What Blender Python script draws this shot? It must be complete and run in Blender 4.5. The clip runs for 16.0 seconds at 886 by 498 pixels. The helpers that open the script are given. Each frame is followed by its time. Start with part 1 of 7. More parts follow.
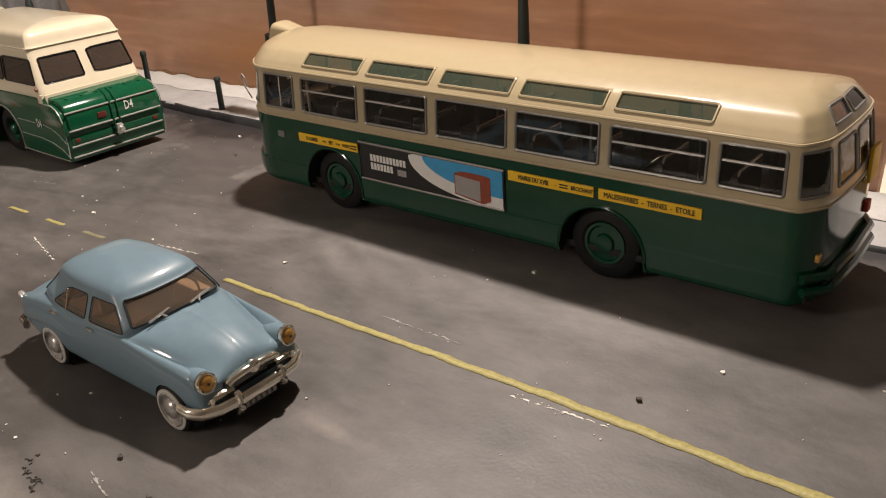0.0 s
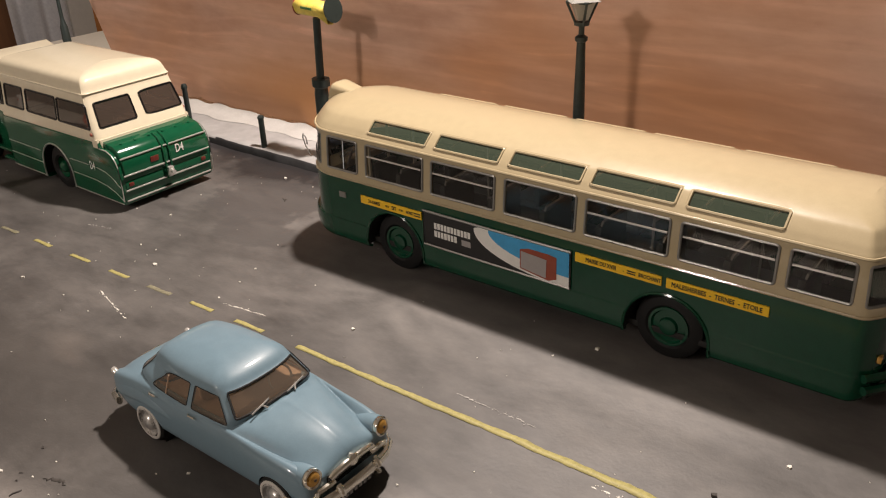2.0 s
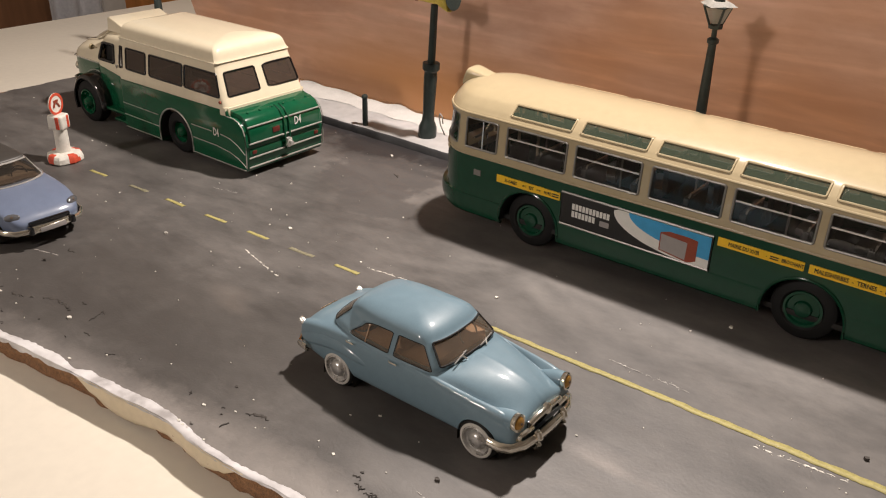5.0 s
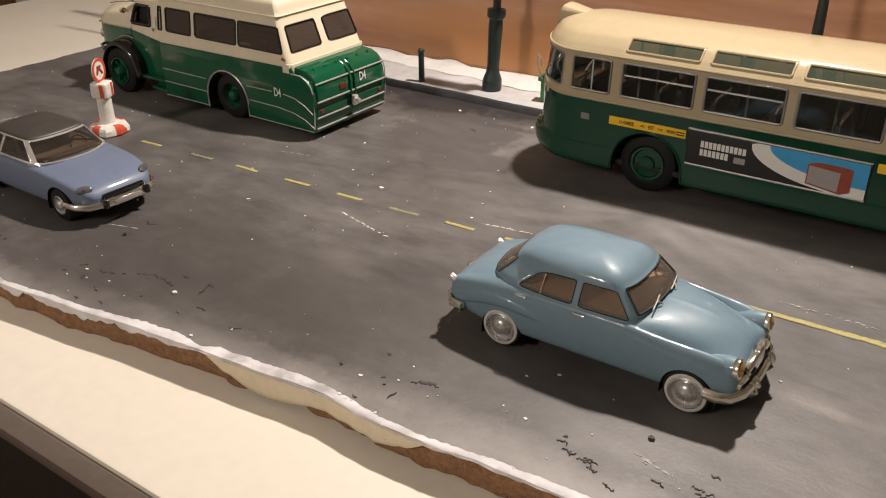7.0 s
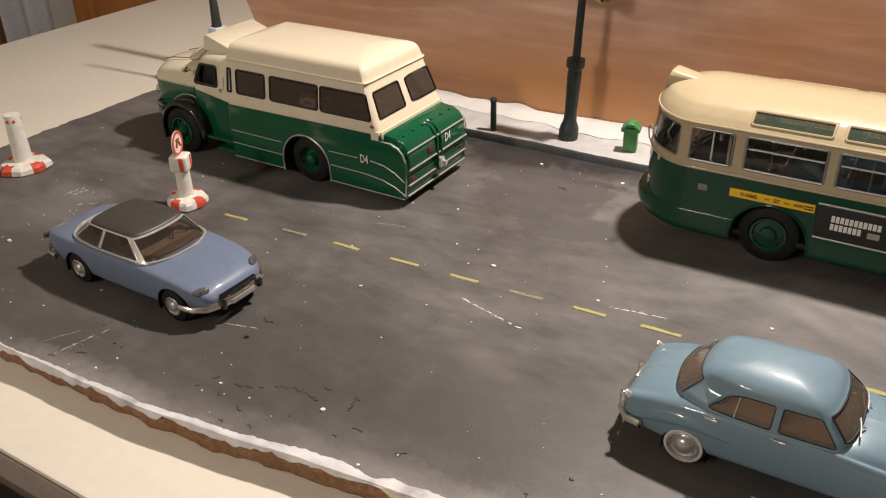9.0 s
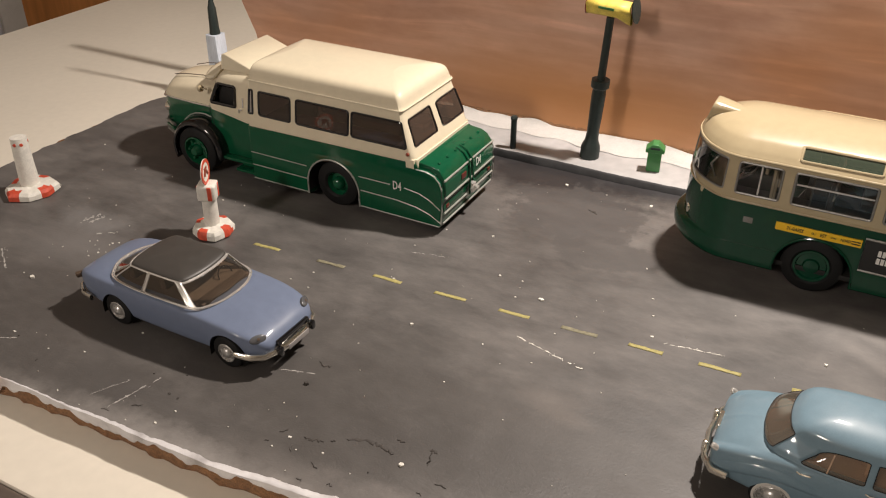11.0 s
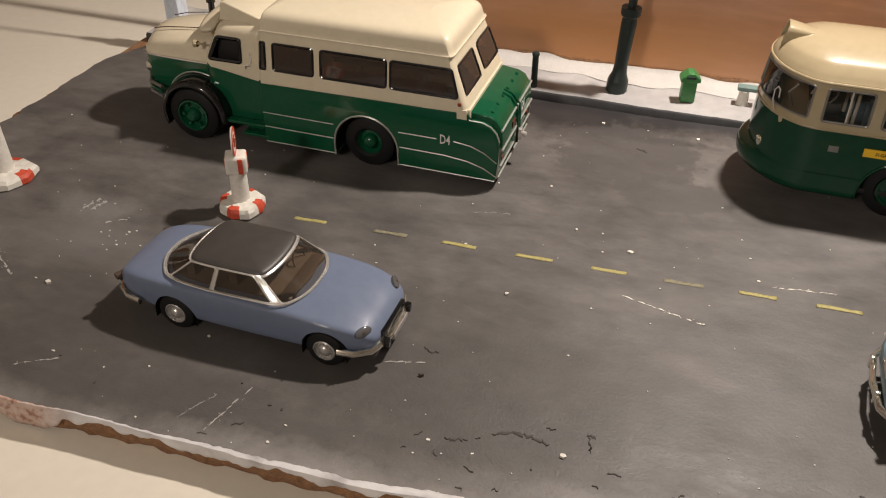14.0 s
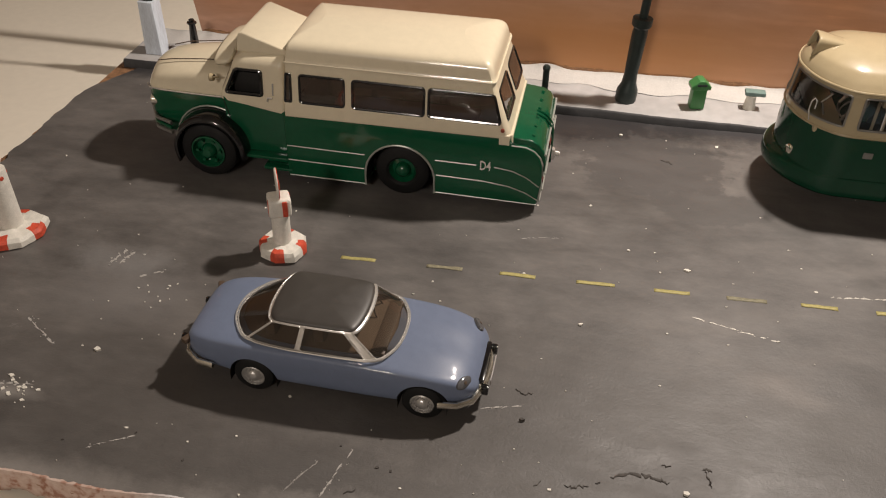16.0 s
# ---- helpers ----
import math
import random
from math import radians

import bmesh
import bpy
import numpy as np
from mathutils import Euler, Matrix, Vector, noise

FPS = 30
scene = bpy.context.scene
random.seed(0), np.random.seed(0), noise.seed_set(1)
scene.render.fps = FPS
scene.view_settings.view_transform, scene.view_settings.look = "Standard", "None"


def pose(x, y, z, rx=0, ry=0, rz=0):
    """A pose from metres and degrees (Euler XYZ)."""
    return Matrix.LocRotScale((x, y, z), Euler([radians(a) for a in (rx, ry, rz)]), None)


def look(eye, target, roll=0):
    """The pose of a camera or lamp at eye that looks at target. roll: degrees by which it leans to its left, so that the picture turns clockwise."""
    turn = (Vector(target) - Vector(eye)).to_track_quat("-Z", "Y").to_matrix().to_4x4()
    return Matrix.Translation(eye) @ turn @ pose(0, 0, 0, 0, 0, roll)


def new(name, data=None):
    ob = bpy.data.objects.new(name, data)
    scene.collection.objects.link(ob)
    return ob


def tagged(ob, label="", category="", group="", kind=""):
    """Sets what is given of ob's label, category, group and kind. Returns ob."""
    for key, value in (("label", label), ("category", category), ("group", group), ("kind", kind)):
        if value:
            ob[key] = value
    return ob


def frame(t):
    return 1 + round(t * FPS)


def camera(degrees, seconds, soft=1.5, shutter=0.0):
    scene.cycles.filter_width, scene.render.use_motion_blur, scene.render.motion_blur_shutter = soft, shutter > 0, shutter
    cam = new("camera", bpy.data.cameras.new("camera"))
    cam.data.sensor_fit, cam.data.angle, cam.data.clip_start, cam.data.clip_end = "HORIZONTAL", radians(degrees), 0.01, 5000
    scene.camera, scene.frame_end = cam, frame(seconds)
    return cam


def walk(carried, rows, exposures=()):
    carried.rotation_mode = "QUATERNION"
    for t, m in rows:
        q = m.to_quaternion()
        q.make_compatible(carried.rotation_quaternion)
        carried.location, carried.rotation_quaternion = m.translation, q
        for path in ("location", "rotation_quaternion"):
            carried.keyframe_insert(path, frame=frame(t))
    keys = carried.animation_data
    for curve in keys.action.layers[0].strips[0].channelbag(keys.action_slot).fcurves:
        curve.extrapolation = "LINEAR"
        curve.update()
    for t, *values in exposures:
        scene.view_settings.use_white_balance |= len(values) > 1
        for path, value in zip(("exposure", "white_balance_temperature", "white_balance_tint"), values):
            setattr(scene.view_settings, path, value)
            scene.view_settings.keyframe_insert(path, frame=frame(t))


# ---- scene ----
# All sizes below are those of the full-size vehicles; the models stand at 1:43.
U = 1.0 / 43.0
cam = camera(54.2, 16.0, 1.1)
PATH = [
    (0, (9.482, -9.223, 5.596), (8.304, -7.847, 4.75), -4.1),
    (0.5, (9.198, -9.382, 5.894), (8.046, -8.0, 5.022), -4.2),
    (1, (8.968, -9.514, 6.069), (7.808, -8.136, 5.199), -4.1),
    (1.5, (8.764, -9.724, 6.566), (7.616, -8.338, 5.692), -3.6),
    (2, (8.549, -9.832, 7.125), (7.403, -8.452, 6.239), -2.7),
    (2.5, (8.35, -10.246, 7.8), (7.206, -8.856, 6.928), -0.9),
    (3, (8.04, -10.713, 7.93), (6.912, -9.316, 7.049), 0.2),
    (3.5, (7.657, -10.961, 7.95), (6.526, -9.571, 7.062), 0.5),
    (4, (7.287, -11.351, 7.856), (6.179, -9.948, 6.959), 1.6),
    (4.2, (7.227, -11.527, 7.835), (6.115, -10.129, 6.935), 1.6),
    (6.3, (5.861, -13.203, 6.254), (4.805, -11.766, 5.349), -0.0),
    (6.5, (5.448, -13.16, 6.23), (4.406, -11.717, 5.317), -0.2),
    (7, (4.409, -13.283, 6.316), (3.392, -11.836, 5.381), -0.5),
    (7.5, (3.602, -13.46, 6.517), (2.602, -12.019, 5.557), -1.2),
    (8, (2.824, -13.471, 6.77), (1.835, -12.026, 5.805), -1.3),
    (8.5, (2.09, -13.565, 7.214), (1.127, -12.113, 6.231), -1.7),
    (9, (1.598, -13.661, 7.775), (0.658, -12.198, 6.789), -1.6),
    (9.5, (1.122, -13.846, 8.342), (0.212, -12.366, 7.351), -1.0),
    (9.7, (0.979, -13.911, 8.564), (0.084, -12.424, 7.57), -0.6),
    (11.8, (-1.367, -14.031, 8.664), (-2.09, -12.514, 7.58), 0.2),
    (12, (-1.616, -14.051, 8.538), (-2.315, -12.53, 7.444), 0.3),
    (12.5, (-2.348, -14.162, 8.496), (-3.022, -12.648, 7.377), -0.1),
    (13, (-3.024, -14.135, 8.543), (-3.657, -12.618, 7.404), 0.2),
    (13.5, (-3.471, -14.064, 8.314), (-4.056, -12.549, 7.148), 0.0),
    (14, (-4.083, -14.01, 8.347), (-4.585, -12.473, 7.17), 0.5),
    (14.5, (-4.711, -14.006, 8.32), (-5.141, -12.455, 7.132), 1.0),
    (15, (-5.373, -13.936, 8.458), (-5.736, -12.372, 7.266), 1.6),
    (15.5, (-6.007, -13.978, 8.613), (-6.332, -12.413, 7.411), 1.4),
    (16, (-6.728, -13.925, 8.769), (-7.005, -12.353, 7.564), 1.5),
]
walk(cam, [(t, look(Vector(eye) * U, Vector(target) * U, roll)) for t, eye, target, roll in PATH],
     exposures=((0.0, -0.14, 6600, 14), (2.0, -0.06, 6550, 14), (4.0, 0.04, 6400, 13), (6.5, 0.0, 6450, 13), (9.5, 0.0, 6450, 12), (12.0, -0.08, 6450, 12), (14.0, -0.22, 6500, 12), (16.0, -0.34, 6550, 12)))

# ---- light ----
world = bpy.data.worlds.new("world")
scene.world = world
world.use_nodes = True
world.node_tree.nodes["Background"].inputs[0].default_value = (1.0, 0.86, 0.72, 1)
world.node_tree.nodes["Background"].inputs[1].default_value = 0.04


def point_lamp(name, place, watts, radius, colour):
    data = bpy.data.lights.new(name, "POINT")
    data.energy, data.shadow_soft_size, data.color = watts, radius, colour
    ob = new(name, data)
    ob.location = Vector(place) * U
    return ob


point_lamp("lamp_over_table", (-0.5, 4.3, 17.2), 12.7, 0.012, (1.0, 0.90, 0.80))
point_lamp("room_lamp", (-18, -60, 34), 26.0, 0.09, (1.0, 0.90, 0.80))


# ---- materials ----
def nodes_of(name):
    m = bpy.data.materials.new(name)
    m.use_nodes = True
    nt = m.node_tree
    return m, nt, nt.nodes["Principled BSDF"]


def add(nt, kind, **sockets):
    n = nt.nodes.new(kind)
    for k, v in sockets.items():
        n.inputs[k.replace("_", " ")].default_value = v
    return n


def wire(nt, a, out, b, inp):
    nt.links.new(a.outputs[out], b.inputs[inp])


def ramp(nt, stops):
    r = nt.nodes.new("ShaderNodeValToRGB")
    e = r.color_ramp.elements
    while len(e) < len(stops):
        e.new(0.5)
    for el, (p, c) in zip(e, stops):
        el.position, el.color = p, (*c, 1)
    return r


def coords(nt, scale=(1, 1, 1)):
    tc = nt.nodes.new("ShaderNodeTexCoord")
    mp = nt.nodes.new("ShaderNodeMapping")
    mp.inputs["Scale"].default_value = scale
    wire(nt, tc, "Object", mp, "Vector")
    return mp


def surface(name, colour, rough=0.5, metal=0.0, vary=0.12, grain=(300, 2500), bump=0.05, coat=0.0, stretch=(1, 1, 1), spec=0.5):
    """A painted or moulded surface: two scales of tone, a fine relief and uneven gloss."""
    m, nt, b = nodes_of(name)
    mp = coords(nt, stretch)
    big = add(nt, "ShaderNodeTexNoise", Scale=grain[0], Detail=4.0)
    small = add(nt, "ShaderNodeTexNoise", Scale=grain[1], Detail=3.0)
    wire(nt, mp, 0, big, "Vector"), wire(nt, mp, 0, small, "Vector")
    mix = add(nt, "ShaderNodeMath")
    mix.operation = "ADD"
    wire(nt, big, 0, mix, 0), wire(nt, small, 0, mix, 1)
    lo = tuple(c * (1 - vary) for c in colour)
    hi = tuple(min(1, c * (1 + vary)) for c in colour)
    r = ramp(nt, ((0.35, lo), (0.65, hi)))
    half = add(nt, "ShaderNodeMath")
    half.operation = "MULTIPLY"
    half.inputs[1].default_value = 0.5
    wire(nt, mix, 0, half, 0), wire(nt, half, 0, r, 0), wire(nt, r, 0, b, "Base Color")
    rr = add(nt, "ShaderNodeMapRange", To_Min=max(0.02, rough * 0.8), To_Max=min(1, rough * 1.2))
    wire(nt, big, 0, rr, 0), wire(nt, rr, 0, b, "Roughness")
    b.inputs["Metallic"].default_value = metal
    b.inputs["Coat Weight"].default_value = coat
    b.inputs["Coat Roughness"].default_value = 0.06
    b.inputs["Specular IOR Level"].default_value = spec
    if bump:
        bp = add(nt, "ShaderNodeBump", Strength=bump, Distance=0.0004)
        wire(nt, small, 0, bp, "Height"), wire(nt, bp, 0, b, "Normal")
    return m


def glass(name, tint, rough=0.03, keep=0.25):
    """Hazy moulded plastic: partly see-through, with a tint of its own."""
    m, nt, b = nodes_of(name)
    b.inputs["Base Color"].default_value = (*tint, 1)
    b.inputs["Roughness"].default_value = rough
    b.inputs["Alpha"].default_value = keep
    b.inputs["IOR"].default_value = 1.5
    mp = coords(nt)
    n = add(nt, "ShaderNodeTexNoise", Scale=180.0, Detail=2.0)
    bp = add(nt, "ShaderNodeBump", Strength=0.08, Distance=0.0006)
    wire(nt, mp, 0, n, "Vector"), wire(nt, n, 0, bp, "Height"), wire(nt, bp, 0, b, "Normal")
    return m


def clear_pane(name, through_tint, haze, haze_mix, rough=0.04, uneven=0.06):
    """A thin clear pane: tinted light passes, a painted haze lifts dark interiors, and its surface mirrors the room."""
    m, nt, b = nodes_of(name)
    nt.nodes.remove(b)
    tr = add(nt, "ShaderNodeBsdfTransparent", Color=(*through_tint, 1))
    # diffuse haze mixed in to lighten what lies behind the pane
    df = add(nt, "ShaderNodeBsdfDiffuse", Color=(*haze, 1))
    body = nt.nodes.new("ShaderNodeMixShader")
    body.inputs[0].default_value = haze_mix
    wire(nt, tr, 0, body, 1), wire(nt, df, 0, body, 2)
    gl = add(nt, "ShaderNodeBsdfGlossy", Color=(1, 1, 1, 1), Roughness=rough)
    fr = add(nt, "ShaderNodeFresnel", IOR=1.5)
    mix = nt.nodes.new("ShaderNodeMixShader")
    n = add(nt, "ShaderNodeTexNoise", Scale=90.0, Detail=2.0)
    bp = add(nt, "ShaderNodeBump", Strength=uneven, Distance=0.0008)
    wire(nt, coords(nt), 0, n, "Vector"), wire(nt, n, 0, bp, "Height"), wire(nt, bp, 0, gl, "Normal"), wire(nt, bp, 0, fr, "Normal")
    wire(nt, fr, 0, mix, 0), wire(nt, body, 0, mix, 1), wire(nt, gl, 0, mix, 2)
    wire(nt, mix, 0, nt.nodes["Material Output"], 0)
    return m


# ---- mesh helpers (full-size metres, scaled down when linked) ----
def part(name, bm, material, parent=None, label="", smooth=True, angle=40, sub=0, thick=0.0, recalc=True, solid_offset=-1):
    """Links a bmesh as one mesh object, under a thing or a part if one is given."""
    if recalc:
        bmesh.ops.recalc_face_normals(bm, faces=bm.faces[:])
    bmesh.ops.scale(bm, vec=(U, U, U), verts=bm.verts[:])
    for f in bm.faces:
        f.smooth = smooth
    me = bpy.data.meshes.new(name)
    bm.to_mesh(me)
    bm.free()
    for m in material if isinstance(material, (list, tuple)) else [material]:
        me.materials.append(m)
    if smooth and angle < 180 and not sub:
        me.set_sharp_from_angle(angle=radians(angle))
    ob = new(name, me)
    ob.parent = parent
    if sub:
        s = ob.modifiers.new("sub", "SUBSURF")
        s.levels = s.render_levels = sub
        s.boundary_smooth = "ALL"
    if thick:
        s = ob.modifiers.new("thick", "SOLIDIFY")
        s.thickness, s.offset = thick * U, solid_offset
    if label:
        ob["label"] = label
    return ob


def thing(name, place, label, category, group="", kind="", turn=(0, 0, 0)):
    e = new(name)
    e.empty_display_size = 0.01
    e.matrix_basis = pose(place[0] * U, place[1] * U, place[2] * U, *turn)
    return tagged(e, label, category, group, kind)


def box(bm, c, s, bevel=0.0, seg=2, turn=None):
    """A box with centre c and size s, its edges rounded."""
    m = Matrix.Translation(c) @ (turn.to_4x4() if turn else Matrix()) @ Matrix.Diagonal((*s, 1))
    v = bmesh.ops.create_cube(bm, size=1, matrix=m)["verts"]
    if bevel:
        es = list({e for w in v for e in w.link_edges})
        bmesh.ops.bevel(bm, geom=es, offset=bevel, segments=seg, profile=0.6, affect="EDGES", clamp_overlap=True)
    return bm


def rod(bm, a, b, r0, r1=None, n=10):
    a, b = Vector(a), Vector(b)
    r1 = r0 if r1 is None else r1
    m = Matrix.Translation((a + b) / 2) @ (b - a).to_track_quat("Z", "Y").to_matrix().to_4x4()
    bmesh.ops.create_cone(bm, cap_ends=True, segments=n, radius1=r0, radius2=r1, depth=(b - a).length, matrix=m)
    return bm


def tube(bm, pts, r, n=8, closed=False, flat=1.0):
    """A round bead along a line of points."""
    pts = [Vector(p) for p in pts]
    rings, k = [], len(pts)
    up = Vector((0, 0, 1))
    for i, p in enumerate(pts):
        a = pts[i - 1] if (i or closed) else p
        b = pts[(i + 1) % k] if (i < k - 1 or closed) else p
        d = (b - a).normalized()
        s = d.cross(up)
        s = s.normalized() if s.length > 1e-4 else Vector((1, 0, 0))
        w = s.cross(d).normalized()
        rings.append([bm.verts.new(p + (s * math.cos(6.2832 * j / n) * flat + w * math.sin(6.2832 * j / n)) * r) for j in range(n)])
    for i in range(k if closed else k - 1):
        q, w = rings[i], rings[(i + 1) % k]
        for j in range(n):
            bm.faces.new((q[j], q[(j + 1) % n], w[(j + 1) % n], w[j]))
    if not closed:
        bm.faces.new(rings[0][::-1]), bm.faces.new(rings[-1])
    return bm


def lathe(bm, profile, m=Matrix(), n=28):
    """Turns a profile of (radius, height) round z, then places it by m."""
    rings = []
    for r, h in profile:
        if r < 1e-5:
            rings.append([bm.verts.new(m @ Vector((0, 0, h)))] * n)
        else:
            rings.append([bm.verts.new(m @ Vector((r * math.cos(6.28319 * j / n), r * math.sin(6.28319 * j / n), h))) for j in range(n)])
    for a, b in zip(rings, rings[1:]):
        for j in range(n):
            f = [a[j], a[(j + 1) % n], b[(j + 1) % n], b[j]]
            f = list(dict.fromkeys(f))
            if len(f) > 2:
                bm.faces.new(f)
    return bm


def sheet(bm, rows, keep=lambda i, j: True, close_u=False):
    """A grid of points, row by row, skinned with quads where keep(row, column)."""
    vs = [[bm.verts.new(p) for p in r] for r in rows]
    n = len(rows[0])
    for i in range(len(rows) - 1):
        for j in range(n if close_u else n - 1):
            if keep(i, j):
                k = (j + 1) % n
                bm.faces.new((vs[i][j], vs[i][k], vs[i + 1][k], vs[i + 1][j]))
    return bm


def drop_loose(bm):
    bmesh.ops.delete(bm, geom=[v for v in bm.verts if not v.link_faces], context="VERTS")
    return bm


def lerp(a, b, t):
    return a + (b - a) * t


def along(x, pts):
    """Straight-line interpolation through (x, value) pairs."""
    return float(np.interp(x, [p[0] for p in pts], [p[1] for p in pts]))


def writing(name, text, size, m, material, parent, squeeze=1.0, bold=0.012):
    """Raised lettering in the built-in font, its middle at m."""
    cu = bpy.data.curves.new(name, "FONT")
    cu.body, cu.size, cu.align_x, cu.align_y, cu.extrude = text, size * U, "CENTER", "CENTER", 0.002 * U
    cu.offset = bold * size * U
    cu.resolution_u = 2
    tmp = bpy.data.objects.new(name, cu)
    me = bpy.data.meshes.new_from_object(tmp)
    bpy.data.objects.remove(tmp)
    mm = m.copy()
    mm.translation = mm.translation * U
    me.transform(mm @ Matrix.Diagonal((squeeze, 1, 1, 1)))
    me.materials.append(material)
    ob = new(name, me)
    ob.parent = parent
    return ob


def side_m(x, y, z):
    """The pose of lettering on a side that faces -y."""
    return pose(x, y, z, 90, 0, 0)


CREAM = surface("cream_paint", (0.43, 0.352, 0.218), 0.32, vary=0.04, coat=0.8, bump=0.01, spec=0.25)
CREAM_PALE = surface("pale_cream_paint", (0.72, 0.64, 0.475), 0.32, vary=0.04, coat=0.8, bump=0.01, spec=0.25)
GREEN = surface("bus_green_paint", (0.004, 0.046, 0.023), 0.13, vary=0.1, coat=0.15, bump=0.01, spec=0.35)
GREEN_TRUCK = surface("truck_green_paint", (0.005, 0.078, 0.034), 0.13, vary=0.1, coat=0.2, bump=0.01, spec=0.4)
GREEN_BIN = surface("bin_green_paint", (0.05, 0.20, 0.06), 0.4, vary=0.2)
BLUE = surface("grey_blue_car_paint", (0.165, 0.25, 0.305), 0.4, vary=0.05, coat=0.55, bump=0.008, spec=0.25)
LILAC = surface("lilac_blue_car_paint", (0.155, 0.19, 0.275), 0.4, vary=0.05, coat=0.5, bump=0.008, spec=0.2)
ROOF_GREY = surface("dark_grey_roof_paint", (0.055, 0.05, 0.045), 0.45, vary=0.08)
CHROME = surface("chrome", (0.94, 0.89, 0.78), 0.13, 0.95, vary=0.08, bump=0.02)
SILVER = surface("silver_trim", (0.88, 0.86, 0.82), 0.18, 0.7, vary=0.1, bump=0.02)
TRIM = surface("dull_silver_line", (0.42, 0.43, 0.39), 0.35, 0.35, vary=0.15, bump=0.02)
ALU = surface("grey_trim", (0.26, 0.255, 0.235), 0.38, 0.5, vary=0.1)
GOLD = surface("amber_lamp", (0.60, 0.33, 0.08), 0.2, 0.5, vary=0.2)
BLACK = surface("black_gloss", (0.006, 0.006, 0.007), 0.12, vary=0.1, bump=0.01, coat=0.8)
RUBBER = surface("tyre_rubber", (0.008, 0.008, 0.008), 0.65, vary=0.2, bump=0.15, spec=0.3)
SMOKE_IN = surface("smoky_lining", (0.15, 0.11, 0.08), 0.5, vary=0.15)
STEEL = surface("wheel_steel", (0.58, 0.57, 0.55), 0.28, 0.7, vary=0.15, bump=0.02)
WHITEWALL = surface("whitewall_rubber", (0.54, 0.52, 0.48), 0.5, vary=0.06)
CRACK = surface("lifted_paint_crack", (0.06, 0.052, 0.046), 0.75, vary=0.4, grain=(600, 3000))
FLAKE = surface("grey_paint_flake", (0.11, 0.10, 0.093), 0.7, vary=0.3, grain=(600, 3000))
SCUFF = surface("pale_scuff", (0.40, 0.38, 0.355), 0.7, vary=0.2)
DARK = surface("dark_underside", (0.010, 0.009, 0.008), 0.7, vary=0.2)
TAN = surface("tan_interior", (0.52, 0.36, 0.25), 0.5, vary=0.1)
BROWN_IN = surface("brown_interior", (0.085, 0.058, 0.040), 0.5, vary=0.1)
GREY_IN = surface("grey_seat_plastic", (0.035, 0.038, 0.04), 0.4, vary=0.15)
YELLOW_PLATE = surface("yellow_board", (0.85, 0.52, 0.02), 0.4, vary=0.05)
INK = surface("black_ink", (0.012, 0.012, 0.012), 0.5, vary=0.1)
WHITE_INK = surface("white_ink", (0.75, 0.74, 0.70), 0.5, vary=0.05)
SKY_INK = surface("sky_blue_ink", (0.05, 0.33, 0.62), 0.4, vary=0.1)
DULL_RED = surface("dull_red_lens", (0.13, 0.022, 0.015), 0.3, vary=0.2)
RED_BROWN = surface("red_brown_ink", (0.28, 0.06, 0.03), 0.4, vary=0.1)
PALE_GREY = surface("pale_grey_ink", (0.34, 0.315, 0.305), 0.4, vary=0.05)
RED_PAINT = surface("red_craft_paint", (0.58, 0.075, 0.035), 0.55, vary=0.25, grain=(500, 3000), bump=0.3)
WHITE_CRAFT = surface("white_craft_paint", (0.72, 0.69, 0.62), 0.6, vary=0.12, grain=(400, 2500), bump=0.35)
IRON = surface("dark_green_iron", (0.018, 0.028, 0.026), 0.45, vary=0.3, grain=(400, 3000), bump=0.3)
YELLOW_PAINT = surface("yellow_road_paint", (0.40, 0.35, 0.13), 0.6, vary=0.25, grain=(700, 4000), bump=0.2)
PALE_LINE = surface("worn_line_paint", (0.235, 0.215, 0.14), 0.65, vary=0.35, grain=(700, 4000), bump=0.2)
TABLE = surface("cream_laminate", (0.80, 0.74, 0.63), 0.5, vary=0.035, grain=(9, 200), bump=0.02)
METAL_EDGE = surface("brown_metal_edge", (0.19, 0.155, 0.13), 0.3, 0.4, vary=0.10, grain=(20, 300), bump=0.02)
DULL_GREY = surface("dull_grey_craft_paint", (0.20, 0.19, 0.17), 0.6, vary=0.3, grain=(400, 3000))
PIT = surface("table_side", (0.009, 0.008, 0.007), 0.5, vary=0.2)
SHADED_PAPER = surface("shaded_paper_beige", (0.66, 0.57, 0.42), 0.75, vary=0.06, grain=(60, 400), bump=0.08)
CORE = surface("brown_fibreboard", (0.26, 0.135, 0.065), 0.85, vary=0.45, grain=(500, 2600), bump=1.0)
PLASTER = surface("room_plaster", (0.38, 0.345, 0.30), 0.8, vary=0.06, grain=(3, 60), bump=0.1)
WOOD_DARK = surface("brown_furniture_wood", (0.16, 0.075, 0.035), 0.45, vary=0.25, grain=(12, 90), stretch=(1, 1, 0.1), bump=0.1)
WOOD_ORANGE = surface("orange_door_wood", (0.58, 0.24, 0.07), 0.4, vary=0.2, grain=(12, 90), stretch=(1, 1, 0.1), bump=0.1)
CURTAIN = surface("pale_blue_cloth", (0.88, 0.89, 0.93), 0.8, vary=0.1, grain=(20, 200))
CLEAR = clear_pane("clear_plastic_pane", (0.74, 0.72, 0.68), (0.30, 0.27, 0.23), 0.025)
CLEAR_GREEN = glass("green_plastic_pane", (0.060, 0.078, 0.055), keep=0.72, rough=0.06)
CLEAR_BROWN = clear_pane("brown_tinted_pane", (0.88, 0.80, 0.70), (0.40, 0.32, 0.25), 0.22)
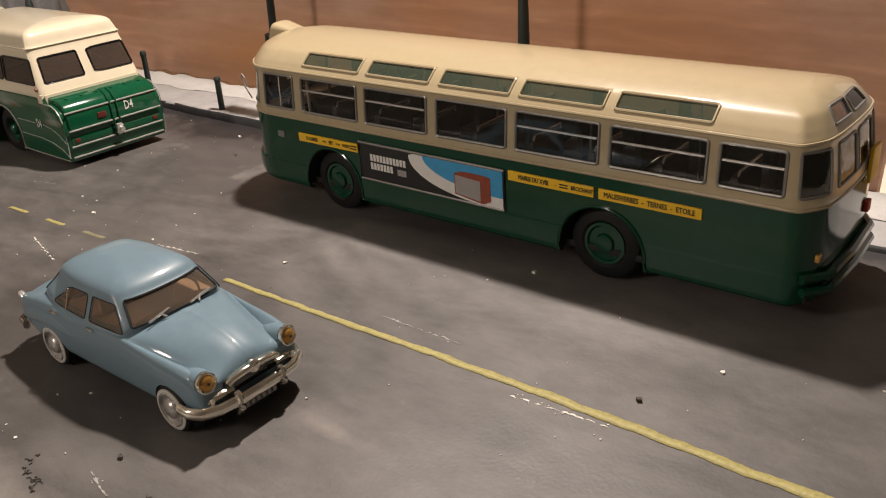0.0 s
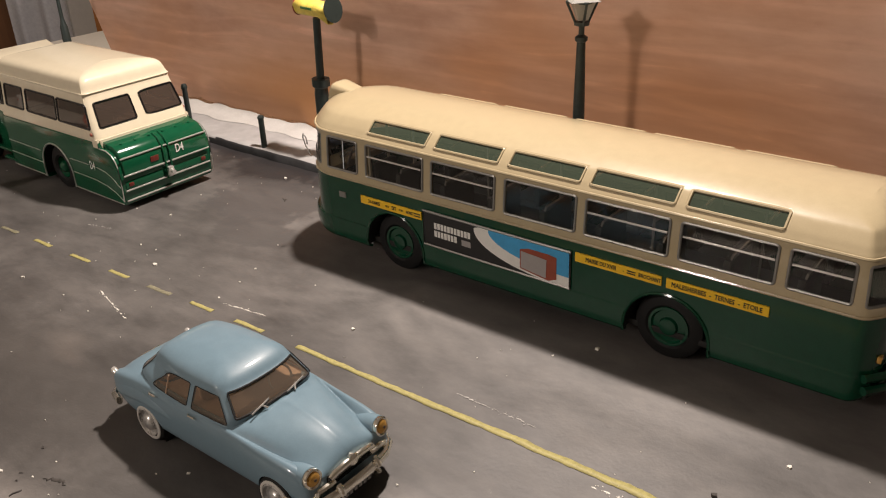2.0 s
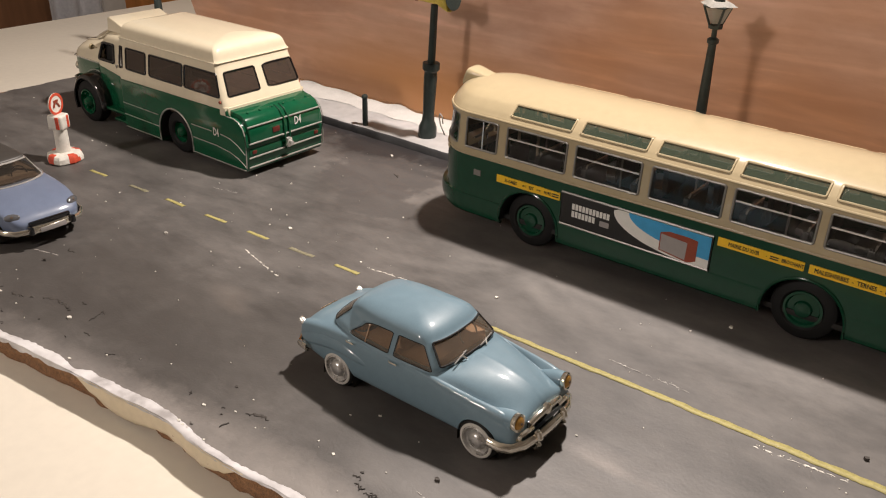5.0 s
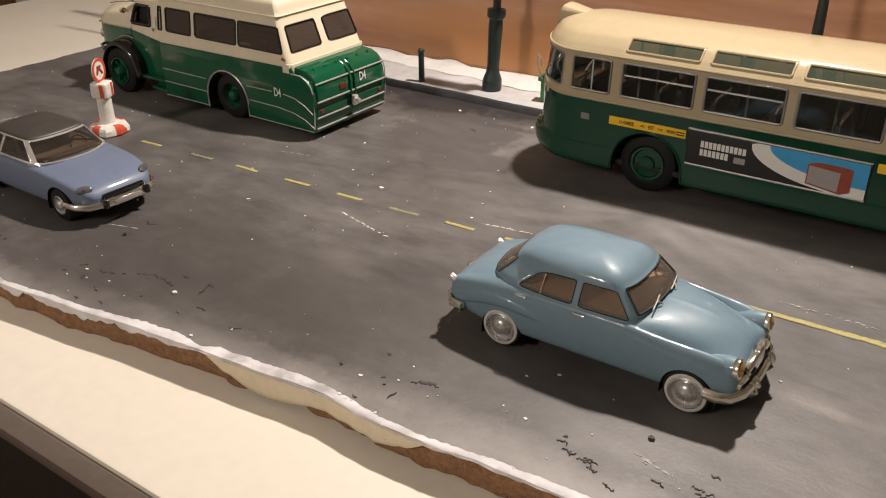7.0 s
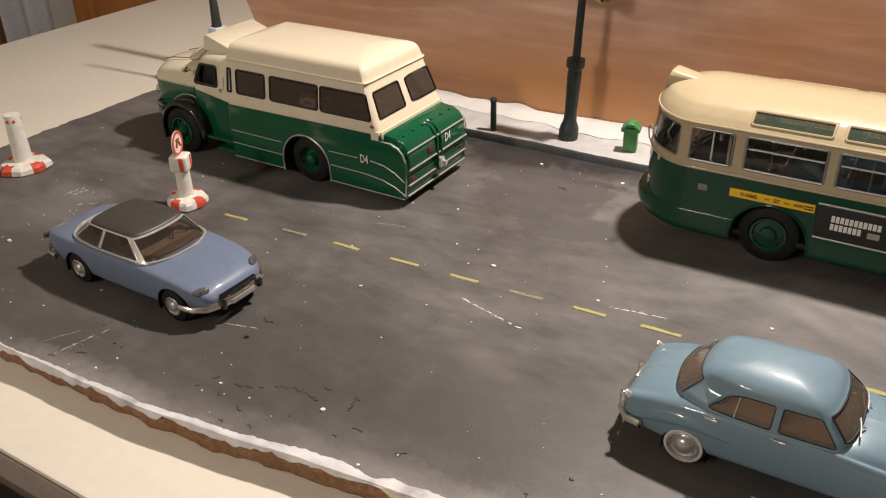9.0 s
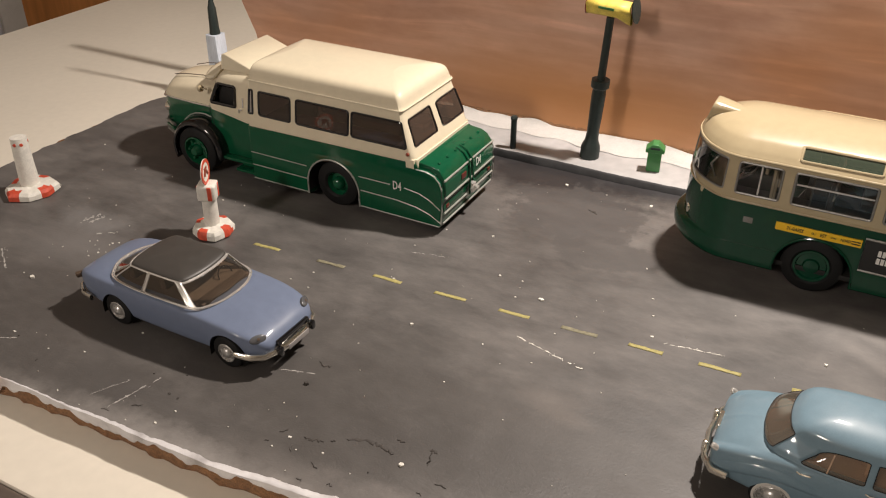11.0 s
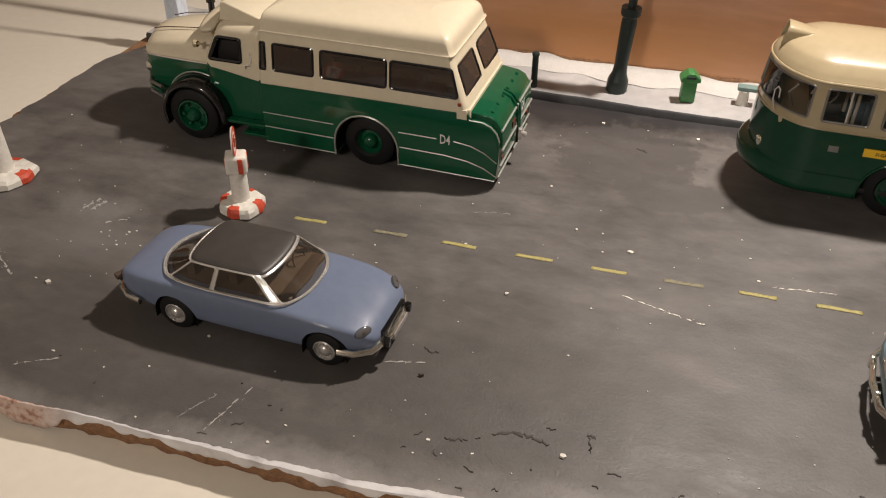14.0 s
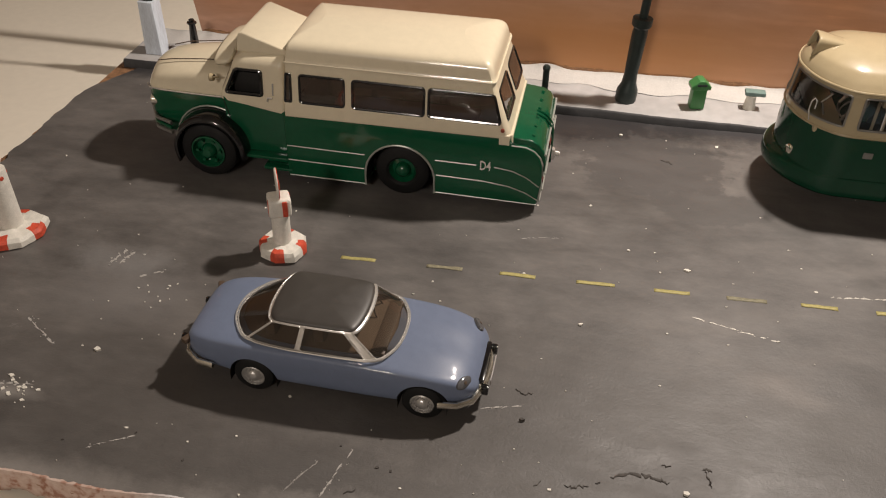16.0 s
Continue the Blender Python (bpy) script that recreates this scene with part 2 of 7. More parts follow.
CLEAR_SMOKE = clear_pane("smoky_pane", (0.80, 0.75, 0.68), (0.30, 0.26, 0.22), 0.07)
CLEAR_DARK = clear_pane("dark_tinted_pane", (0.58, 0.48, 0.41), (0.20, 0.15, 0.12), 0.28)


def road_material():
    """Grey poster paint brushed along the road, with dry-brush streaks, bare pale patches, scuffs and a front darkened
    for dimmer light.
    """
    m, nt, b = nodes_of("grey_road_paint")
    mp = coords(nt)
    st = coords(nt, (0.65, 1.3, 1))
    soft = coords(nt, (0.7, 1.2, 1))
    cloud = add(nt, "ShaderNodeTexNoise", Scale=17.0, Detail=6.0, Roughness=0.6)
    brush = add(nt, "ShaderNodeTexNoise", Scale=60.0, Detail=6.0, Roughness=0.65)
    fine = add(nt, "ShaderNodeTexNoise", Scale=900.0, Detail=4.0)
    wire(nt, soft, 0, cloud, "Vector"), wire(nt, st, 0, brush, "Vector"), wire(nt, mp, 0, fine, "Vector")
    r1 = ramp(nt, ((0.30, (0.064, 0.059, 0.056)), (0.5, (0.113, 0.105, 0.099)), (0.72, (0.168, 0.156, 0.146))))
    wire(nt, cloud, 0, r1, 0)
    r2 = ramp(nt, ((0.3, (0.62, 0.62, 0.62)), (0.5, (1, 1, 1)), (0.75, (1.35, 1.33, 1.3))))
    wire(nt, brush, 0, r2, 0)
    mul = add(nt, "ShaderNodeMix")
    mul.data_type, mul.blend_type = "RGBA", "MULTIPLY"
    mul.inputs[0].default_value = 0.55
    wire(nt, r1, 0, mul, 6), wire(nt, r2, 0, mul, 7)
    # thin dusty scuffs
    scuff = add(nt, "ShaderNodeTexNoise", Scale=42.0, Detail=9.0, Roughness=0.75)
    wire(nt, mp, 0, scuff, "Vector")
    r3 = ramp(nt, ((0.66, (0, 0, 0)), (0.74, (1, 1, 1))))
    wire(nt, scuff, 0, r3, 0)
    sc = add(nt, "ShaderNodeMath")
    sc.operation = "MULTIPLY"
    sc.inputs[1].default_value = 0.45
    wire(nt, r3, 0, sc, 0)
    mx = add(nt, "ShaderNodeMix")
    mx.data_type = "RGBA"
    mx.inputs[7].default_value = (0.36, 0.34, 0.32, 1)
    wire(nt, sc, 0, mx, 0), wire(nt, mul, 2, mx, 6)
    mott = add(nt, "ShaderNodeTexNoise", Scale=110.0, Detail=8.0, Roughness=0.7)
    wire(nt, st, 0, mott, "Vector")
    rm = ramp(nt, ((0.32, (0.78, 0.78, 0.78)), (0.5, (1, 1, 1)), (0.70, (1.22, 1.21, 1.2))))
    wire(nt, mott, 0, rm, 0)
    mm = add(nt, "ShaderNodeMix")
    mm.data_type, mm.blend_type = "RGBA", "MULTIPLY"
    mm.inputs[0].default_value = 0.7
    wire(nt, mx, 2, mm, 6), wire(nt, rm, 0, mm, 7)
    last = mm
    # dark wash along the kerb, darker patches beside it, and pale bare patches
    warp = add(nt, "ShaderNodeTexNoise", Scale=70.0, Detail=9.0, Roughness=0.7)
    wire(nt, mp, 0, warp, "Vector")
    # broad dark front patches: darker paint streaks plus lamp falloff put into the colour
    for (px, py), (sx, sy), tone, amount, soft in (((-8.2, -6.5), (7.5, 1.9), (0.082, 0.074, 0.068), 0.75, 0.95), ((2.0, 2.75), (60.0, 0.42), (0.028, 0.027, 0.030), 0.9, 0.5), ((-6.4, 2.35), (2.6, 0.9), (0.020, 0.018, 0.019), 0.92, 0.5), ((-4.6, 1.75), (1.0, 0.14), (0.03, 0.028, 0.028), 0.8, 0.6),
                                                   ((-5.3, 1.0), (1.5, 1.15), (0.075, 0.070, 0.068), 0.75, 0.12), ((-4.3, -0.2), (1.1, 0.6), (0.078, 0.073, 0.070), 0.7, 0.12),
                                                   ((-3.6, -4.62), (0.42, 0.22), (0.30, 0.26, 0.23), 0.4, 0.9), ((-3.2, -4.85), (0.40, 0.16), (0.27, 0.23, 0.20), 0.4, 0.9), ((-3.6, -5.7), (4.6, 1.6), (0.064, 0.058, 0.053), 0.78, 0.95), ((-5.2, -6.3), (3.4, 0.75), (0.062, 0.056, 0.052), 0.55, 0.9), ((-4.2, -5.2), (1.3, 0.3), (0.08, 0.072, 0.066), 0.5, 0.9), ((-9.5, -7.4), (2.2, 0.35), (0.07, 0.065, 0.062), 0.55, 0.9), ((3.3, -4.2), (0.6, 0.2), (0.27, 0.24, 0.22), 0.3, 0.9),
                                                   ((1.9, -6.2), (0.9, 0.35), (0.24, 0.225, 0.21), 0.35, 0.9), ((-13.8, -3.9), (0.9, 0.4), (0.22, 0.215, 0.21), 0.5, 0.7), ((-14.0, -6.9), (0.5, 0.14), (0.36, 0.34, 0.32), 0.5, 0.9),
                                                   ((-5.4, -7.75), (3.2, 0.42), (0.29, 0.265, 0.245), 0.35, 0.95), ((-7.9, -8.0), (2.2, 0.36), (0.34, 0.32, 0.30), 0.65, 0.9), ((-2.2, -7.4), (2.6, 0.35), (0.34, 0.31, 0.29), 0.55, 0.9), ((1.3, -7.05), (3.0, 0.42), (0.34, 0.31, 0.285), 0.65, 0.9), ((-13.5, -8.1), (3.0, 0.26), (0.30, 0.28, 0.26), 0.6, 0.9), ((3.5, -4.3), (0.55, 0.10), (0.30, 0.265, 0.24), 0.4, 0.9), ((-13.3, -4.6), (1.1, 0.7), (0.21, 0.20, 0.195), 0.5, 0.9)):
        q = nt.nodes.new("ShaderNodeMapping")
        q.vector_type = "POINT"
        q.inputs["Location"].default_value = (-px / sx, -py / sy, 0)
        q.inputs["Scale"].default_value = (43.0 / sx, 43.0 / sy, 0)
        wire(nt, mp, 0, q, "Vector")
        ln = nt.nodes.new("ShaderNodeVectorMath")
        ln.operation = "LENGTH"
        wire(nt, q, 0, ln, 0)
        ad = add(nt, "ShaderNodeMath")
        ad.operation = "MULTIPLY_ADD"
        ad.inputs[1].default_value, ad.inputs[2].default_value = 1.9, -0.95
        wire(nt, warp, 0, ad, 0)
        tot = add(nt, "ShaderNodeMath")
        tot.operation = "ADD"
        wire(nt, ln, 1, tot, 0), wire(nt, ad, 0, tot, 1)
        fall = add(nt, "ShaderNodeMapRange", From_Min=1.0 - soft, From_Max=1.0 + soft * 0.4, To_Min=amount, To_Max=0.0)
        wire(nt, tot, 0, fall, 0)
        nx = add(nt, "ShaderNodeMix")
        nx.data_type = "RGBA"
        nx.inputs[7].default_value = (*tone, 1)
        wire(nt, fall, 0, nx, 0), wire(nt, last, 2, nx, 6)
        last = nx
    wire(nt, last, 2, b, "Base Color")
    rr = add(nt, "ShaderNodeMapRange", To_Min=0.36, To_Max=0.68)
    wire(nt, brush, 0, rr, 0), wire(nt, rr, 0, b, "Roughness")
    bp = add(nt, "ShaderNodeBump", Strength=0.12, Distance=0.0005)
    wire(nt, fine, 0, bp, "Height")
    bp2 = add(nt, "ShaderNodeBump", Strength=0.07, Distance=0.002)
    wire(nt, brush, 0, bp2, "Height"), wire(nt, bp, 0, bp2, "Normal")
    sep = nt.nodes.new("ShaderNodeSeparateXYZ")
    wire(nt, mp, 0, sep, 0)
    near = add(nt, "ShaderNodeMapRange", From_Min=-5.2 / 43, From_Max=-7.4 / 43, To_Min=0.0, To_Max=1.0)
    wire(nt, sep, 1, near, 0)
    flake = add(nt, "ShaderNodeTexNoise", Scale=130.0, Detail=7.0, Roughness=0.72, Distortion=1.2)
    wire(nt, st, 0, flake, "Vector")
    step = ramp(nt, ((0.40, (0, 0, 0)), (0.50, (0.5, 0.5, 0.5)), (0.54, (1, 1, 1))))
    wire(nt, flake, 0, step, 0)
    lift = add(nt, "ShaderNodeMath")
    lift.operation = "MULTIPLY"
    wire(nt, step, 0, lift, 0), wire(nt, near, 0, lift, 1)
    bp3 = add(nt, "ShaderNodeBump", Strength=0.11, Distance=0.0008)
    wire(nt, lift, 0, bp3, "Height"), wire(nt, bp2, 0, bp3, "Normal"), wire(nt, bp3, 0, b, "Normal")
    return m


def panel_material():
    """Reddish packing board with faint long bands, stains and a soft satin."""
    m, nt, b = nodes_of("reddish_packing_board")
    mp = coords(nt, (0.6, 1, 1.4))
    grain = add(nt, "ShaderNodeTexNoise", Scale=34.0, Detail=10.0, Roughness=0.6)
    wire(nt, mp, 0, grain, "Vector")
    r = ramp(nt, ((0.3, (0.50, 0.285, 0.20)), (0.5, (0.60, 0.365, 0.265)), (0.7, (0.69, 0.44, 0.335))))
    wire(nt, grain, 0, r, 0)
    mp2 = coords(nt, (0.6, 1, 1))
    cloud = add(nt, "ShaderNodeTexNoise", Scale=9.0, Detail=3.0)
    wire(nt, mp2, 0, cloud, "Vector")
    r2 = ramp(nt, ((0.48, (0, 0, 0)), (0.68, (1, 1, 1))))
    wire(nt, cloud, 0, r2, 0)
    mx = add(nt, "ShaderNodeMix")
    mx.data_type = "RGBA"
    mx.inputs[7].default_value = (0.58, 0.27, 0.125, 1)
    k = add(nt, "ShaderNodeMath")
    k.operation = "MULTIPLY"
    k.inputs[1].default_value = 0.8
    wire(nt, r2, 0, k, 0), wire(nt, k, 0, mx, 0), wire(nt, r, 0, mx, 6), wire(nt, mx, 2, b, "Base Color")
    b.inputs["Roughness"].default_value = 0.42
    mp3 = coords(nt, (0.28, 1, 2.0))
    line = add(nt, "ShaderNodeTexNoise", Scale=60.0, Detail=8.0, Roughness=0.55, Distortion=0.6)
    wire(nt, mp3, 0, line, "Vector")
    r3 = ramp(nt, ((0.38, (0.86, 0.83, 0.80)), (0.52, (1, 1, 1)), (0.62, (1.12, 1.12, 1.12)), (0.68, (1.32, 1.34, 1.36))))
    wire(nt, line, 0, r3, 0)
    lm = add(nt, "ShaderNodeMix")
    lm.data_type, lm.blend_type = "RGBA", "MULTIPLY"
    lm.inputs[0].default_value = 0.5
    wire(nt, mx, 2, lm, 6), wire(nt, r3, 0, lm, 7), wire(nt, lm, 2, b, "Base Color")
    bp = add(nt, "ShaderNodeBump", Strength=0.15, Distance=0.0008)
    wire(nt, grain, 0, bp, "Height"), wire(nt, bp, 0, b, "Normal")
    # faint flutes of the board
    wv = add(nt, "ShaderNodeTexWave", Scale=27.0, Distortion=5.0, Detail=4.0, Detail_Scale=1.2)
    wv.bands_direction = "Z"
    mpw = coords(nt, (0.3, 1, 1))
    wire(nt, mpw, 0, wv, "Vector")
    rw = ramp(nt, ((0.0, (0.97, 0.97, 0.97)), (0.8, (1, 1, 1)), (1.0, (1.10, 1.11, 1.13))))
    wire(nt, wv, 0, rw, 0)
    wm = add(nt, "ShaderNodeMix")
    wm.data_type, wm.blend_type = "RGBA", "MULTIPLY"
    wm.inputs[0].default_value = 0.8
    wire(nt, lm, 2, wm, 6), wire(nt, rw, 0, wm, 7)
    bw = add(nt, "ShaderNodeBump", Strength=0.05, Distance=0.0006)
    wire(nt, wv, 0, bw, "Height"), wire(nt, bp, 0, bw, "Normal"), wire(nt, bw, 0, b, "Normal")
    lm = wm
    # an orange varnish stain low on the board
    q = nt.nodes.new("ShaderNodeMapping")
    q.inputs["Location"].default_value = (6.4 / 6.4, 0, -0.8 / 1.75)
    q.inputs["Scale"].default_value = (43.0 / 6.4, 0, 43.0 / 1.75)
    tc = nt.nodes.new("ShaderNodeTexCoord")
    wire(nt, tc, "Object", q, "Vector")
    ln = nt.nodes.new("ShaderNodeVectorMath")
    ln.operation = "LENGTH"
    wire(nt, q, 0, ln, 0)
    ad = add(nt, "ShaderNodeMath")
    ad.operation = "MULTIPLY_ADD"
    ad.inputs[1].default_value = 0.9
    wire(nt, cloud, 0, ad, 0), wire(nt, ln, 1, ad, 2)
    fall = add(nt, "ShaderNodeMapRange", From_Min=0.7, From_Max=1.55, To_Min=0.85, To_Max=0.0)
    wire(nt, ad, 0, fall, 0)
    st = add(nt, "ShaderNodeMix")
    st.data_type = "RGBA"
    st.inputs[7].default_value = (0.60, 0.275, 0.10, 1)
    wire(nt, fall, 0, st, 0), wire(nt, lm, 2, st, 6), wire(nt, st, 2, b, "Base Color")
    return m


def paper_material():
    """Torn white paper, greyed and cracked, with rust-pink staining towards the far end."""
    m, nt, b = nodes_of("torn_white_paper_edge")
    mp = coords(nt)
    n1 = add(nt, "ShaderNodeTexNoise", Scale=90.0, Detail=5.0)
    n2 = add(nt, "ShaderNodeTexNoise", Scale=420.0, Detail=4.0)
    wire(nt, mp, 0, n1, "Vector"), wire(nt, mp, 0, n2, "Vector")
    r = ramp(nt, ((0.30, (0.36, 0.34, 0.335)), (0.46, (0.60, 0.58, 0.58)), (0.7, (0.76, 0.75, 0.75))))
    wire(nt, n1, 0, r, 0)
    rust = ramp(nt, ((0.35, (0.30, 0.12, 0.06)), (0.48, (0.50, 0.34, 0.27)), (0.7, (0.60, 0.46, 0.39))))
    wire(nt, n2, 0, rust, 0)
    sep = nt.nodes.new("ShaderNodeSeparateXYZ")
    wire(nt, mp, 0, sep, 0)
    far = add(nt, "ShaderNodeMapRange", From_Min=-11.0 / 43, From_Max=-11.6 / 43, To_Min=0.0, To_Max=0.9)
    wire(nt, sep, 0, far, 0)
    mx = add(nt, "ShaderNodeMix")
    mx.data_type = "RGBA"
    wire(nt, far, 0, mx, 0), wire(nt, r, 0, mx, 6), wire(nt, rust, 0, mx, 7), wire(nt, mx, 2, b, "Base Color")
    b.inputs["Roughness"].default_value = 0.75
    bp = add(nt, "ShaderNodeBump", Strength=0.4, Distance=0.0005)
    wire(nt, n2, 0, bp, "Height"), wire(nt, bp, 0, b, "Normal")
    return m


PAPER_EDGE = paper_material()
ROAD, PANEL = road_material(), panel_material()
PAVE = surface("pale_grey_pavement_paint", (0.40, 0.39, 0.385), 0.65, vary=0.14, grain=(26, 160), bump=0.08)
KERB_PAINT = surface("dark_kerb_paint", (0.029, 0.029, 0.031), 0.65, vary=0.35, grain=(40, 260), bump=0.12)


FILLER = surface("white_filler", (0.53, 0.515, 0.49), 0.75, vary=0.08, grain=(150, 1200), bump=0.4)


# ---- the setting: table, board, road, pavement, back panel, room ----
EDGE = ((-18, -8.2), (-12.4, -8.15), (-9.1, -8.05), (-7.2, -8.0), (-3.2, -7.5), (-1.5, -7.34), (0.2, -7.35), (1.7, -7.2), (14, -6.9))
KERB_Y, WALL_Y, PAVE_Z, TABLE_Z = 2.78, 4.42, 0.17, -0.42


def wob(x, y, s, k=0.0):
    return noise.noise(Vector((x * s + k, y * s - k, k * 1.7)))


def edge_y(x):
    return along(x, EDGE) + 0.06 * wob(x, 0, 0.8, 3) + 0.010 * wob(x, 0, 5.5, 9)


def left_x(y):
    return -17.5 + 0.06 * wob(y, 0, 2.3, 5) + 0.06 * wob(y, 0, 8, 2) + 0.05 * wob(y, 0, 19, 6) + (0.45 if y > 1.3 else 0.0) * (y - 1.3)


def road_z(x, y):
    rise = 0.085 * max(0.0, min(1.0, (y + 1.2) / 1.2)) * max(0.0, min(1.0, (x + 5.0) / 5.0))
    return 0.012 * wob(x, y, 0.5, 1) + 0.008 * wob(x, y, 2.2, 7) + rise


def build_road():
    bm = bmesh.new()
    rows = []
    for j in range(61):
        v = j / 60
        row = []
        for i in range(181):
            u = i / 180
            y0 = lerp(-8, KERB_Y, v)
            x = lerp(left_x(y0), 12.5, u)
            y = lerp(edge_y(x), KERB_Y, v ** 0.9)
            row.append((x, y, road_z(x, y)))
        rows.append(row)
    sheet(bm, rows)
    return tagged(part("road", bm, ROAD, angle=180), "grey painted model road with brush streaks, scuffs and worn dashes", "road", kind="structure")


def build_board():
    """The brown fibreboard under the road paper, with a crumbling front edge."""
    bm = bmesh.new()
    n = 260
    rows = []
    for h, out in ((-0.012, 0.02), (-0.06, 0.05), (-0.16, 0.07), (-0.28, 0.05), (TABLE_Z + 0.01, 0.02)):
        row = []
        for i in range(n + 1):
            x = lerp(-17.5, 12.5, i / n)
            row.append((x, edge_y(x) + 0.10 - out - 0.07 * wob(x, h * 9, 3.1, 4) - 0.04 * wob(x, h * 20, 11, 8), h))
        rows.append(row)
    sheet(bm, rows)
    rows = []
    for h in (-0.012, -0.2, TABLE_Z + 0.01):
        rows.append([(left_x(y) + 0.03 * wob(y, h * 9, 6, 1), y, h) for y in [lerp(-8.15, 4.6, k / 90) for k in range(91)]])
    sheet(bm, rows)
    # closed top just under the road paper
    rows = [[(lerp(-17.4, 12.5, i / 60), lerp(edge_y(lerp(-17.4, 12.5, i / 60)) + 0.06, 4.6, j / 8), -0.05) for i in range(61)] for j in range(9)]
    sheet(bm, rows)
    return tagged(part("board", bm, CORE, angle=60), "brown fibreboard base with crumbling torn edge", "board", kind="structure")


HANG = ((-17.5, 0.30), (-12.9, 0.38), (-11.5, 0.36), (-11.15, 0.12), (-10.1, 0.06), (-9.85, 0.04), (-9.6, 0.12), (-9.3, 0.12), (-8.9, 0.10), (-8.25, 0.12), (-8.0, 0.06), (-7.7, 0.09), (-7.0, 0.10), (-5.6, 0.08), (-4.4, 0.06),
        (-3.7, 0.03), (-3.32, 0.0), (-3.25, 0.02), (14.0, 0.02))
FLAP = ((-3.36, 0.0), (-3.28, 0.05), (-3.1, 0.16), (-2.7, 0.29), (-2.4, 0.34), (-2.0, 0.32), (-1.6, 0.23), (-1.1, 0.24), (-0.7, 0.27), (-0.3, 0.16), (-0.05, 0.03), (0.1, 0.0))
RIM = ((-17.5, 0.03), (-12.0, 0.03), (-10.0, 0.04), (-8.6, 0.07), (-7.0, 0.10), (-5.0, 0.15), (-4.0, 0.14), (-3.5, 0.05), (-3.3, 0.14), (-2.0, 0.15), (0.0, 0.10), (1.5, 0.14), (14.0, 0.12))


def build_paper():
    """The torn white paper along the board's front edge: a ragged rim on top and a short hanging strip."""
    bm = bmesh.new()
    n = 1000
    rows = [[] for _ in range(8)]
    for i in range(n + 1):
        x = lerp(-17.5, 12.5, i / n)
        base = along(x, HANG)
        tear = 0.05 * wob(x, 0, 1.7, 2) + 0.10 * abs(wob(x, 0, 4.5, 5)) - 0.22 * max(0.0, wob(x, 0, 2.2, 15) - 0.10) - 0.12 * max(0.0, wob(x, 0, 5.2, 25) - 0.25) + 0.02 * wob(x, 0, 15, 5)
        hang = max(0.004, min(0.38, base + tear * min(1.0, base / 0.08)))
        wide = along(x, RIM) * (1.0 + 0.45 * wob(x, 0, 0.7, 12) + 0.22 * wob(x, 0, 3.1, 3)) + 0.02 * wob(x, 0, 13, 3)
        ey = edge_y(x)
        for k in range(3):
            y = lerp(ey + max(0.006, wide), ey + 0.0015, k / 2)
            rows[k].append((x, y, road_z(x, y) + (0.003, 0.007, 0.007)[k]))
        for k in range(3, 8):
            q = (k - 3) / 4
            ripple = 0.022 * wob(x, q * 0.4, 2.6, 21) * q + 0.012 * wob(x, q, 7, 31) * q
            rows[k].append((x, ey - 0.004 - 0.03 * q * (0.4 + hang) + ripple, max(0.0 - hang * q, TABLE_Z + 0.008)))
    sheet(bm, rows)
    tagged(part("paper_edge", bm, PAPER_EDGE, angle=50, thick=0.005), "torn white paper edge along the board", "trim", kind="structure")
    # flap of the same paper, its shade put into a beige colour
    bm = bmesh.new()
    rows = [[] for _ in range(6)]
    for i in range(301):
        x = lerp(-3.36, 0.1, i / 300)
        base = along(x, FLAP)
        hang = max(0.004, base + (0.03 * wob(x, 0, 2.4, 2) + 0.018 * wob(x, 0, 9, 5)) * min(1.0, base / 0.06))
        for k in range(6):
            q = k / 5
            rows[k].append((x, edge_y(x) - 0.010 - 0.035 * q * (0.3 + hang) + 0.010 * wob(x, q, 1.6, 21) * q, -0.004 - hang * q))
    sheet(bm, rows)
    return tagged(part("shaded_paper_flap", bm, SHADED_PAPER, angle=50, thick=0.006), "loose paper flap hanging from the board edge, its shade tinted beige", "trim", kind="structure")


def build_pavement():
    bm = bmesh.new()
    rows = []
    for y, z, k in ((KERB_Y - 0.03, -0.02, 0), (KERB_Y, PAVE_Z - 0.04, 0), (KERB_Y + 0.04, PAVE_Z, 0), (KERB_Y + 0.3, PAVE_Z, 1), (3.4, PAVE_Z, 1), (4.0, PAVE_Z + 0.02, 1), (WALL_Y + 0.02, PAVE_Z + 0.03, 1)):
        rows.append([(x, y + (0.05 * wob(x, y, 0.8, 2) + 0.025 * wob(x, 0, 3.5, 6)) * (1 if y < 3 else 0.4), z + 0.012 * wob(x, y, 2, 3)) for x in [lerp(-17.2, 12.5, i / 150) for i in range(151)]])
    sheet(bm, rows)
    bm.faces.ensure_lookup_table()
    for f in bm.faces:
        f.material_index = 1 if f.calc_center_median().y < KERB_Y + 0.03 else 0
    return tagged(part("pavement", bm, [PAVE, KERB_PAINT], angle=50), "pale grey painted pavement with dark kerb", "pavement", kind="structure")


def build_cove():
    """The rough white filler strip where the pavement meets the panel."""
    bm = bmesh.new()
    rows = []
    for k, (dy, z) in enumerate(((-0.62, 0.004), (-0.36, 0.03), (-0.14, 0.07), (-0.02, 0.13))):
        rows.append([(x, WALL_Y + dy * (1 + 0.5 * wob(x, k, 1.1, 4)) - 0.01, PAVE_Z + 0.02 + z * (1 + 0.6 * wob(x, k, 1.7, 8))) for x in [lerp(-17.0, 12.0, i / 220) for i in range(221)]])
    sheet(bm, rows)
    return tagged(part("filler_strip", bm, FILLER, angle=60), "rough white filler strip along the pavement's back", "trim", kind="structure")


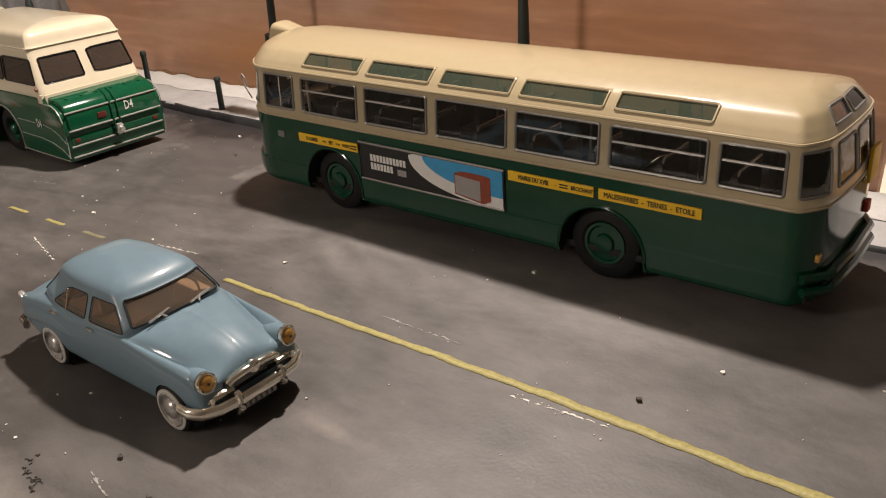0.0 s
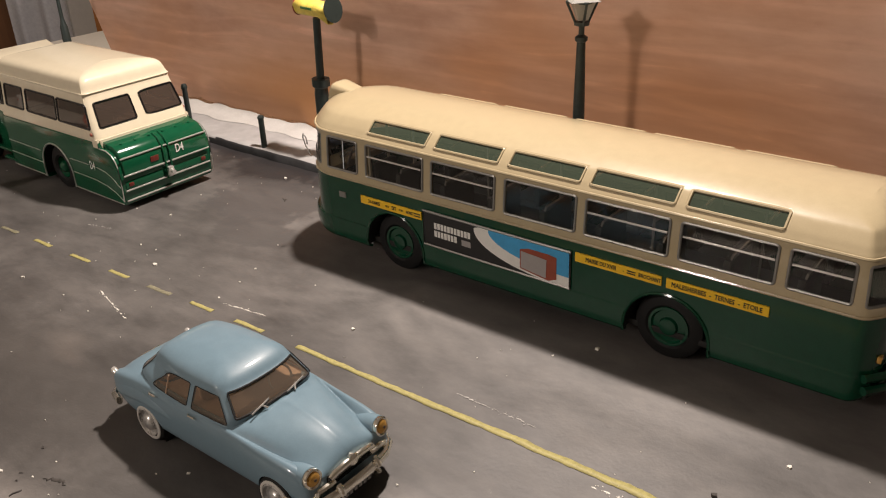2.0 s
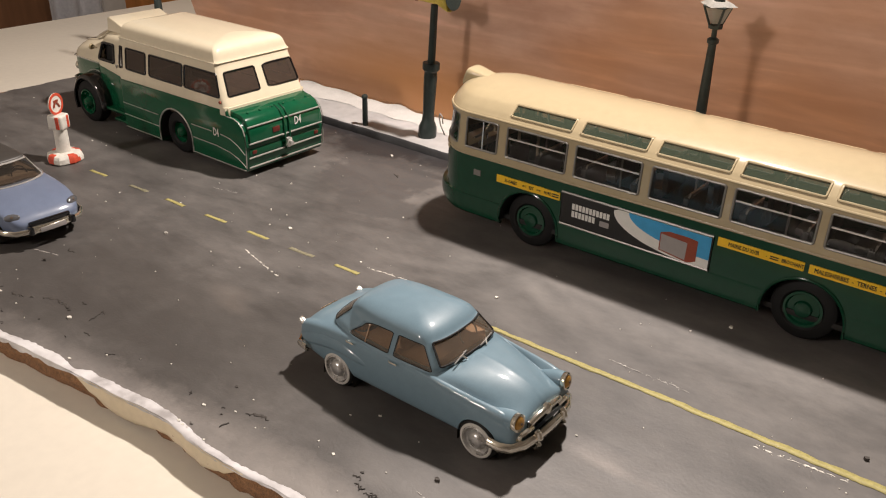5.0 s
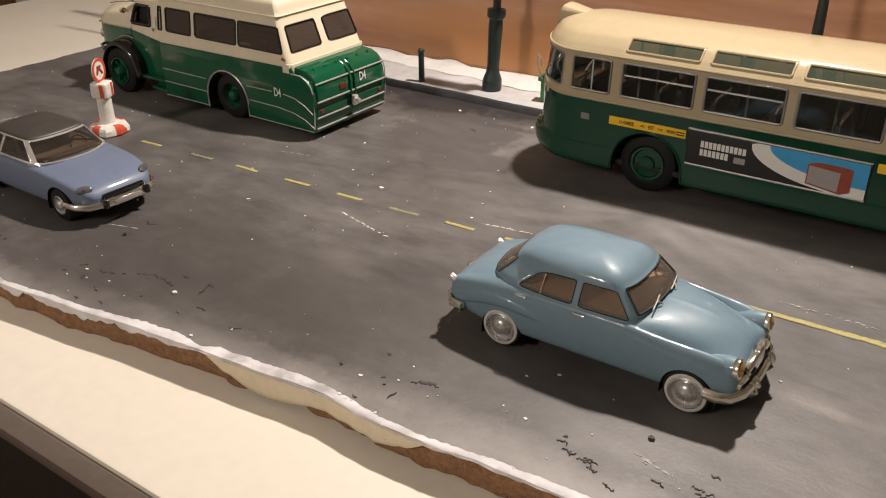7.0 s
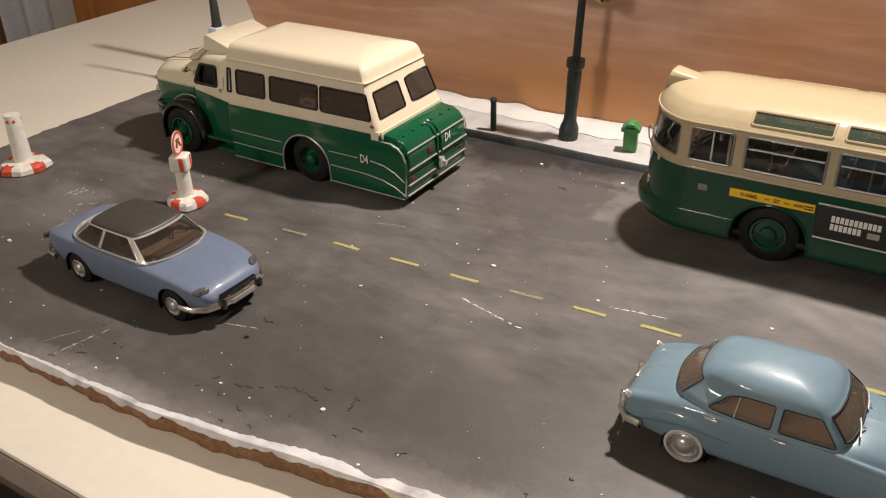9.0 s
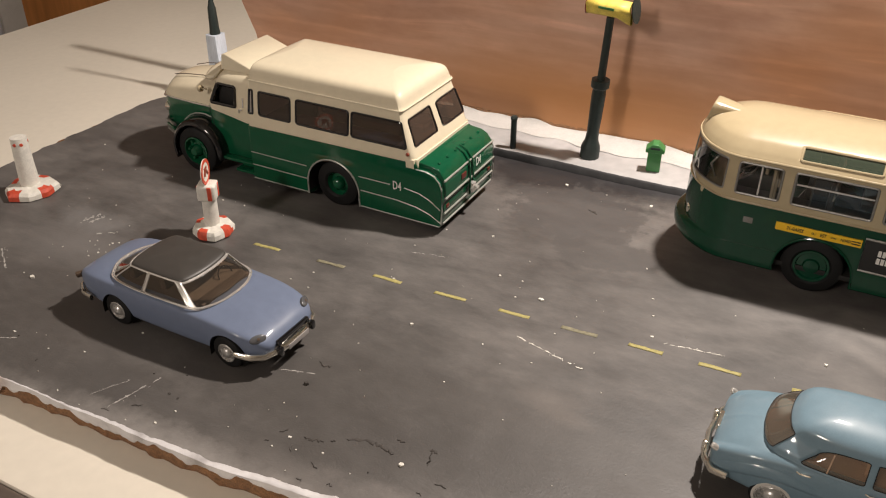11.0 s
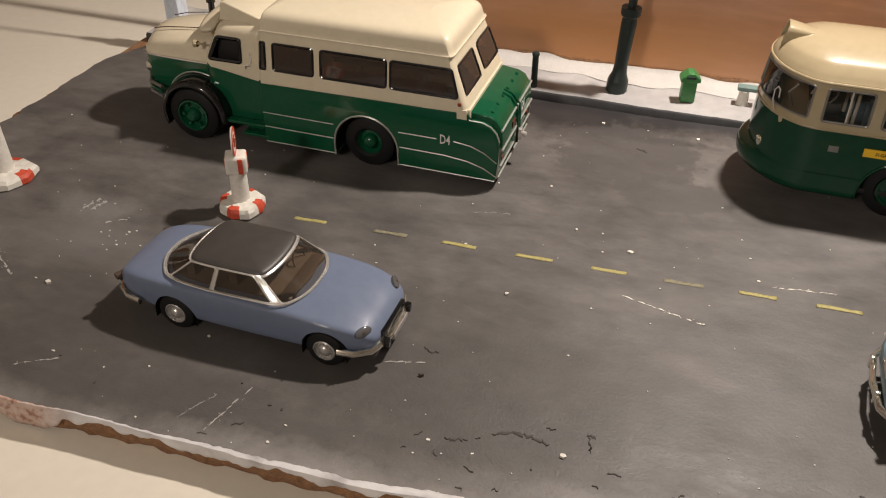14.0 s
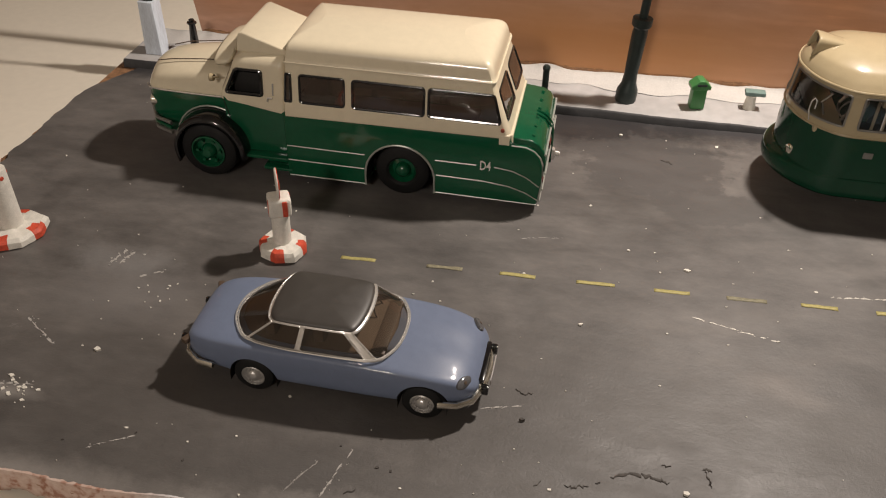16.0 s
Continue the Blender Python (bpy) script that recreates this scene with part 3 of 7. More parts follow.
def build_panel_foot():
    """The ragged brown torn edge along the panel's foot, just above the filler."""
    bm = bmesh.new()
    rows = [[], [], []]
    for i in range(401):
        x = lerp(-15.9, 6.5, i / 400)
        top = PAVE_Z + 0.17 + 0.05 * wob(x, 0, 1.3, 7) + 0.03 * wob(x, 0, 5, 3) + 0.02 * wob(x, 0, 16, 9)
        rows[0].append((x, WALL_Y - 0.004, top))
        rows[1].append((x, WALL_Y - 0.022, (top + PAVE_Z) / 2))
        rows[2].append((x, WALL_Y - 0.015, PAVE_Z))
    sheet(bm, rows)
    return tagged(part("panel_foot", bm, CORE, angle=60, thick=0.006), "ragged brown torn edge along the panel's foot", "trim", kind="structure")


def build_panel():
    bm = bmesh.new()
    y0, y1 = WALL_Y, WALL_Y + 0.22
    out = [(-15.95, 0.1), (6.62, 0.1), (6.75, 3.0), (6.85, 5.7), (-17.7, 4.3), (-17.3, 3.7), (-16.55, 2.2), (-16.1, 1.2)]
    a = [bm.verts.new((x, y0, z)) for x, z in out]
    b = [bm.verts.new((x, y1, z)) for x, z in out]
    bm.faces.new(a), bm.faces.new(b[::-1])
    for i in range(len(out)):
        k = (i + 1) % len(out)
        bm.faces.new((a[i], b[i], b[k], a[k]))
    return tagged(part("back_panel", bm, PANEL, smooth=False), "upright reddish-brown packing board panel with orange stains", "panel", kind="structure")


def build_table():
    e = thing("table", (0, 0, 0), "cream laminate table with a dark metal front edge", "table")
    bm = bmesh.new()
    box(bm, (-4, 4, TABLE_Z - 0.55), (46, 26.6, 1.1), 0.05)
    part("tabletop", bm, TABLE, e)
    bm = bmesh.new()
    box(bm, (-4, -9.46, TABLE_Z - 0.14), (46, 0.30, 0.2), 0.06)
    part("edge_strip", bm, METAL_EDGE, e, "grey-brown metal strip")
    bm = bmesh.new()
    box(bm, (-4, -9.42, TABLE_Z - 1.2), (46, 0.22, 1.9), 0.04)
    part("apron", bm, PIT, e, "dark table apron")
    for x in (-25, 17):
        for y in (-8, 15):
            bm = bmesh.new()
            box(bm, (x, y, TABLE_Z - 1.1 - 15.2), (1.6, 1.6, 30.4), 0.1)
            part("leg", bm, METAL_EDGE, e)
    return e


FLOOR_Z = TABLE_Z - 31.6


def build_room():
    def slab(name, c, s, mat, label):
        bm = bmesh.new()
        box(bm, c, s)
        return tagged(part(name, bm, mat, smooth=False), label, name.split("_")[0], kind="structure")
    slab("floor", (0, 0, FLOOR_Z - 1), (200, 200, 2), WOOD_DARK, "dark brown room floor")
    slab("ceiling", (0, 0, 77), (200, 200, 2), PLASTER, "plain pale ceiling")
    slab("wall_west", (-60, 0, 20), (2, 200, 116), PLASTER, "plain warm plaster wall")
    slab("wall_east", (90, 0, 20), (2, 200, 116), PLASTER, "plain warm plaster wall")
    slab("wall_north", (0, 70, 20), (180, 2, 116), PLASTER, "plain warm plaster wall")
    slab("wall_south", (0, -95, 20), (180, 2, 116), PLASTER, "plain warm plaster wall")


build_room()
build_table()
build_board()
build_road()
build_paper()
build_pavement()
build_cove()
build_panel()
build_panel_foot()


def road_line(name, x0, x1, w, material, label, seed):
    bm = bmesh.new()
    n = max(10, int((x1 - x0) / 0.05))
    def mid(x):
        return along(x, ((-10.4, -3.06), (-7, -2.9), (-2.4, -2.68), (-0.4, -2.61), (1.6, -2.585), (3.5, -2.53), (5.05, -2.50), (7.7, -2.50), (12, -2.49)))
    rows = []
    for s in (-1, 1):
        rows.append([(x, mid(x) + s * w * (1 + 0.07 * max(0.0, min(x, 8.0))) * (0.46 + 0.16 * wob(x, s, 4, seed) + 0.10 * wob(x, s, 13, seed)) + 0.02 * wob(x, 0, 1, seed), road_z(x, mid(x)) + 0.004) for x in [lerp(x0, x1, i / n) for i in range(n + 1)]])
    sheet(bm, rows)
    return tagged(part(name, bm, material, thick=0.004, solid_offset=1), label, "road marking", "centre line of the model road", kind="structure")


for k, (a, b, faint) in enumerate(((-10.35, -9.77, 0), (-8.92, -8.33, 1), (-7.72, -7.14, 0), (-6.48, -5.87, 0), (-5.25, -4.69, 0), (-4.12, -3.5, 1), (-2.98, -2.42, 0), (-1.85, -1.2, 0))):
    road_line("road_dash", a, b, 0.09, PALE_LINE if faint else YELLOW_PAINT, "faded pale yellow painted dash" if faint else "hand-painted yellow road dash", k)
road_line("road_centre_line", -0.45, 12.3, 0.10, YELLOW_PAINT, "hand-painted solid yellow centre line", 31)


def build_backroom():
    """What stands beyond the table's end, against the far wall."""
    e = thing("wardrobe", (0, 0, 0), "tall dark brown wooden wardrobe against the wall", "wardrobe")
    bm = bmesh.new()
    box(bm, (-55.5, 9.1, FLOOR_Z + 40), (7, 18.5, 80), 0.3)
    part("carcass", bm, WOOD_DARK, e)
    for y in (4.7, 13.5):
        bm = bmesh.new()
        box(bm, (-51.8, y, FLOOR_Z + 40), (0.6, 8.4, 76), 0.2)
        part("door", bm, WOOD_DARK, e)
    e = thing("curtain", (0, 0, 0), "pale bluish curtain hanging in folds", "curtain")
    bm = bmesh.new()
    rows = [[(-57.6 + 0.35 * math.sin(y * 3.1), y, z) for y in [lerp(18.5, 25.4, k / 60) for k in range(61)]] for z in (FLOOR_Z + 0.5, FLOOR_Z + 40, FLOOR_Z + 95)]
    sheet(bm, rows)
    part("cloth", bm, CURTAIN, e, thick=0.1)
    e = thing("door_frame", (0, 0, 0), "white painted door frame with an orange-brown wooden door", "door", kind="structure")
    bm = bmesh.new()
    box(bm, (-58.2, 26.4, FLOOR_Z + 44), (1.8, 2.0, 88), 0.2)
    part("frame", bm, CURTAIN_WHITE, e)
    bm = bmesh.new()
    box(bm, (-58.3, 37.45, FLOOR_Z + 43), (1.4, 20.0, 86), 0.2)
    part("door", bm, WOOD_ORANGE, e)


CURTAIN_WHITE = surface("white_woodwork", (0.72, 0.68, 0.62), 0.5, vary=0.05, grain=(10, 100))
build_backroom()


def build_wrapping():
    e = thing("plastic_wrapping", (0, 0, 0), "crumpled clear plastic wrapping over amber card", "wrapping")
    bm = bmesh.new()
    rows = [[(x, y, 0.55 + 0.30 * wob(x, y, 1.3, 3) + 0.2 * abs(wob(x, y, 3.3, 5)) + 0.1 * abs(wob(x, y, 8, 7))) for x in [lerp(7.1, 14, i / 60) for i in range(61)]] for y in [lerp(5.0, 11.0, j / 60) for j in range(61)]]
    sheet(bm, rows)
    part("film", bm, FILM, e, smooth=False)
    bm = bmesh.new()
    box(bm, (10.5, 8.0, -0.05), (6.6, 5.6, 0.6), 0.05)
    part("card", bm, AMBER_CARD, e)
    e = thing("carton_box", (0, 0, 0), "plain pale grey cardboard box behind the wrapping", "box")
    bm = bmesh.new()
    box(bm, (11.5, 13.2, 3.0), (9, 3.5, 6.8), 0.1)
    part("carton", bm, PALE_GREY, e)


FILM = glass("crumpled_film", (0.75, 0.72, 0.68), rough=0.12, keep=0.45)
AMBER_CARD = surface("amber_card", (0.55, 0.34, 0.14), 0.5, vary=0.3, grain=(60, 500))
build_wrapping()


# ---- marks on the road ----
def chip(bm, x, y, r, rng, h=0.012):
    n = rng.choice((4, 5, 6))
    vs = [(x + r * (0.5 + rng.random()) * math.cos(6.283 * k / n), y + r * (0.4 + 0.7 * rng.random()) * math.sin(6.283 * k / n)) for k in range(n)]
    z = road_z(x, y)
    top = [bm.verts.new((a, b, z + h * (0.7 + 0.6 * rng.random()))) for a, b in vs]
    lo = [bm.verts.new((a * 1.0, b, z - 0.01)) for a, b in vs]
    bm.faces.new(top)
    for k in range(n):
        bm.faces.new((lo[k], lo[(k + 1) % n], top[(k + 1) % n], top[k]))


def scatter_specks():
    rng = random.Random(11)
    bm = bmesh.new()
    for _ in range(200):
        x, y = rng.uniform(-17, 9), rng.uniform(-7.2, 2.4)
        chip(bm, x, y, 0.007 + 0.018 * rng.random() ** 3, rng)
    for _ in range(36):
        x = rng.uniform(-14, 3)
        chip(bm, x, edge_y(x) + 0.1 + 1.0 * rng.random() ** 2, 0.010 + 0.022 * rng.random() ** 2, rng)
    for x, y, r in ((-0.07, -1.76, 0.04), (-6.38, -0.66, 0.035), (-4.72, -2.21, 0.045), (-4.88, -6.76, 0.042), (-5.68, -1.86, 0.03), (-6.35, -3.9, 0.03), (-13.15, -5.92, 0.04), (-4.0, 2.0, 0.05), (-5.9, 2.1, 0.04), (6.5, -1.07, 0.03), (3.4, -0.2, 0.05)):
        chip(bm, x, y, r, rng, 0.025)
    for _ in range(26):
        a, q = rng.uniform(0, 6.28), 0.28 * rng.random() ** 0.8
        chip(bm, -13.85 + 1.2 * q * math.cos(a), -6.85 + q * math.sin(a), 0.012 + 0.035 * rng.random() ** 2, rng)
    for _ in range(14):
        chip(bm, -13.0 + 0.5 * rng.gauss(0, 1), -4.3 + 0.4 * rng.gauss(0, 1), 0.010 + 0.028 * rng.random() ** 2, rng)
    tagged(part("paint_specks", bm, WHITE_CRAFT, smooth=False), "white paint specks and dusty flecks on the road", "specks", kind="stuff")
    bm = bmesh.new()
    for x, y, r in ((5.98, -2.06, 0.032), (-7.0, -6.0, 0.03), (2.0, -5.9, 0.03)):
        chip(bm, x, y, r, rng, 0.04)
    for _ in range(12):
        x = rng.uniform(-13, 3)
        chip(bm, x, edge_y(x) + 0.2 + 1.2 * rng.random(), 0.012 + 0.02 * rng.random(), rng)
    tagged(part("dark_crumbs", bm, CRACK, smooth=False), "dark crumbs lying on the road", "crumbs", kind="stuff")


def scratch(x0, y0, x1, y1, w, seed, material, name, label):
    rng = random.Random(seed)
    bm = bmesh.new()
    d = math.hypot(x1 - x0, y1 - y0)
    t = 0.0
    while t < 1:
        ln = (0.06 + 0.20 * rng.random()) / d
        for k in range(rng.choice((1, 2))):
            x, y = lerp(x0, x1, t) + 0.02 * rng.uniform(-1, 1), lerp(y0, y1, t) + 0.02 * rng.uniform(-1, 1)
            x2, y2 = lerp(x0, x1, t + ln) + 0.01 * rng.uniform(-1, 1), lerp(y0, y1, t + ln) + 0.01 * rng.uniform(-1, 1)
            nx, ny = -(y2 - y) / (ln * d) * w * rng.uniform(0.2, 0.6), (x2 - x) / (ln * d) * w * rng.uniform(0.2, 0.6)
            z = road_z(x, y) + 0.007
            a = [bm.verts.new(p) for p in ((x, y, z - 0.01), (x2, y2, z - 0.01), ((x + x2) / 2 + nx, (y + y2) / 2 + ny, z), ((x + x2) / 2 - nx, (y + y2) / 2 - ny, z))]
            bm.faces.new((a[0], a[2], a[3])), bm.faces.new((a[1], a[2], a[3]))
        for _ in range(rng.choice((1, 2, 4))):
            q = t + ln * rng.random()
            chip(bm, lerp(x0, x1, q) + 1.4 * w * rng.gauss(0, 1), lerp(y0, y1, q) + 1.4 * w * rng.gauss(0, 1), w * rng.uniform(0.15, 0.5), rng, 0.008)
        t += ln * rng.uniform(0.6, 1.1)
    tagged(part(name, bm, material, smooth=False), label, "scratch", kind="stuff")


def crack(pts, w, seed):
    rng = random.Random(seed)
    bm = bmesh.new()
    fine = []
    for (a, b), (c, d) in zip(pts, pts[1:]):
        for k in range(6):
            fine.append((lerp(a, c, k / 6) + rng.uniform(-1, 1) * 0.02, lerp(b, d, k / 6) + rng.uniform(-1, 1) * 0.025))
    rows = [[], [], []]
    for k, (x, y) in enumerate(fine):
        ww = w * (0.3 + rng.random()) * min(1, k / 3, (len(fine) - 1 - k) / 3 + 0.05)
        z = road_z(x, y)
        rows[0].append((x, y + ww, z + 0.014)), rows[1].append((x, y, z + 0.005)), rows[2].append((x, y - ww, z + 0.003))
    sheet(bm, rows)
    tagged(part("road_crack", bm, CRACK, thick=0.004), "dark lifted crack in the road paint", "crack", kind="structure")


def scatter_flakes():
    """Small curled flakes of lifted paint along the front of the road."""
    rng = random.Random(23)
    bm = bmesh.new()
    for _ in range(16):
        x = rng.uniform(-9.5, -3.0) if rng.random() < 0.7 else rng.uniform(-2.5, 4.0)
        y = edge_y(x) + 0.15 + 1.0 * rng.random() ** 1.6
        a, ln, w, z = rng.gauss(0.1, 0.5), rng.uniform(0.04, 0.16), rng.uniform(0.008, 0.022), road_z(x, y)
        c, d = math.cos(a), math.sin(a)
        rows = []
        for t in (0, 0.35, 0.7, 1):
            j = 0.03 * rng.uniform(-1, 1)
            px, py = x + c * ln * t - d * j, y + d * ln * t + c * j
            rows.append([(px + d * w * (0.2 if t in (0, 1) else 1), py - c * w * (0.2 if t in (0, 1) else 1), z - 0.002), (px, py, z + 0.012), (px - d * w * 0.4, py + c * w * 0.4, z + 0.016)])
        sheet(bm, rows)
    tagged(part("paint_flakes", bm, FLAKE, thick=0.003), "small curled flakes of lifted grey road paint", "flakes", kind="stuff")


scatter_specks()
scatter_flakes()
for k, (a, b, c, d, w) in enumerate(((-4.68, -3.37, -3.42, -3.67, 0.022), (-2.49, -2.41, -1.66, -2.30, 0.018), (2.27, -2.17, 3.53, -2.17, 0.02), (4.73, -2.72, 5.91, -2.63, 0.025), (-9.30, -7.82, -9.10, -7.04, 0.022), (-9.75, -7.75, -9.45, -7.2, 0.012), (-7.6, -5.9, -7.1, -5.75, 0.02), (-7.5, -1.9, -6.9, -1.75, 0.015), (-13.95, -4.02, -13.88, -3.72, 0.05), (-13.80, -4.0, -13.72, -3.70, 0.05), (-13.35, -4.25, -13.05, -4.05, 0.04), (-14.5, -5.5, -13.9, -5.9, 0.03), (-14.4, -6.85, -13.8, -6.75, 0.05), (1.9, -6.2, 2.3, -6.3, 0.03), (-12.4, -7.6, -11.9, -7.3, 0.02))):
    scratch(a, b, c, d, w, k, WHITE_CRAFT if k in (0, 1, 3) else SCUFF, "scratch_mark", "fine pale scratch across the road paint")
crack([(-6.34, -6.95), (-6.22, -6.93), (-6.05, -6.88)], 0.018, 1)
crack([(-5.98, -6.83), (-5.90, -6.80)], 0.014, 11)
crack([(-5.80, -6.70), (-5.58, -6.60), (-5.40, -6.57), (-5.18, -6.60), (-5.06, -6.66)], 0.026, 12)
crack([(-4.66, -6.32), (-4.52, -6.34)], 0.02, 2)
crack([(-4.62, -6.37), (-4.57, -6.50), (-4.57, -6.64)], 0.017, 13)
crack([(-5.15, -6.38), (-5.02, -6.37)], 0.010, 14)
crack([(-6.75, -7.0), (-6.62, -6.93)], 0.009, 15)
crack([(-4.3, -6.85), (-4.1, -6.83)], 0.009, 16)
crack([(-7.15, -5.45), (-7.0, -5.52), (-6.9, -5.46)], 0.010, 17)
crack([(-0.80, -6.56), (-0.62, -6.44), (-0.45, -6.46)], 0.022, 3)
crack([(-5.1, 1.3), (-4.85, 1.15)], 0.04, 4)
for k, (x, y) in enumerate(((1.15, -6.50), (1.28, -6.58), (1.48, -6.64), (1.60, -6.70), (1.52, -6.60), (1.85, -6.84), (2.25, -6.52), (2.62, -6.34), (2.78, -6.38), (2.70, -6.42))):
    crack([(x, y), (x + 0.07, y + 0.015 * (-1) ** k), (x + 0.15 + 0.02 * (k % 3), y - 0.02)], 0.007, 30 + k)


# ---- wheels ----
def wheel_on(parent, x, y, z, r, w, tyre_mat, rim_mat, rim_profile, white=False, hub_mat=None, flip=False, bolts=0, hole=0.62):
    """A wheel whose outer face looks to -y (or +y when flipped): tyre, rim, and a hub cap if asked for."""
    m = pose(x, y, z, 90 if not flip else -90, 0, 0)
    bm = bmesh.new()
    lathe(bm, [(r * hole * 0.88, -w), (r * 0.86, -w), (r * 0.97, -w * 0.86), (r, -w * 0.6), (r, -w * 0.3), (r * 0.97, -w * 0.1), (r * 0.88, 0), (r * (hole + 0.08), 0.01), (r * hole, -0.03), (r * hole, -0.08)], m, 36)
    wh = new("wheel")
    wh.empty_display_size = 0.005
    wh.parent = parent
    part("tyre", bm, tyre_mat, wh)
    if white:
        bm = bmesh.new()
        lathe(bm, [(r * 0.72, -0.01), (r * 0.73, 0.016), (r * 0.81, 0.018), (r * 0.86, 0.010), (r * 0.87, -0.02)], m, 36)
        part("whitewall", bm, WHITEWALL, wh, "white sidewall ring")
    bm = bmesh.new()
    lathe(bm, [(q * r * hole / 0.62, h) for q, h in rim_profile], m, 32)
    part("rim", bm, rim_mat, wh)
    for k in range(bolts):
        a = 6.2832 * k / bolts
        bm = bmesh.new()
        c = m @ Vector((0.40 * r * math.cos(a), 0.40 * r * math.sin(a), -0.06))
        d = m @ Vector((0.40 * r * math.cos(a), 0.40 * r * math.sin(a), 0.0))
        rod(bm, c, d, 0.075 * r, 0.06 * r, 8)
        part("bolt", bm, hub_mat or rim_mat, wh)
    return wh


RIM_REAR = ((0.64, -0.06), (0.62, -0.04), (0.56, -0.10), (0.50, -0.14), (0.34, -0.12), (0.32, -0.02), (0.24, 0.02), (0.10, 0.04), (0.0, 0.05))
RIM_BUS = ((0.64, -0.04), (0.63, 0.0), (0.55, 0.0), (0.50, -0.035), (0.30, -0.025), (0.26, 0.015), (0.12, 0.03), (0.0, 0.032))
RIM_TRUCK = ((0.64, -0.04), (0.66, 0.02), (0.60, 0.03), (0.57, -0.03), (0.52, -0.09), (0.30, -0.06), (0.27, 0.02), (0.2, 0.06), (0.16, 0.09), (0.0, 0.10))
RIM_CAR = ((0.72, -0.03), (0.715, 0.012), (0.66, 0.02), (0.60, -0.015), (0.46, -0.03), (0.40, 0.015), (0.25, 0.04), (0.1, 0.05), (0.0, 0.052))


def bake(ob, cutters=()):
    """Applies an object's modifiers after cutting wheel arches out of it."""
    made = []
    for bm in cutters:
        bmesh.ops.recalc_face_normals(bm, faces=bm.faces[:])
        bmesh.ops.scale(bm, vec=(U, U, U), verts=bm.verts[:])
        me = bpy.data.meshes.new("cutter")
        bm.to_mesh(me)
        bm.free()
        c = new("cutter", me)
        c.parent = ob.parent
        b = ob.modifiers.new("cut", "BOOLEAN")
        b.object, b.operation, b.solver = c, "DIFFERENCE", "EXACT"
        made.append(c)
    dg = bpy.context.evaluated_depsgraph_get()
    me = bpy.data.meshes.new_from_object(ob.evaluated_get(dg))
    old = ob.data
    ob.modifiers.clear()
    ob.data = me
    me.name = ob.name
    bpy.data.meshes.remove(old)
    for c in made:
        d = c.data
        bpy.data.objects.remove(c)
        bpy.data.meshes.remove(d)
    me.set_sharp_from_angle(angle=radians(35))
    return ob


def arch_cutter(x, z, r, y0, y1, drop=0.6):
    """A round-topped wheel opening that runs across from y0 to y1."""
    bm = bmesh.new()
    pts = [(x - r, z - drop)] + [(x - r * math.cos(math.pi * k / 20), z + r * math.sin(math.pi * k / 20)) for k in range(21)] + [(x + r, z - drop)]
    a = [bm.verts.new((p, y0, q)) for p, q in pts]
    b = [bm.verts.new((p, y1, q)) for p, q in pts]
    bm.faces.new(a), bm.faces.new(b[::-1])
    for i in range(len(pts)):
        k = (i + 1) % len(pts)
        bm.faces.new((a[i], b[i], b[k], a[k]))
    return bm


def arch_liner(x, z, r, y0, y1, drop=0.1):
    bm = bmesh.new()
    pts = [(x - r, z - drop)] + [(x - r * math.cos(math.pi * k / 20), z + r * math.sin(math.pi * k / 20)) for k in range(21)] + [(x + r, z - drop)]
    sheet(bm, [[(p, y0, q) for p, q in pts], [(p, y1, q) for p, q in pts]])
    bm.faces.new([bm.verts.new((p, y1, q)) for p, q in pts])
    return bm


def arch_bead(x, z, r, y, drop, rad, mat, parent, name="arch_trim"):
    pts = [(x - r, y, z - drop)] + [(x - r * math.cos(math.pi * k / 20), y, z + r * math.sin(math.pi * k / 20)) for k in range(21)] + [(x + r, y, z - drop)]
    bm = bmesh.new()
    tube(bm, pts, rad, 6)
    return part(name, bm, mat, parent)


def loop_bead(name, pts, rad, mat, parent, label=""):
    bm = bmesh.new()
    tube(bm, pts, rad, 6, closed=True)
    return part(name, bm, mat, parent, label)


def cap_roof(bm, ring, back, rise):
    """Closes a roof between its two long sides; the ring starts 'back' places after the front's middle."""
    n = len(ring)
    a = [(n - back + k) % n for k in range(n // 2 + n % 2)]
    b = [(n - back - 1 - k) % n for k in range(n // 2 + n % 2)]
    rows = [[ring[i] for i in a], [((ring[i][0] + ring[j][0]) / 2, (ring[i][1] + ring[j][1]) / 2, ring[i][2] + rise) for i, j in zip(a, b)], [ring[j] for j in b]]
    va = [[bm.verts.new(p) for p in r] for r in rows]
    for r0, r1 in zip(va, va[1:]):
        for k in range(len(r0) - 1):
            bm.faces.new((r0[k], r0[k + 1], r1[k + 1], r1[k]))
    bm.faces.new((va[0][0], va[1][0], va[2][0]))
    if not n % 2:
        bm.faces.new((va[0][-1], va[1][-1], va[2][-1]))


# ---- the bus ----
BW = 2.42
SIDE_WINDOWS = ((-2.17, -1.46), (-1.25, 0.0), (0.18, 1.42), (1.61, 2.84), (3.0, 4.27), (4.43, 5.70), (5.85, 6.62))


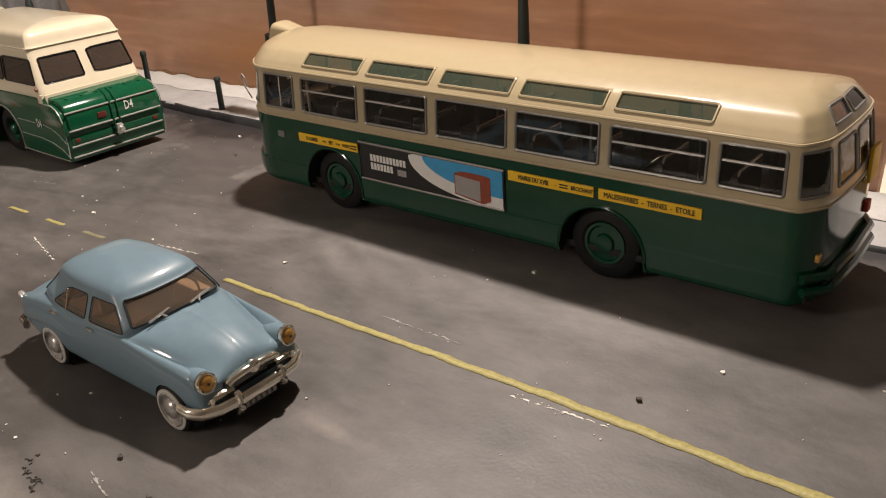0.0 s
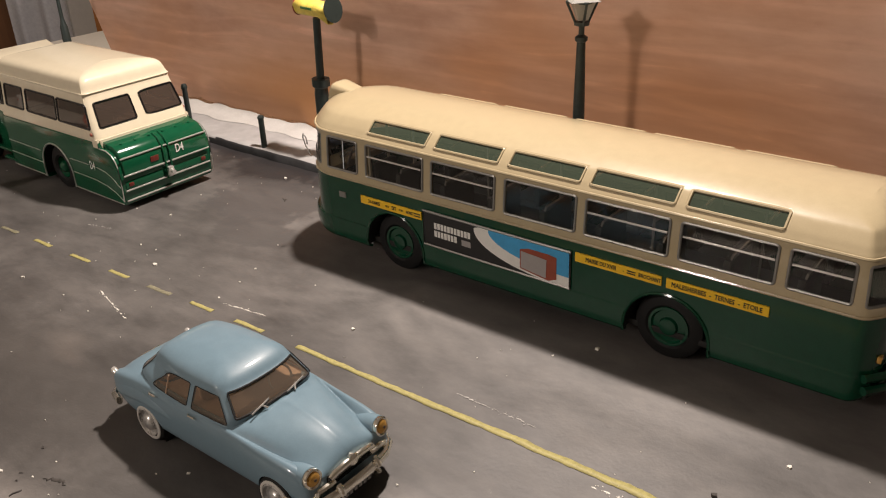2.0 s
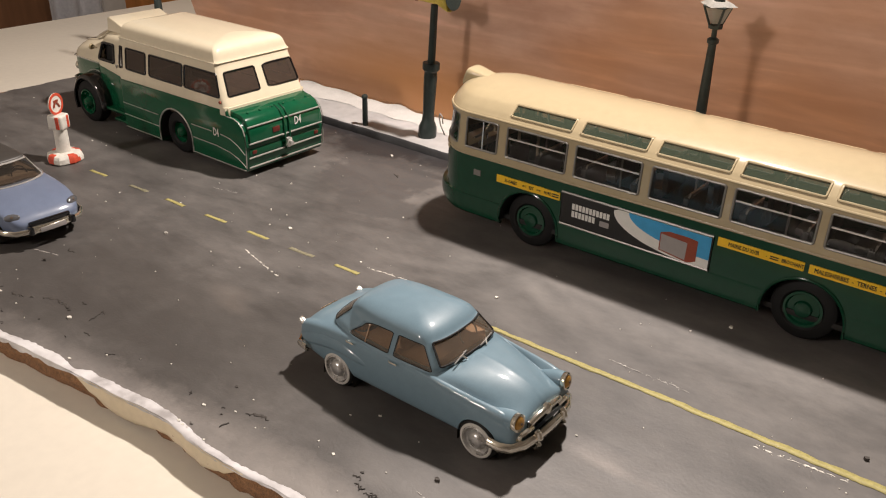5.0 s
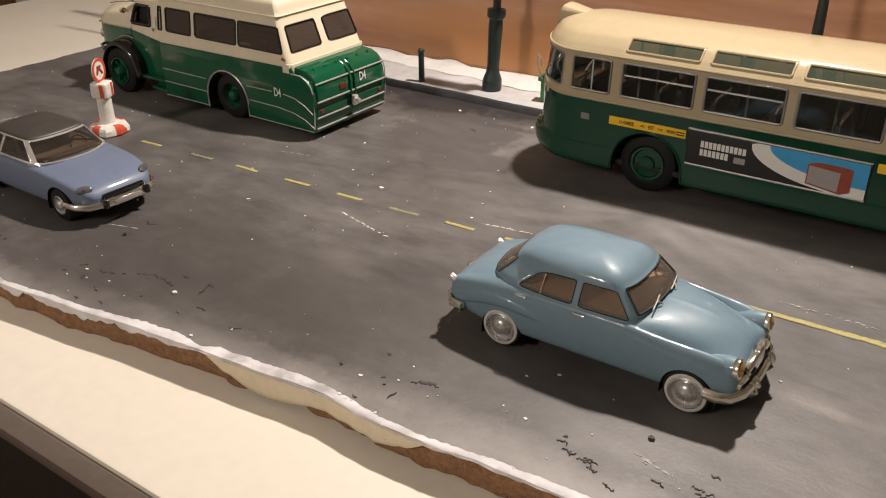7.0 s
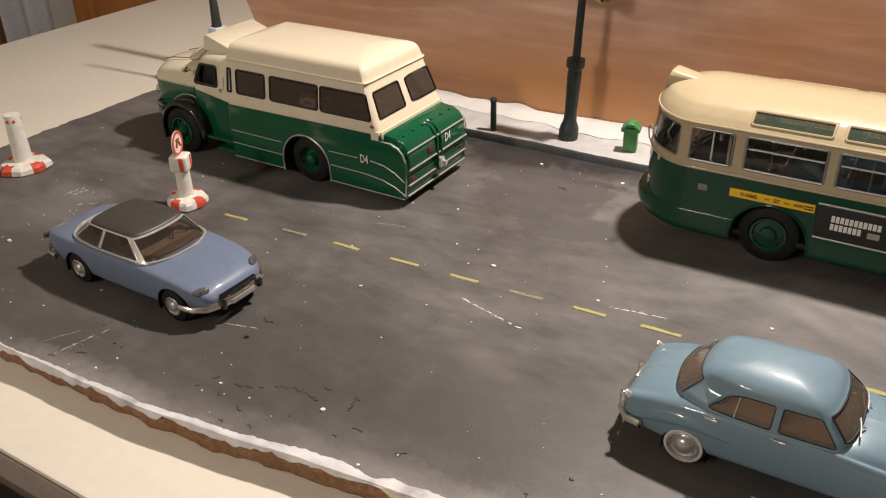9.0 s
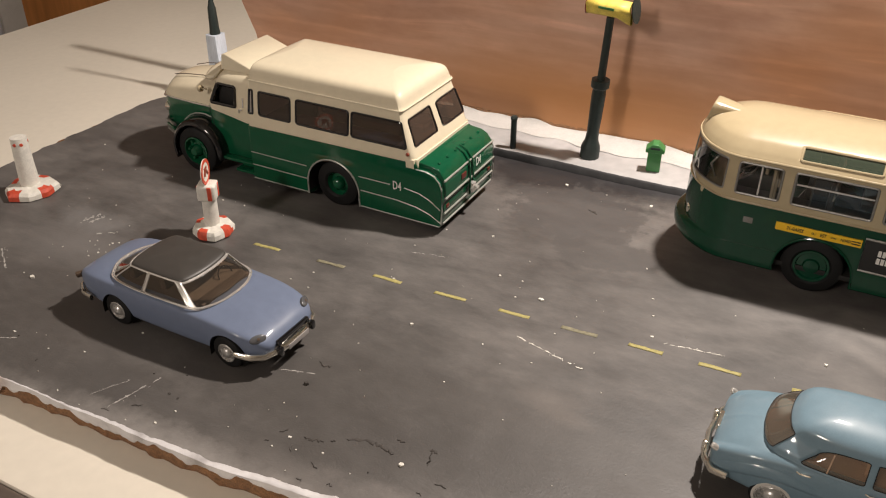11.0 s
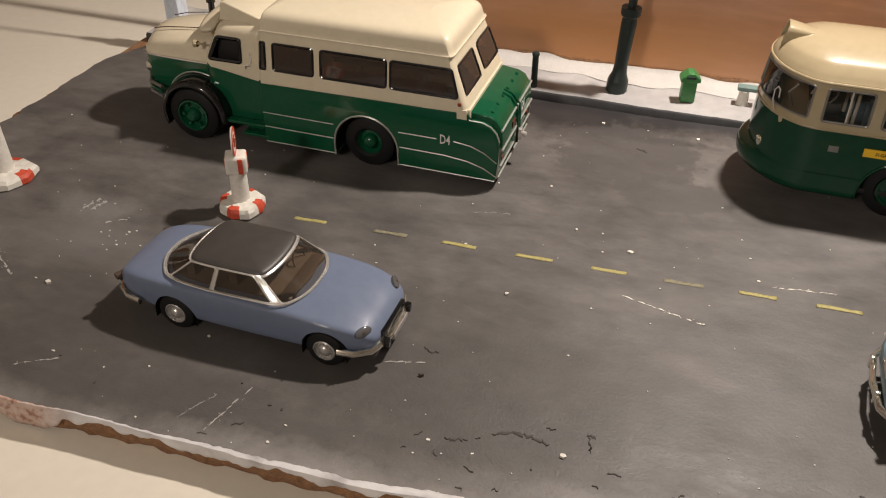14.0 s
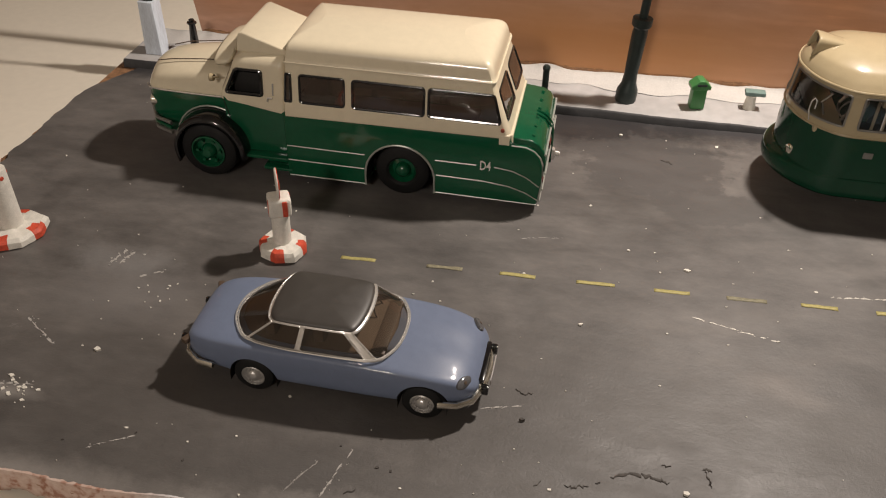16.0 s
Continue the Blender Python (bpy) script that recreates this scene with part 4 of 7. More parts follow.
def bus_columns():
    """The bus's outline in plan, once round from the near side's front corner: points and what each stretch is."""
    near = []
    for a, b in SIDE_WINDOWS:
        near += [a, a + 0.10, b - 0.10, b]
    pts = [(x, 0.0) for x in near]
    rear = []
    for q in (4, 14, 24, 60, 74, 84):
        a = radians(q)
        rear.append((6.70 + 0.34 * math.sin(a), 0.50 * (1 - math.cos(a))))
    mid = [(7.05, 0.56), (7.06, 0.68), (7.07, 1.06), (7.07, 1.16)]
    rear_all = rear + mid
    rear_far = [(x, BW - y) for x, y in rear_all[::-1]]
    far = [(x, BW) for x in near[::-1]]
    front = []
    for q in (8, 15, 22, 42, 62, 78, 85, 88.5):
        a = radians(q)
        front.append((-2.12 - 1.06 * math.sin(a), BW / 2 * (1 - math.cos(a))))
    front_far = [(x, BW - y) for x, y in front]
    return pts, rear_all + rear_far, far, front_far + front[::-1]


def build_bus(place, turn):
    e = thing("bus", place, "green and cream single-deck model bus parked at the kerb", "bus", turn=turn)
    near, rear, far, front = bus_columns()
    cols = near + rear + far + front
    n = len(cols)
    hw = BW / 2

    def ring(z, d, fx, rx):
        out = []
        for x, y in cols:
            k = (hw - d) / hw
            xx = x
            xx = min(x, 7.07 - rx) if x < 6.55 else x - rx * min(1, (x - 6.55) / 0.45)
            if z > 2.7 and x > 4.0:
                xx = 4.0 + (x - 4.0) * (3.07 - rx) / 3.07
            xx = max(xx, -3.16 + fx) if x > -2.1 else x + fx * min(1, (-2.1 - x) / 1.0)
            out.append((xx, hw + (y - hw) * k, z + (0.045 * max(0.0, x / 7.2) if z < 2.0 else 0.0)))
        return out

    low = [ring(*a) for a in ((0.36, 0.10, 0.06, 0.10), (0.39, 0.01, -0.02, 0.01), (0.44, -0.006, -0.17, -0.006), (0.74, -0.006, -0.17, -0.006), (0.77, -0.004, -0.09, -0.004), (0.79, 0.0, 0.0, 0.0), (0.82, 0.0, 0.0, 0.0), (1.0, 0.0, 0.0, 0.0), (1.2, 0.0, 0.0, 0.0), (1.55, 0.0, 0.01, 0.0), (1.60, 0.0, 0.02, 0.0))]
    levels = ((1.60, 0.0, 0.02, 0.0), (1.64, 0.0, 0.025, 0.0), (1.74, 0.01, 0.03, 0.015), (1.83, 0.015, 0.04, 0.02), (2.21, 0.045, 0.08, 0.06), (2.30, 0.055, 0.09, 0.08), (2.36, 0.05, 0.08, 0.08), (2.40, 0.05, 0.08, 0.09),
              (2.44, 0.09, 0.095, 0.12), (2.49, 0.13, 0.12, 0.15), (2.53, 0.17, 0.145, 0.18), (2.62, 0.27, 0.21, 0.24), (2.66, 0.33, 0.25, 0.28), (2.725, 0.50, 0.37, 0.38), (2.78, 0.75, 0.52, 0.5), (2.805, 0.95, 0.68, 0.62))
    up = [ring(*a) for a in levels]
    kn, kr, kf = len(near), len(near) + len(rear), len(near) + len(rear) + len(far)
    wins = {}
    for k in range(len(SIDE_WINDOWS)):
        wins[("side", k)] = (2, 5, [4 * k + q for q in (0, 1, 2)])
        wins[("far", k)] = (2, 5, [kr + 4 * k + q for q in (0, 1, 2)])
    for k in range(1, 6):
        wins[("sky", k)] = (9, 12, [4 * k + q for q in (0, 1, 2)])
        j = 6 - k
        wins[("skyfar", k)] = (9, 12, [kr + 4 * j + q for q in (0, 1, 2)])
    wins[("corner", 0)] = (2, 5, [kn + 1, kn + 2, kn + 3])
    wins[("corner", 1)] = (2, 5, [kr - 5, kr - 4, kr - 3])
    wins[("rear", 0)] = (2, 5, [kn + 6, kn + 7, kn + 8])
    wins[("rear", 1)] = (2, 5, [kr - 10, kr - 9, kr - 8])
    wins[("rearup", 0)] = (9, 12, [kn + 6, kn + 7, kn + 8])
    wins[("rearup", 1)] = (9, 12, [kr - 10, kr - 9, kr - 8])
    f0 = n - 7
    wins[("wind", 0)] = (2, 5, [f0, f0 + 1, f0 + 2, f0 + 3, f0 + 4])
    wins[("wind", 1)] = (2, 5, [kf + 1, kf + 2, kf + 3, kf + 4, kf + 5])
    gone = {(i, j) for a, b, js in wins.values() for i in range(a, b) for j in js}

    bm = bmesh.new()
    sheet(bm, low, close_u=True)
    ob = part("lower_body", bm, GREEN, e, "dark green glossy lower body", sub=2, thick=0.05)
    cuts = []
    for x in (-0.68, 4.33):
        cuts += [arch_cutter(x, 0.55, 0.64, -0.3, 0.7), arch_cutter(x, 0.55, 0.64, BW - 0.7, BW + 0.3)]
    bake(ob, cuts)
    bm = bmesh.new()
    sheet(bm, up, keep=lambda i, j: (i, j) not in gone, close_u=True)
    drop_loose(bm)
    cap_roof(bm, up[-1], len(front) // 2, 0.008)
    bmesh.ops.remove_doubles(bm, verts=bm.verts[:], dist=0.002)
    part("upper_body", bm, CREAM, e, "cream glossy upper body and roof", sub=2, thick=0.05)

    for (kind, k), (a, b, js) in wins.items():
        bm = bmesh.new()
        rows = [[up[i][j % n] for j in js + [js[-1] + 1]] for i in range(a, b + 1)]
        cen = Vector((2.2, hw, 2.0))
        rows = [[Vector(p) + (Vector((p[0], hw, 2.0)) - Vector(p)).normalized() * 0.012 for p in r] for r in rows]
        sheet(bm, rows)
        part("window_pane", bm, CLEAR_GREEN if kind.startswith("sky") else CLEAR, e, "greenish roof window" if kind.startswith("sky") else "", sub=2)
        # grey rubber and metal surround
        edge = rows[0] + [r[-1] for r in rows[1:-1]] + rows[-1][::-1] + [r[0] for r in rows[-2:0:-1]]
        edge = [Vector(p) for p in edge]
        for _ in range(3):  # round the corners as the opening is rounded
            fine = []
            for i in range(len(edge)):
                p, q = edge[i], edge[(i + 1) % len(edge)]
                fine += [p * 0.75 + q * 0.25, p * 0.25 + q * 0.75]
            edge = fine
        cm = sum(edge, Vector()) / len(edge)
        outw = Vector((0, -1, 0)) if kind in ("side", "sky") else Vector((0, 1, 0)) if kind in ("far", "skyfar") else Vector((0, 0, 0))
        loop_bead("window_surround", [p + outw * 0.014 for p in edge], 0.021, CREAM if kind.startswith("sky") else ALU, e)
        if kind in ("side", "far") and 0 < k and k != (3 if kind == "side" else -1):
            zb = 2.10
            y = 0.035 if kind == "side" else BW - 0.035
            x0, x1 = SIDE_WINDOWS[k] if kind == "side" else SIDE_WINDOWS[6 - k]
            bm = bmesh.new()
            rod(bm, (x0 + 0.03, y, zb), (x1 - 0.03, y, zb), 0.018, n=6)
            part("window_bar", bm, SILVER, e)
        if kind == "side" and k == 0:
            bm = bmesh.new()
            rod(bm, (-1.8, 0.03, 1.76), (-1.8, 0.06, 2.29), 0.016, n=6)
            part("window_bar", bm, SILVER, e)
    # trims
    def ring_line(z, d, fx, rx, rad, mat, name, out=0.0):
        bm = bmesh.new()
        r = [Vector(p) for p in ring(z, d - out, fx - out, rx - out)]
        for _ in range(2):
            r = [v for i in range(len(r)) for v in (r[i] * 0.75 + r[(i + 1) % len(r)] * 0.25, r[i] * 0.25 + r[(i + 1) % len(r)] * 0.75)]
        tube(bm, r, rad, 6, closed=True)
        part(name, bm, mat, e)
    ring_line(1.60, 0.0, 0.02, 0.0, 0.020, CREAM, "belt_trim")
    ring_line(2.385, 0.05, 0.08, 0.09, 0.022, CREAM, "rain_gutter")
    for x0, x1 in ((-2.2, -1.30),):
        bm = bmesh.new()
        tube(bm, [(x0, -0.004, 0.785 + 0.045 * max(0.0, x0 / 7.2)), (x1, -0.004, 0.785 + 0.045 * max(0.0, x1 / 7.2))], 0.007, 6)
        part("skirt_seam", bm, GREEN, e)
    for x in (-0.68, 4.33):
        for y0, y1 in ((0.015, 0.62), (BW - 0.015, BW - 0.62)):
            part("wheel_arch", arch_liner(x, 0.55, 0.63, y0, y1), DARK, e)
        arch_bead(x, 0.55, 0.645, -0.006, 0.12, 0.024, GREEN, e)
    # wheels, floor and underside
    for x, z in ((-0.70, 0.585), (4.31, 0.61)):
        wheel_on(e, x, 0.14, z, 0.52, 0.30, RUBBER, GREEN, RIM_BUS, hub_mat=GREEN, bolts=0, hole=0.57)
        wheel_on(e, x, BW - 0.10, z, 0.52, 0.30, RUBBER, GREEN, RIM_BUS, flip=True, hole=0.60)
    bm = bmesh.new()
    box(bm, (2.2, hw, 0.50), (9.5, BW - 0.3, 0.1), 0.02)
    part("underside", bm, DARK, e)
    bm = bmesh.new()
    box(bm, (2.2, hw, 1.0), (9.7, BW - 1.3, 0.08), 0.02)
    part("floor_plate", bm, GREY_IN, e)
    for i in range(8):
        for y in (0.55, BW - 0.55):
            x = -0.9 + i * 0.95
            bm = bmesh.new()
            box(bm, (x, y, 1.25), (0.5, 0.8, 0.14), 0.05)
            box(bm, (x + 0.24, y, 1.55), (0.12, 0.8, 0.62), 0.05)
            rod(bm, (x, y, 0.7), (x, y, 1.22), 0.05, n=6)
            part("seat", bm, GREY_IN, e)
            bm = bmesh.new()
            tube(bm, [(x + 0.26, y - 0.34, 1.8), (x + 0.28, y - 0.34, 1.92), (x + 0.28, y + 0.34, 1.92), (x + 0.26, y + 0.34, 1.8)], 0.02, 6)
            part("grab_rail", bm, SILVER, e)
    for x in (-1.0, 0.6, 2.0, 3.6, 5.2):
        bm = bmesh.new()
        rod(bm, (x, 1.0, 0.8), (x, 1.0, 2.5), 0.02, n=6)
        part("pole", bm, SILVER, e)
    # steering wheel and driver's place
    bm = bmesh.new()
    lathe(bm, [(0.25, -0.02), (0.27, 0.0), (0.25, 0.02), (0.23, 0.0), (0.25, -0.02)], pose(-2.15, 0.62, 1.85, 0, -35, 0), 24)
    rod(bm, (-2.15, 0.62, 1.85), (-2.4, 0.62, 1.4), 0.025, n=6)
    part("steering_wheel", bm, SILVER, e)
    bm = bmesh.new()
    box(bm, (-1.35, 0.62, 1.5), (0.14, 0.5, 0.7), 0.06)
    box(bm, (-1.6, 0.62, 1.25), (0.5, 0.5, 0.14), 0.05)
    part("driver_seat", bm, GREY_IN, e)
    # route strips
    for x0, x1, z, words in ((-1.40, -0.03, 1.305, (("31-GARES", -1.08, 0.13), ("DE L'", -0.78, 0.07), ("EST", -0.63, 0.13), ("ET DU", -0.47, 0.06), ("NORD", -0.28, 0.11))),
                             (2.88, 4.23, 1.385, (("MAIRIE DU XVIII", 3.30, 0.14), ("-", 3.66, 0.1), ("-", 3.90, 0.1), ("BROCHANT", 4.06, 0.125))),
                             (4.30, 5.70, 1.385, (("MALESHERBES  -  TERNES  -  ETOILE", 5.0, 0.145),))):
        bm = bmesh.new()
        box(bm, ((x0 + x1) / 2, -0.008, z), (x1 - x0, 0.03, 0.145), 0.006)
        pl = part("route_strip", bm, YELLOW_PLATE, e, "yellow strip with black route lettering")
        for w, x, s in words:
            writing("lettering", w, s * 0.68, side_m(x, -0.026, z), INK, pl, 0.72 if len(w) < 20 else 0.80, 0.02)
        if x0 > 2.5 and x0 < 3:
            bm = bmesh.new()
            for dz in (0.018, -0.018):
                box(bm, (3.78, -0.025, z + dz), (0.13, 0.004, 0.018))
            part("lettering", bm, INK, pl)
        if x0 < 0:
            bm = bmesh.new()
            for dz in (0.022, -0.022):
                box(bm, (-0.12, -0.025, z + dz), (0.14, 0.004, 0.02))
            part("lettering", bm, INK, pl)
    # advertisement
    ad = new("advertisement")
    ad.parent = e
    ad["label"] = "black, blue and white printed advertisement in a silver frame"
    bm = bmesh.new()
    box(bm, (1.41, -0.008, 1.13), (2.80, 0.03, 0.60), 0.004)
    part("board", bm, INK, ad)
    loop_bead("frame", [(0.01, -0.02, 0.83), (2.81, -0.02, 0.83), (2.81, -0.02, 1.43), (0.01, -0.02, 1.43)], 0.022, ALU, ad)

    def flat(name, pts, y, mat):
        bm = bmesh.new()
        f = bm.faces.new([bm.verts.new((x, y, z)) for x, z in pts])
        g = bmesh.ops.extrude_face_region(bm, geom=[f])
        bmesh.ops.translate(bm, verts=[v for v in g["geom"] if isinstance(v, bmesh.types.BMVert)], vec=(0, -0.003, 0))
        part(name, bm, mat, ad, smooth=False)
    arc = lambda cx, cz, rx, rz, a0, a1, k=14: [(cx + rx * math.cos(radians(lerp(a0, a1, i / k))), cz + rz * math.sin(radians(lerp(a0, a1, i / k)))) for i in range(k + 1)]
    flat("white_sweep", [(1.14, 1.41)] + arc(2.7, 1.36, 1.65, 0.53, 178, 262, 16) + [(2.79, 0.845), (2.79, 1.41)], -0.026, WHITE_INK)
    flat("blue_field", arc(2.75, 1.41, 1.42, 0.40, 180, 268, 16) + [(2.79, 1.01), (2.79, 1.41)], -0.031, SKY_INK)
    flat("television", [(1.93, 0.93), (2.44, 0.86), (2.58, 0.92), (2.58, 1.28), (2.44, 1.30), (2.08, 1.30), (1.93, 1.25)], -0.036, RED_BROWN)
    flat("screen", [(1.95, 0.95), (2.40, 0.89), (2.41, 1.20), (1.95, 1.23)], -0.041, PALE_GREY)
    for x0, x1, z in ((0.24, 0.99, 1.21), (0.24, 0.72, 1.07)):
        k = 0
        x = x0
        while x < x1 - 0.03:
            flat("title_bar", [(x, z - 0.055), (x + 0.052, z - 0.055), (x + 0.052, z + 0.055), (x, z + 0.055)], -0.026, WHITE_INK)
            x += 0.0685
    flat("emblem", [(0.80, 1.00), (0.98, 1.00), (0.98, 1.10), (0.80, 1.10)], -0.026, PALE_GREY)
    # fuel flap, door outline, lamps, bumpers, mirror, horn-like roof vent
    bm = bmesh.new()
    box(bm, (-1.86, -0.004, 1.28), (0.16, 0.02, 0.11), 0.006)
    part("number_plaque", bm, ALU, e)
    bm = bmesh.new()
    tube(bm, [(6.90, 0.06, 0.80), (7.10, 0.35, 0.78), (7.14, 1.2, 0.78), (7.10, BW - 0.35, 0.78), (6.90, BW - 0.06, 0.80)], 0.06, 8)
    part("rear_bumper", bm, GREEN, e)
    bm = bmesh.new()
    tube(bm, [(6.92, 0.06, 0.63), (7.12, 0.35, 0.61), (7.16, 1.2, 0.61), (7.12, BW - 0.35, 0.61), (6.92, BW - 0.06, 0.63)], 0.06, 8)
    part("rear_bumper", bm, GREEN, e)
    bm = bmesh.new()
    box(bm, (7.00, 0.27, 1.02), (0.06, 0.10, 0.10), 0.02)
    part("tail_lamp", bm, GOLD, e, "amber tail lamp")
    bm = bmesh.new()
    box(bm, (7.07, BW - 0.5, 1.10), (0.06, 0.14, 0.16), 0.02)
    part("tail_lamp", bm, RED_PAINT, e, "red tail lamp")
    bm = bmesh.new()
    box(bm, (7.10, BW - 0.62, 1.72), (0.05, 0.34, 0.46), 0.02)
    part("rear_plaque", bm, YELLOW_PLATE, e, "small yellow plaque")
    bm = bmesh.new()
    tube(bm, [(-2.90, 0.30, 1.70), (-2.96, 0.24, 1.90), (-2.97, 0.20, 2.08), (-2.93, 0.18, 2.16), (-2.88, 0.19, 2.10), (-2.88, 0.21, 1.96)], 0.014, 6)
    part("mirror_arm", bm, SILVER, e)
    # the scoop-shaped ventilator over the windscreen
    bm = bmesh.new()
    rows = []
    for x, w, z0, z1 in ((-3.02, 0.25, 2.54, 2.90), (-2.96, 0.255, 2.56, 2.895), (-2.74, 0.22, 2.64, 2.84), (-2.42, 0.16, 2.70, 2.775)):
        rows.append([(x + 0.10 * q, hw + w * c, lerp(z0, z1, q)) for c, q in ((-1.0, 0.0), (-1.0, 0.55), (-0.9, 0.88), (-0.6, 1.0), (0.6, 1.0), (0.9, 0.88), (1.0, 0.55), (1.0, 0.0))])
    sheet(bm, rows)
    part("roof_scoop", bm, CREAM, e, "cream scoop over the windscreen", thick=0.04, sub=1)
    bm = bmesh.new()
    box(bm, (-2.86, hw, 2.68), (0.04, 0.40, 0.20), 0.02)
    part("scoop_face", bm, BROWN_IN, e)
    # driver's cab fittings seen through the glass
    bm = bmesh.new()
    box(bm, (-2.55, hw, 1.55), (0.5, 1.9, 0.16), 0.06)
    part("dashboard", bm, CREAM, e)
    for y in (0.5, 1.0, 1.7):
        bm = bmesh.new()
        rod(bm, (-1.62, y, 1.2), (-1.62, y, 2.4), 0.03, n=8)
        part("partition_post", bm, CREAM_PALE, e)
    bm = bmesh.new()
    box(bm, (-1.75, 0.45, 2.12), (0.06, 0.22, 0.2), 0.02)
    box(bm, (-0.45, 0.7, 2.12), (0.06, 0.22, 0.2), 0.02)
    part("notice_card", bm, CREAM_PALE, e)
    bm = bmesh.new()
    tube(bm, [(-2.62, 0.55, 1.70), (-2.72, 0.50, 1.95), (-2.60, 0.45, 2.15)], 0.022, 6)
    tube(bm, [(-2.30, 0.9, 1.3), (-2.32, 0.9, 1.8), (-2.2, 0.9, 2.0)], 0.03, 6)
    part("cab_lever", bm, SILVER, e)
    for y in (0.62, BW - 0.62):
        bm = bmesh.new()
        lathe(bm, [(0.11, 0.0), (0.115, 0.03), (0.09, 0.05), (0.0, 0.06)], pose(-2.98, y, 0.95, 0, -80, 20 if y < hw else -20), 18)
        part("headlamp", bm, CHROME, e)
    return e


build_bus((0, 0, 0), (0, 0, 0))


# ---- car bodies ----
def smooth_body(name, sections, mat, parent, label="", cuts=(), crease=False):
    """A closed body lofted through cross-sections: x, then half a section (y, z) from the floor up to the middle."""
    bm = bmesh.new()
    rows = []
    for x, half in sections:
        half = list(half)
        if crease:
            def between(i, j, t):
                return (lerp(half[i][0], half[j][0], t), lerp(half[i][1], half[j][1], t))
            half = half[:6] + [between(5, 6, 0.75), half[6], between(6, 7, 0.25), half[7], (half[7][0] * 0.45, lerp(half[8][1], half[7][1], 0.20)), (0.05, half[8][1] - 0.012), half[8]]
        rows.append([(x, -y, z) for y, z in half] + [(x, y, z) for y, z in half[-2::-1]])
    sheet(bm, rows, close_u=True)
    bm.verts.ensure_lookup_table()
    n = len(rows[0])
    bm.faces.new(bm.verts[:n][::-1])
    bm.faces.new(bm.verts[len(bm.verts) - n:])
    ob = part(name, bm, mat, parent, label, sub=2)
    return bake(ob, cuts)


def greenhouse(parent, cols, levels, crown, panes, mats, thick=0.03, bead=0.014, glass_mat=None, lift=None):
    """Pillars and roof from the belt's and the roof's outlines. cols: half outlines, front middle to rear middle."""
    body_mat, roof_mat, bead_mat = mats
    half = cols + [((bx, -by), (tx, -ty)) for (bx, by), (tx, ty) in cols[-2:0:-1]]
    n = len(half)
    rows = []
    for t, z in levels:
        up = lift[len(rows)] if lift else ()
        rows.append([(lerp(b[0], a[0], t), -lerp(b[1], a[1], t), z + (along(min(j, n - j), up) if up else 0.0)) for j, (b, a) in enumerate(half)])
    xc = sum(a[0] for b, a in half) / n
    for s, z in crown:
        rows.append([(xc + (a[0] - xc) * s, -a[1] * s, z) for b, a in half])
    gone = set()
    m = len(cols) - 1
    spans = []
    for j0, j1 in panes:
        if j0 == 0:
            spans.append([(n - k) % n for k in range(j1, 0, -1)] + list(range(0, j1)))
        elif j1 == m:
            spans.append(list(range(j0, m)) + [n - 1 - k for k in range(m - 1, j0 - 1, -1)])
        else:
            spans.append(list(range(j0, j1)))
            spans.append([n - 1 - k for k in range(j1 - 1, j0 - 1, -1)])
    for js in spans:
        gone |= {(i, j) for i in (2, 3, 4) for j in js}
    split = len(levels) - 1 if roof_mat is not body_mat else len(rows) - 1
    bm = bmesh.new()
    sheet(bm, rows[: split + 1], keep=lambda i, j: (i, j) not in gone, close_u=True)
    drop_loose(bm)
    bmesh.ops.remove_doubles(bm, verts=bm.verts[:], dist=0.002)
    part("window_frame" if split < len(rows) - 1 else "roof", bm, body_mat, parent, sub=2, thick=thick)
    if split < len(rows) - 1:
        bm = bmesh.new()
        sheet(bm, rows[split:], close_u=True)
        bmesh.ops.remove_doubles(bm, verts=bm.verts[:], dist=0.002)
        part("roof", bm, roof_mat, parent, sub=2, thick=thick)
    for js in spans:
        g = [[Vector(rows[i][j % n]) for j in js + [js[-1] + 1]] for i in (2, 3, 4, 5)]
        bm = bmesh.new()
        sheet(bm, g)
        part("window_pane", bm, glass_mat or CLEAR_BROWN, parent, sub=2)
        edge = g[0] + [r[-1] for r in g[1:-1]] + g[-1][::-1] + [r[0] for r in g[-2:0:-1]]
        for _ in range(3):
            edge = [v for i in range(len(edge)) for v in (edge[i] * 0.75 + edge[(i + 1) % len(edge)] * 0.25, edge[i] * 0.25 + edge[(i + 1) % len(edge)] * 0.75)]
        loop_bead("window_surround", edge, bead if js[0] > n // 2 or bead_mat is SILVER else bead * 0.45, bead_mat, parent)
    return rows


def car_seats(parent, mat, xs, zs=0.55, w=0.5):
    for x in xs:
        bm = bmesh.new()
        box(bm, (x, 0, zs), (0.5, w * 2, 0.2), 0.06)
        box(bm, (x - 0.25, 0, zs + 0.25), (0.16, w * 2, 0.55), 0.06)
        part("seat", bm, mat, parent)


def cabin_tub(parent, mat, belt, z, xc):
    """The cabin's lining at the belt's height, a shallow tray."""
    full = belt + [(x, -y) for x, y in belt[-2:0:-1]]
    bm = bmesh.new()
    rows = [[(xc + (x - xc) * s, y * s, h) for x, y in full] for s, h in ((0.90, z + 0.02), (0.89, z + 0.005), (0.8, z), (0.4, z), (0.02, z))]
    sheet(bm, rows, close_u=True)
    part("cabin_lining", bm, mat, parent)


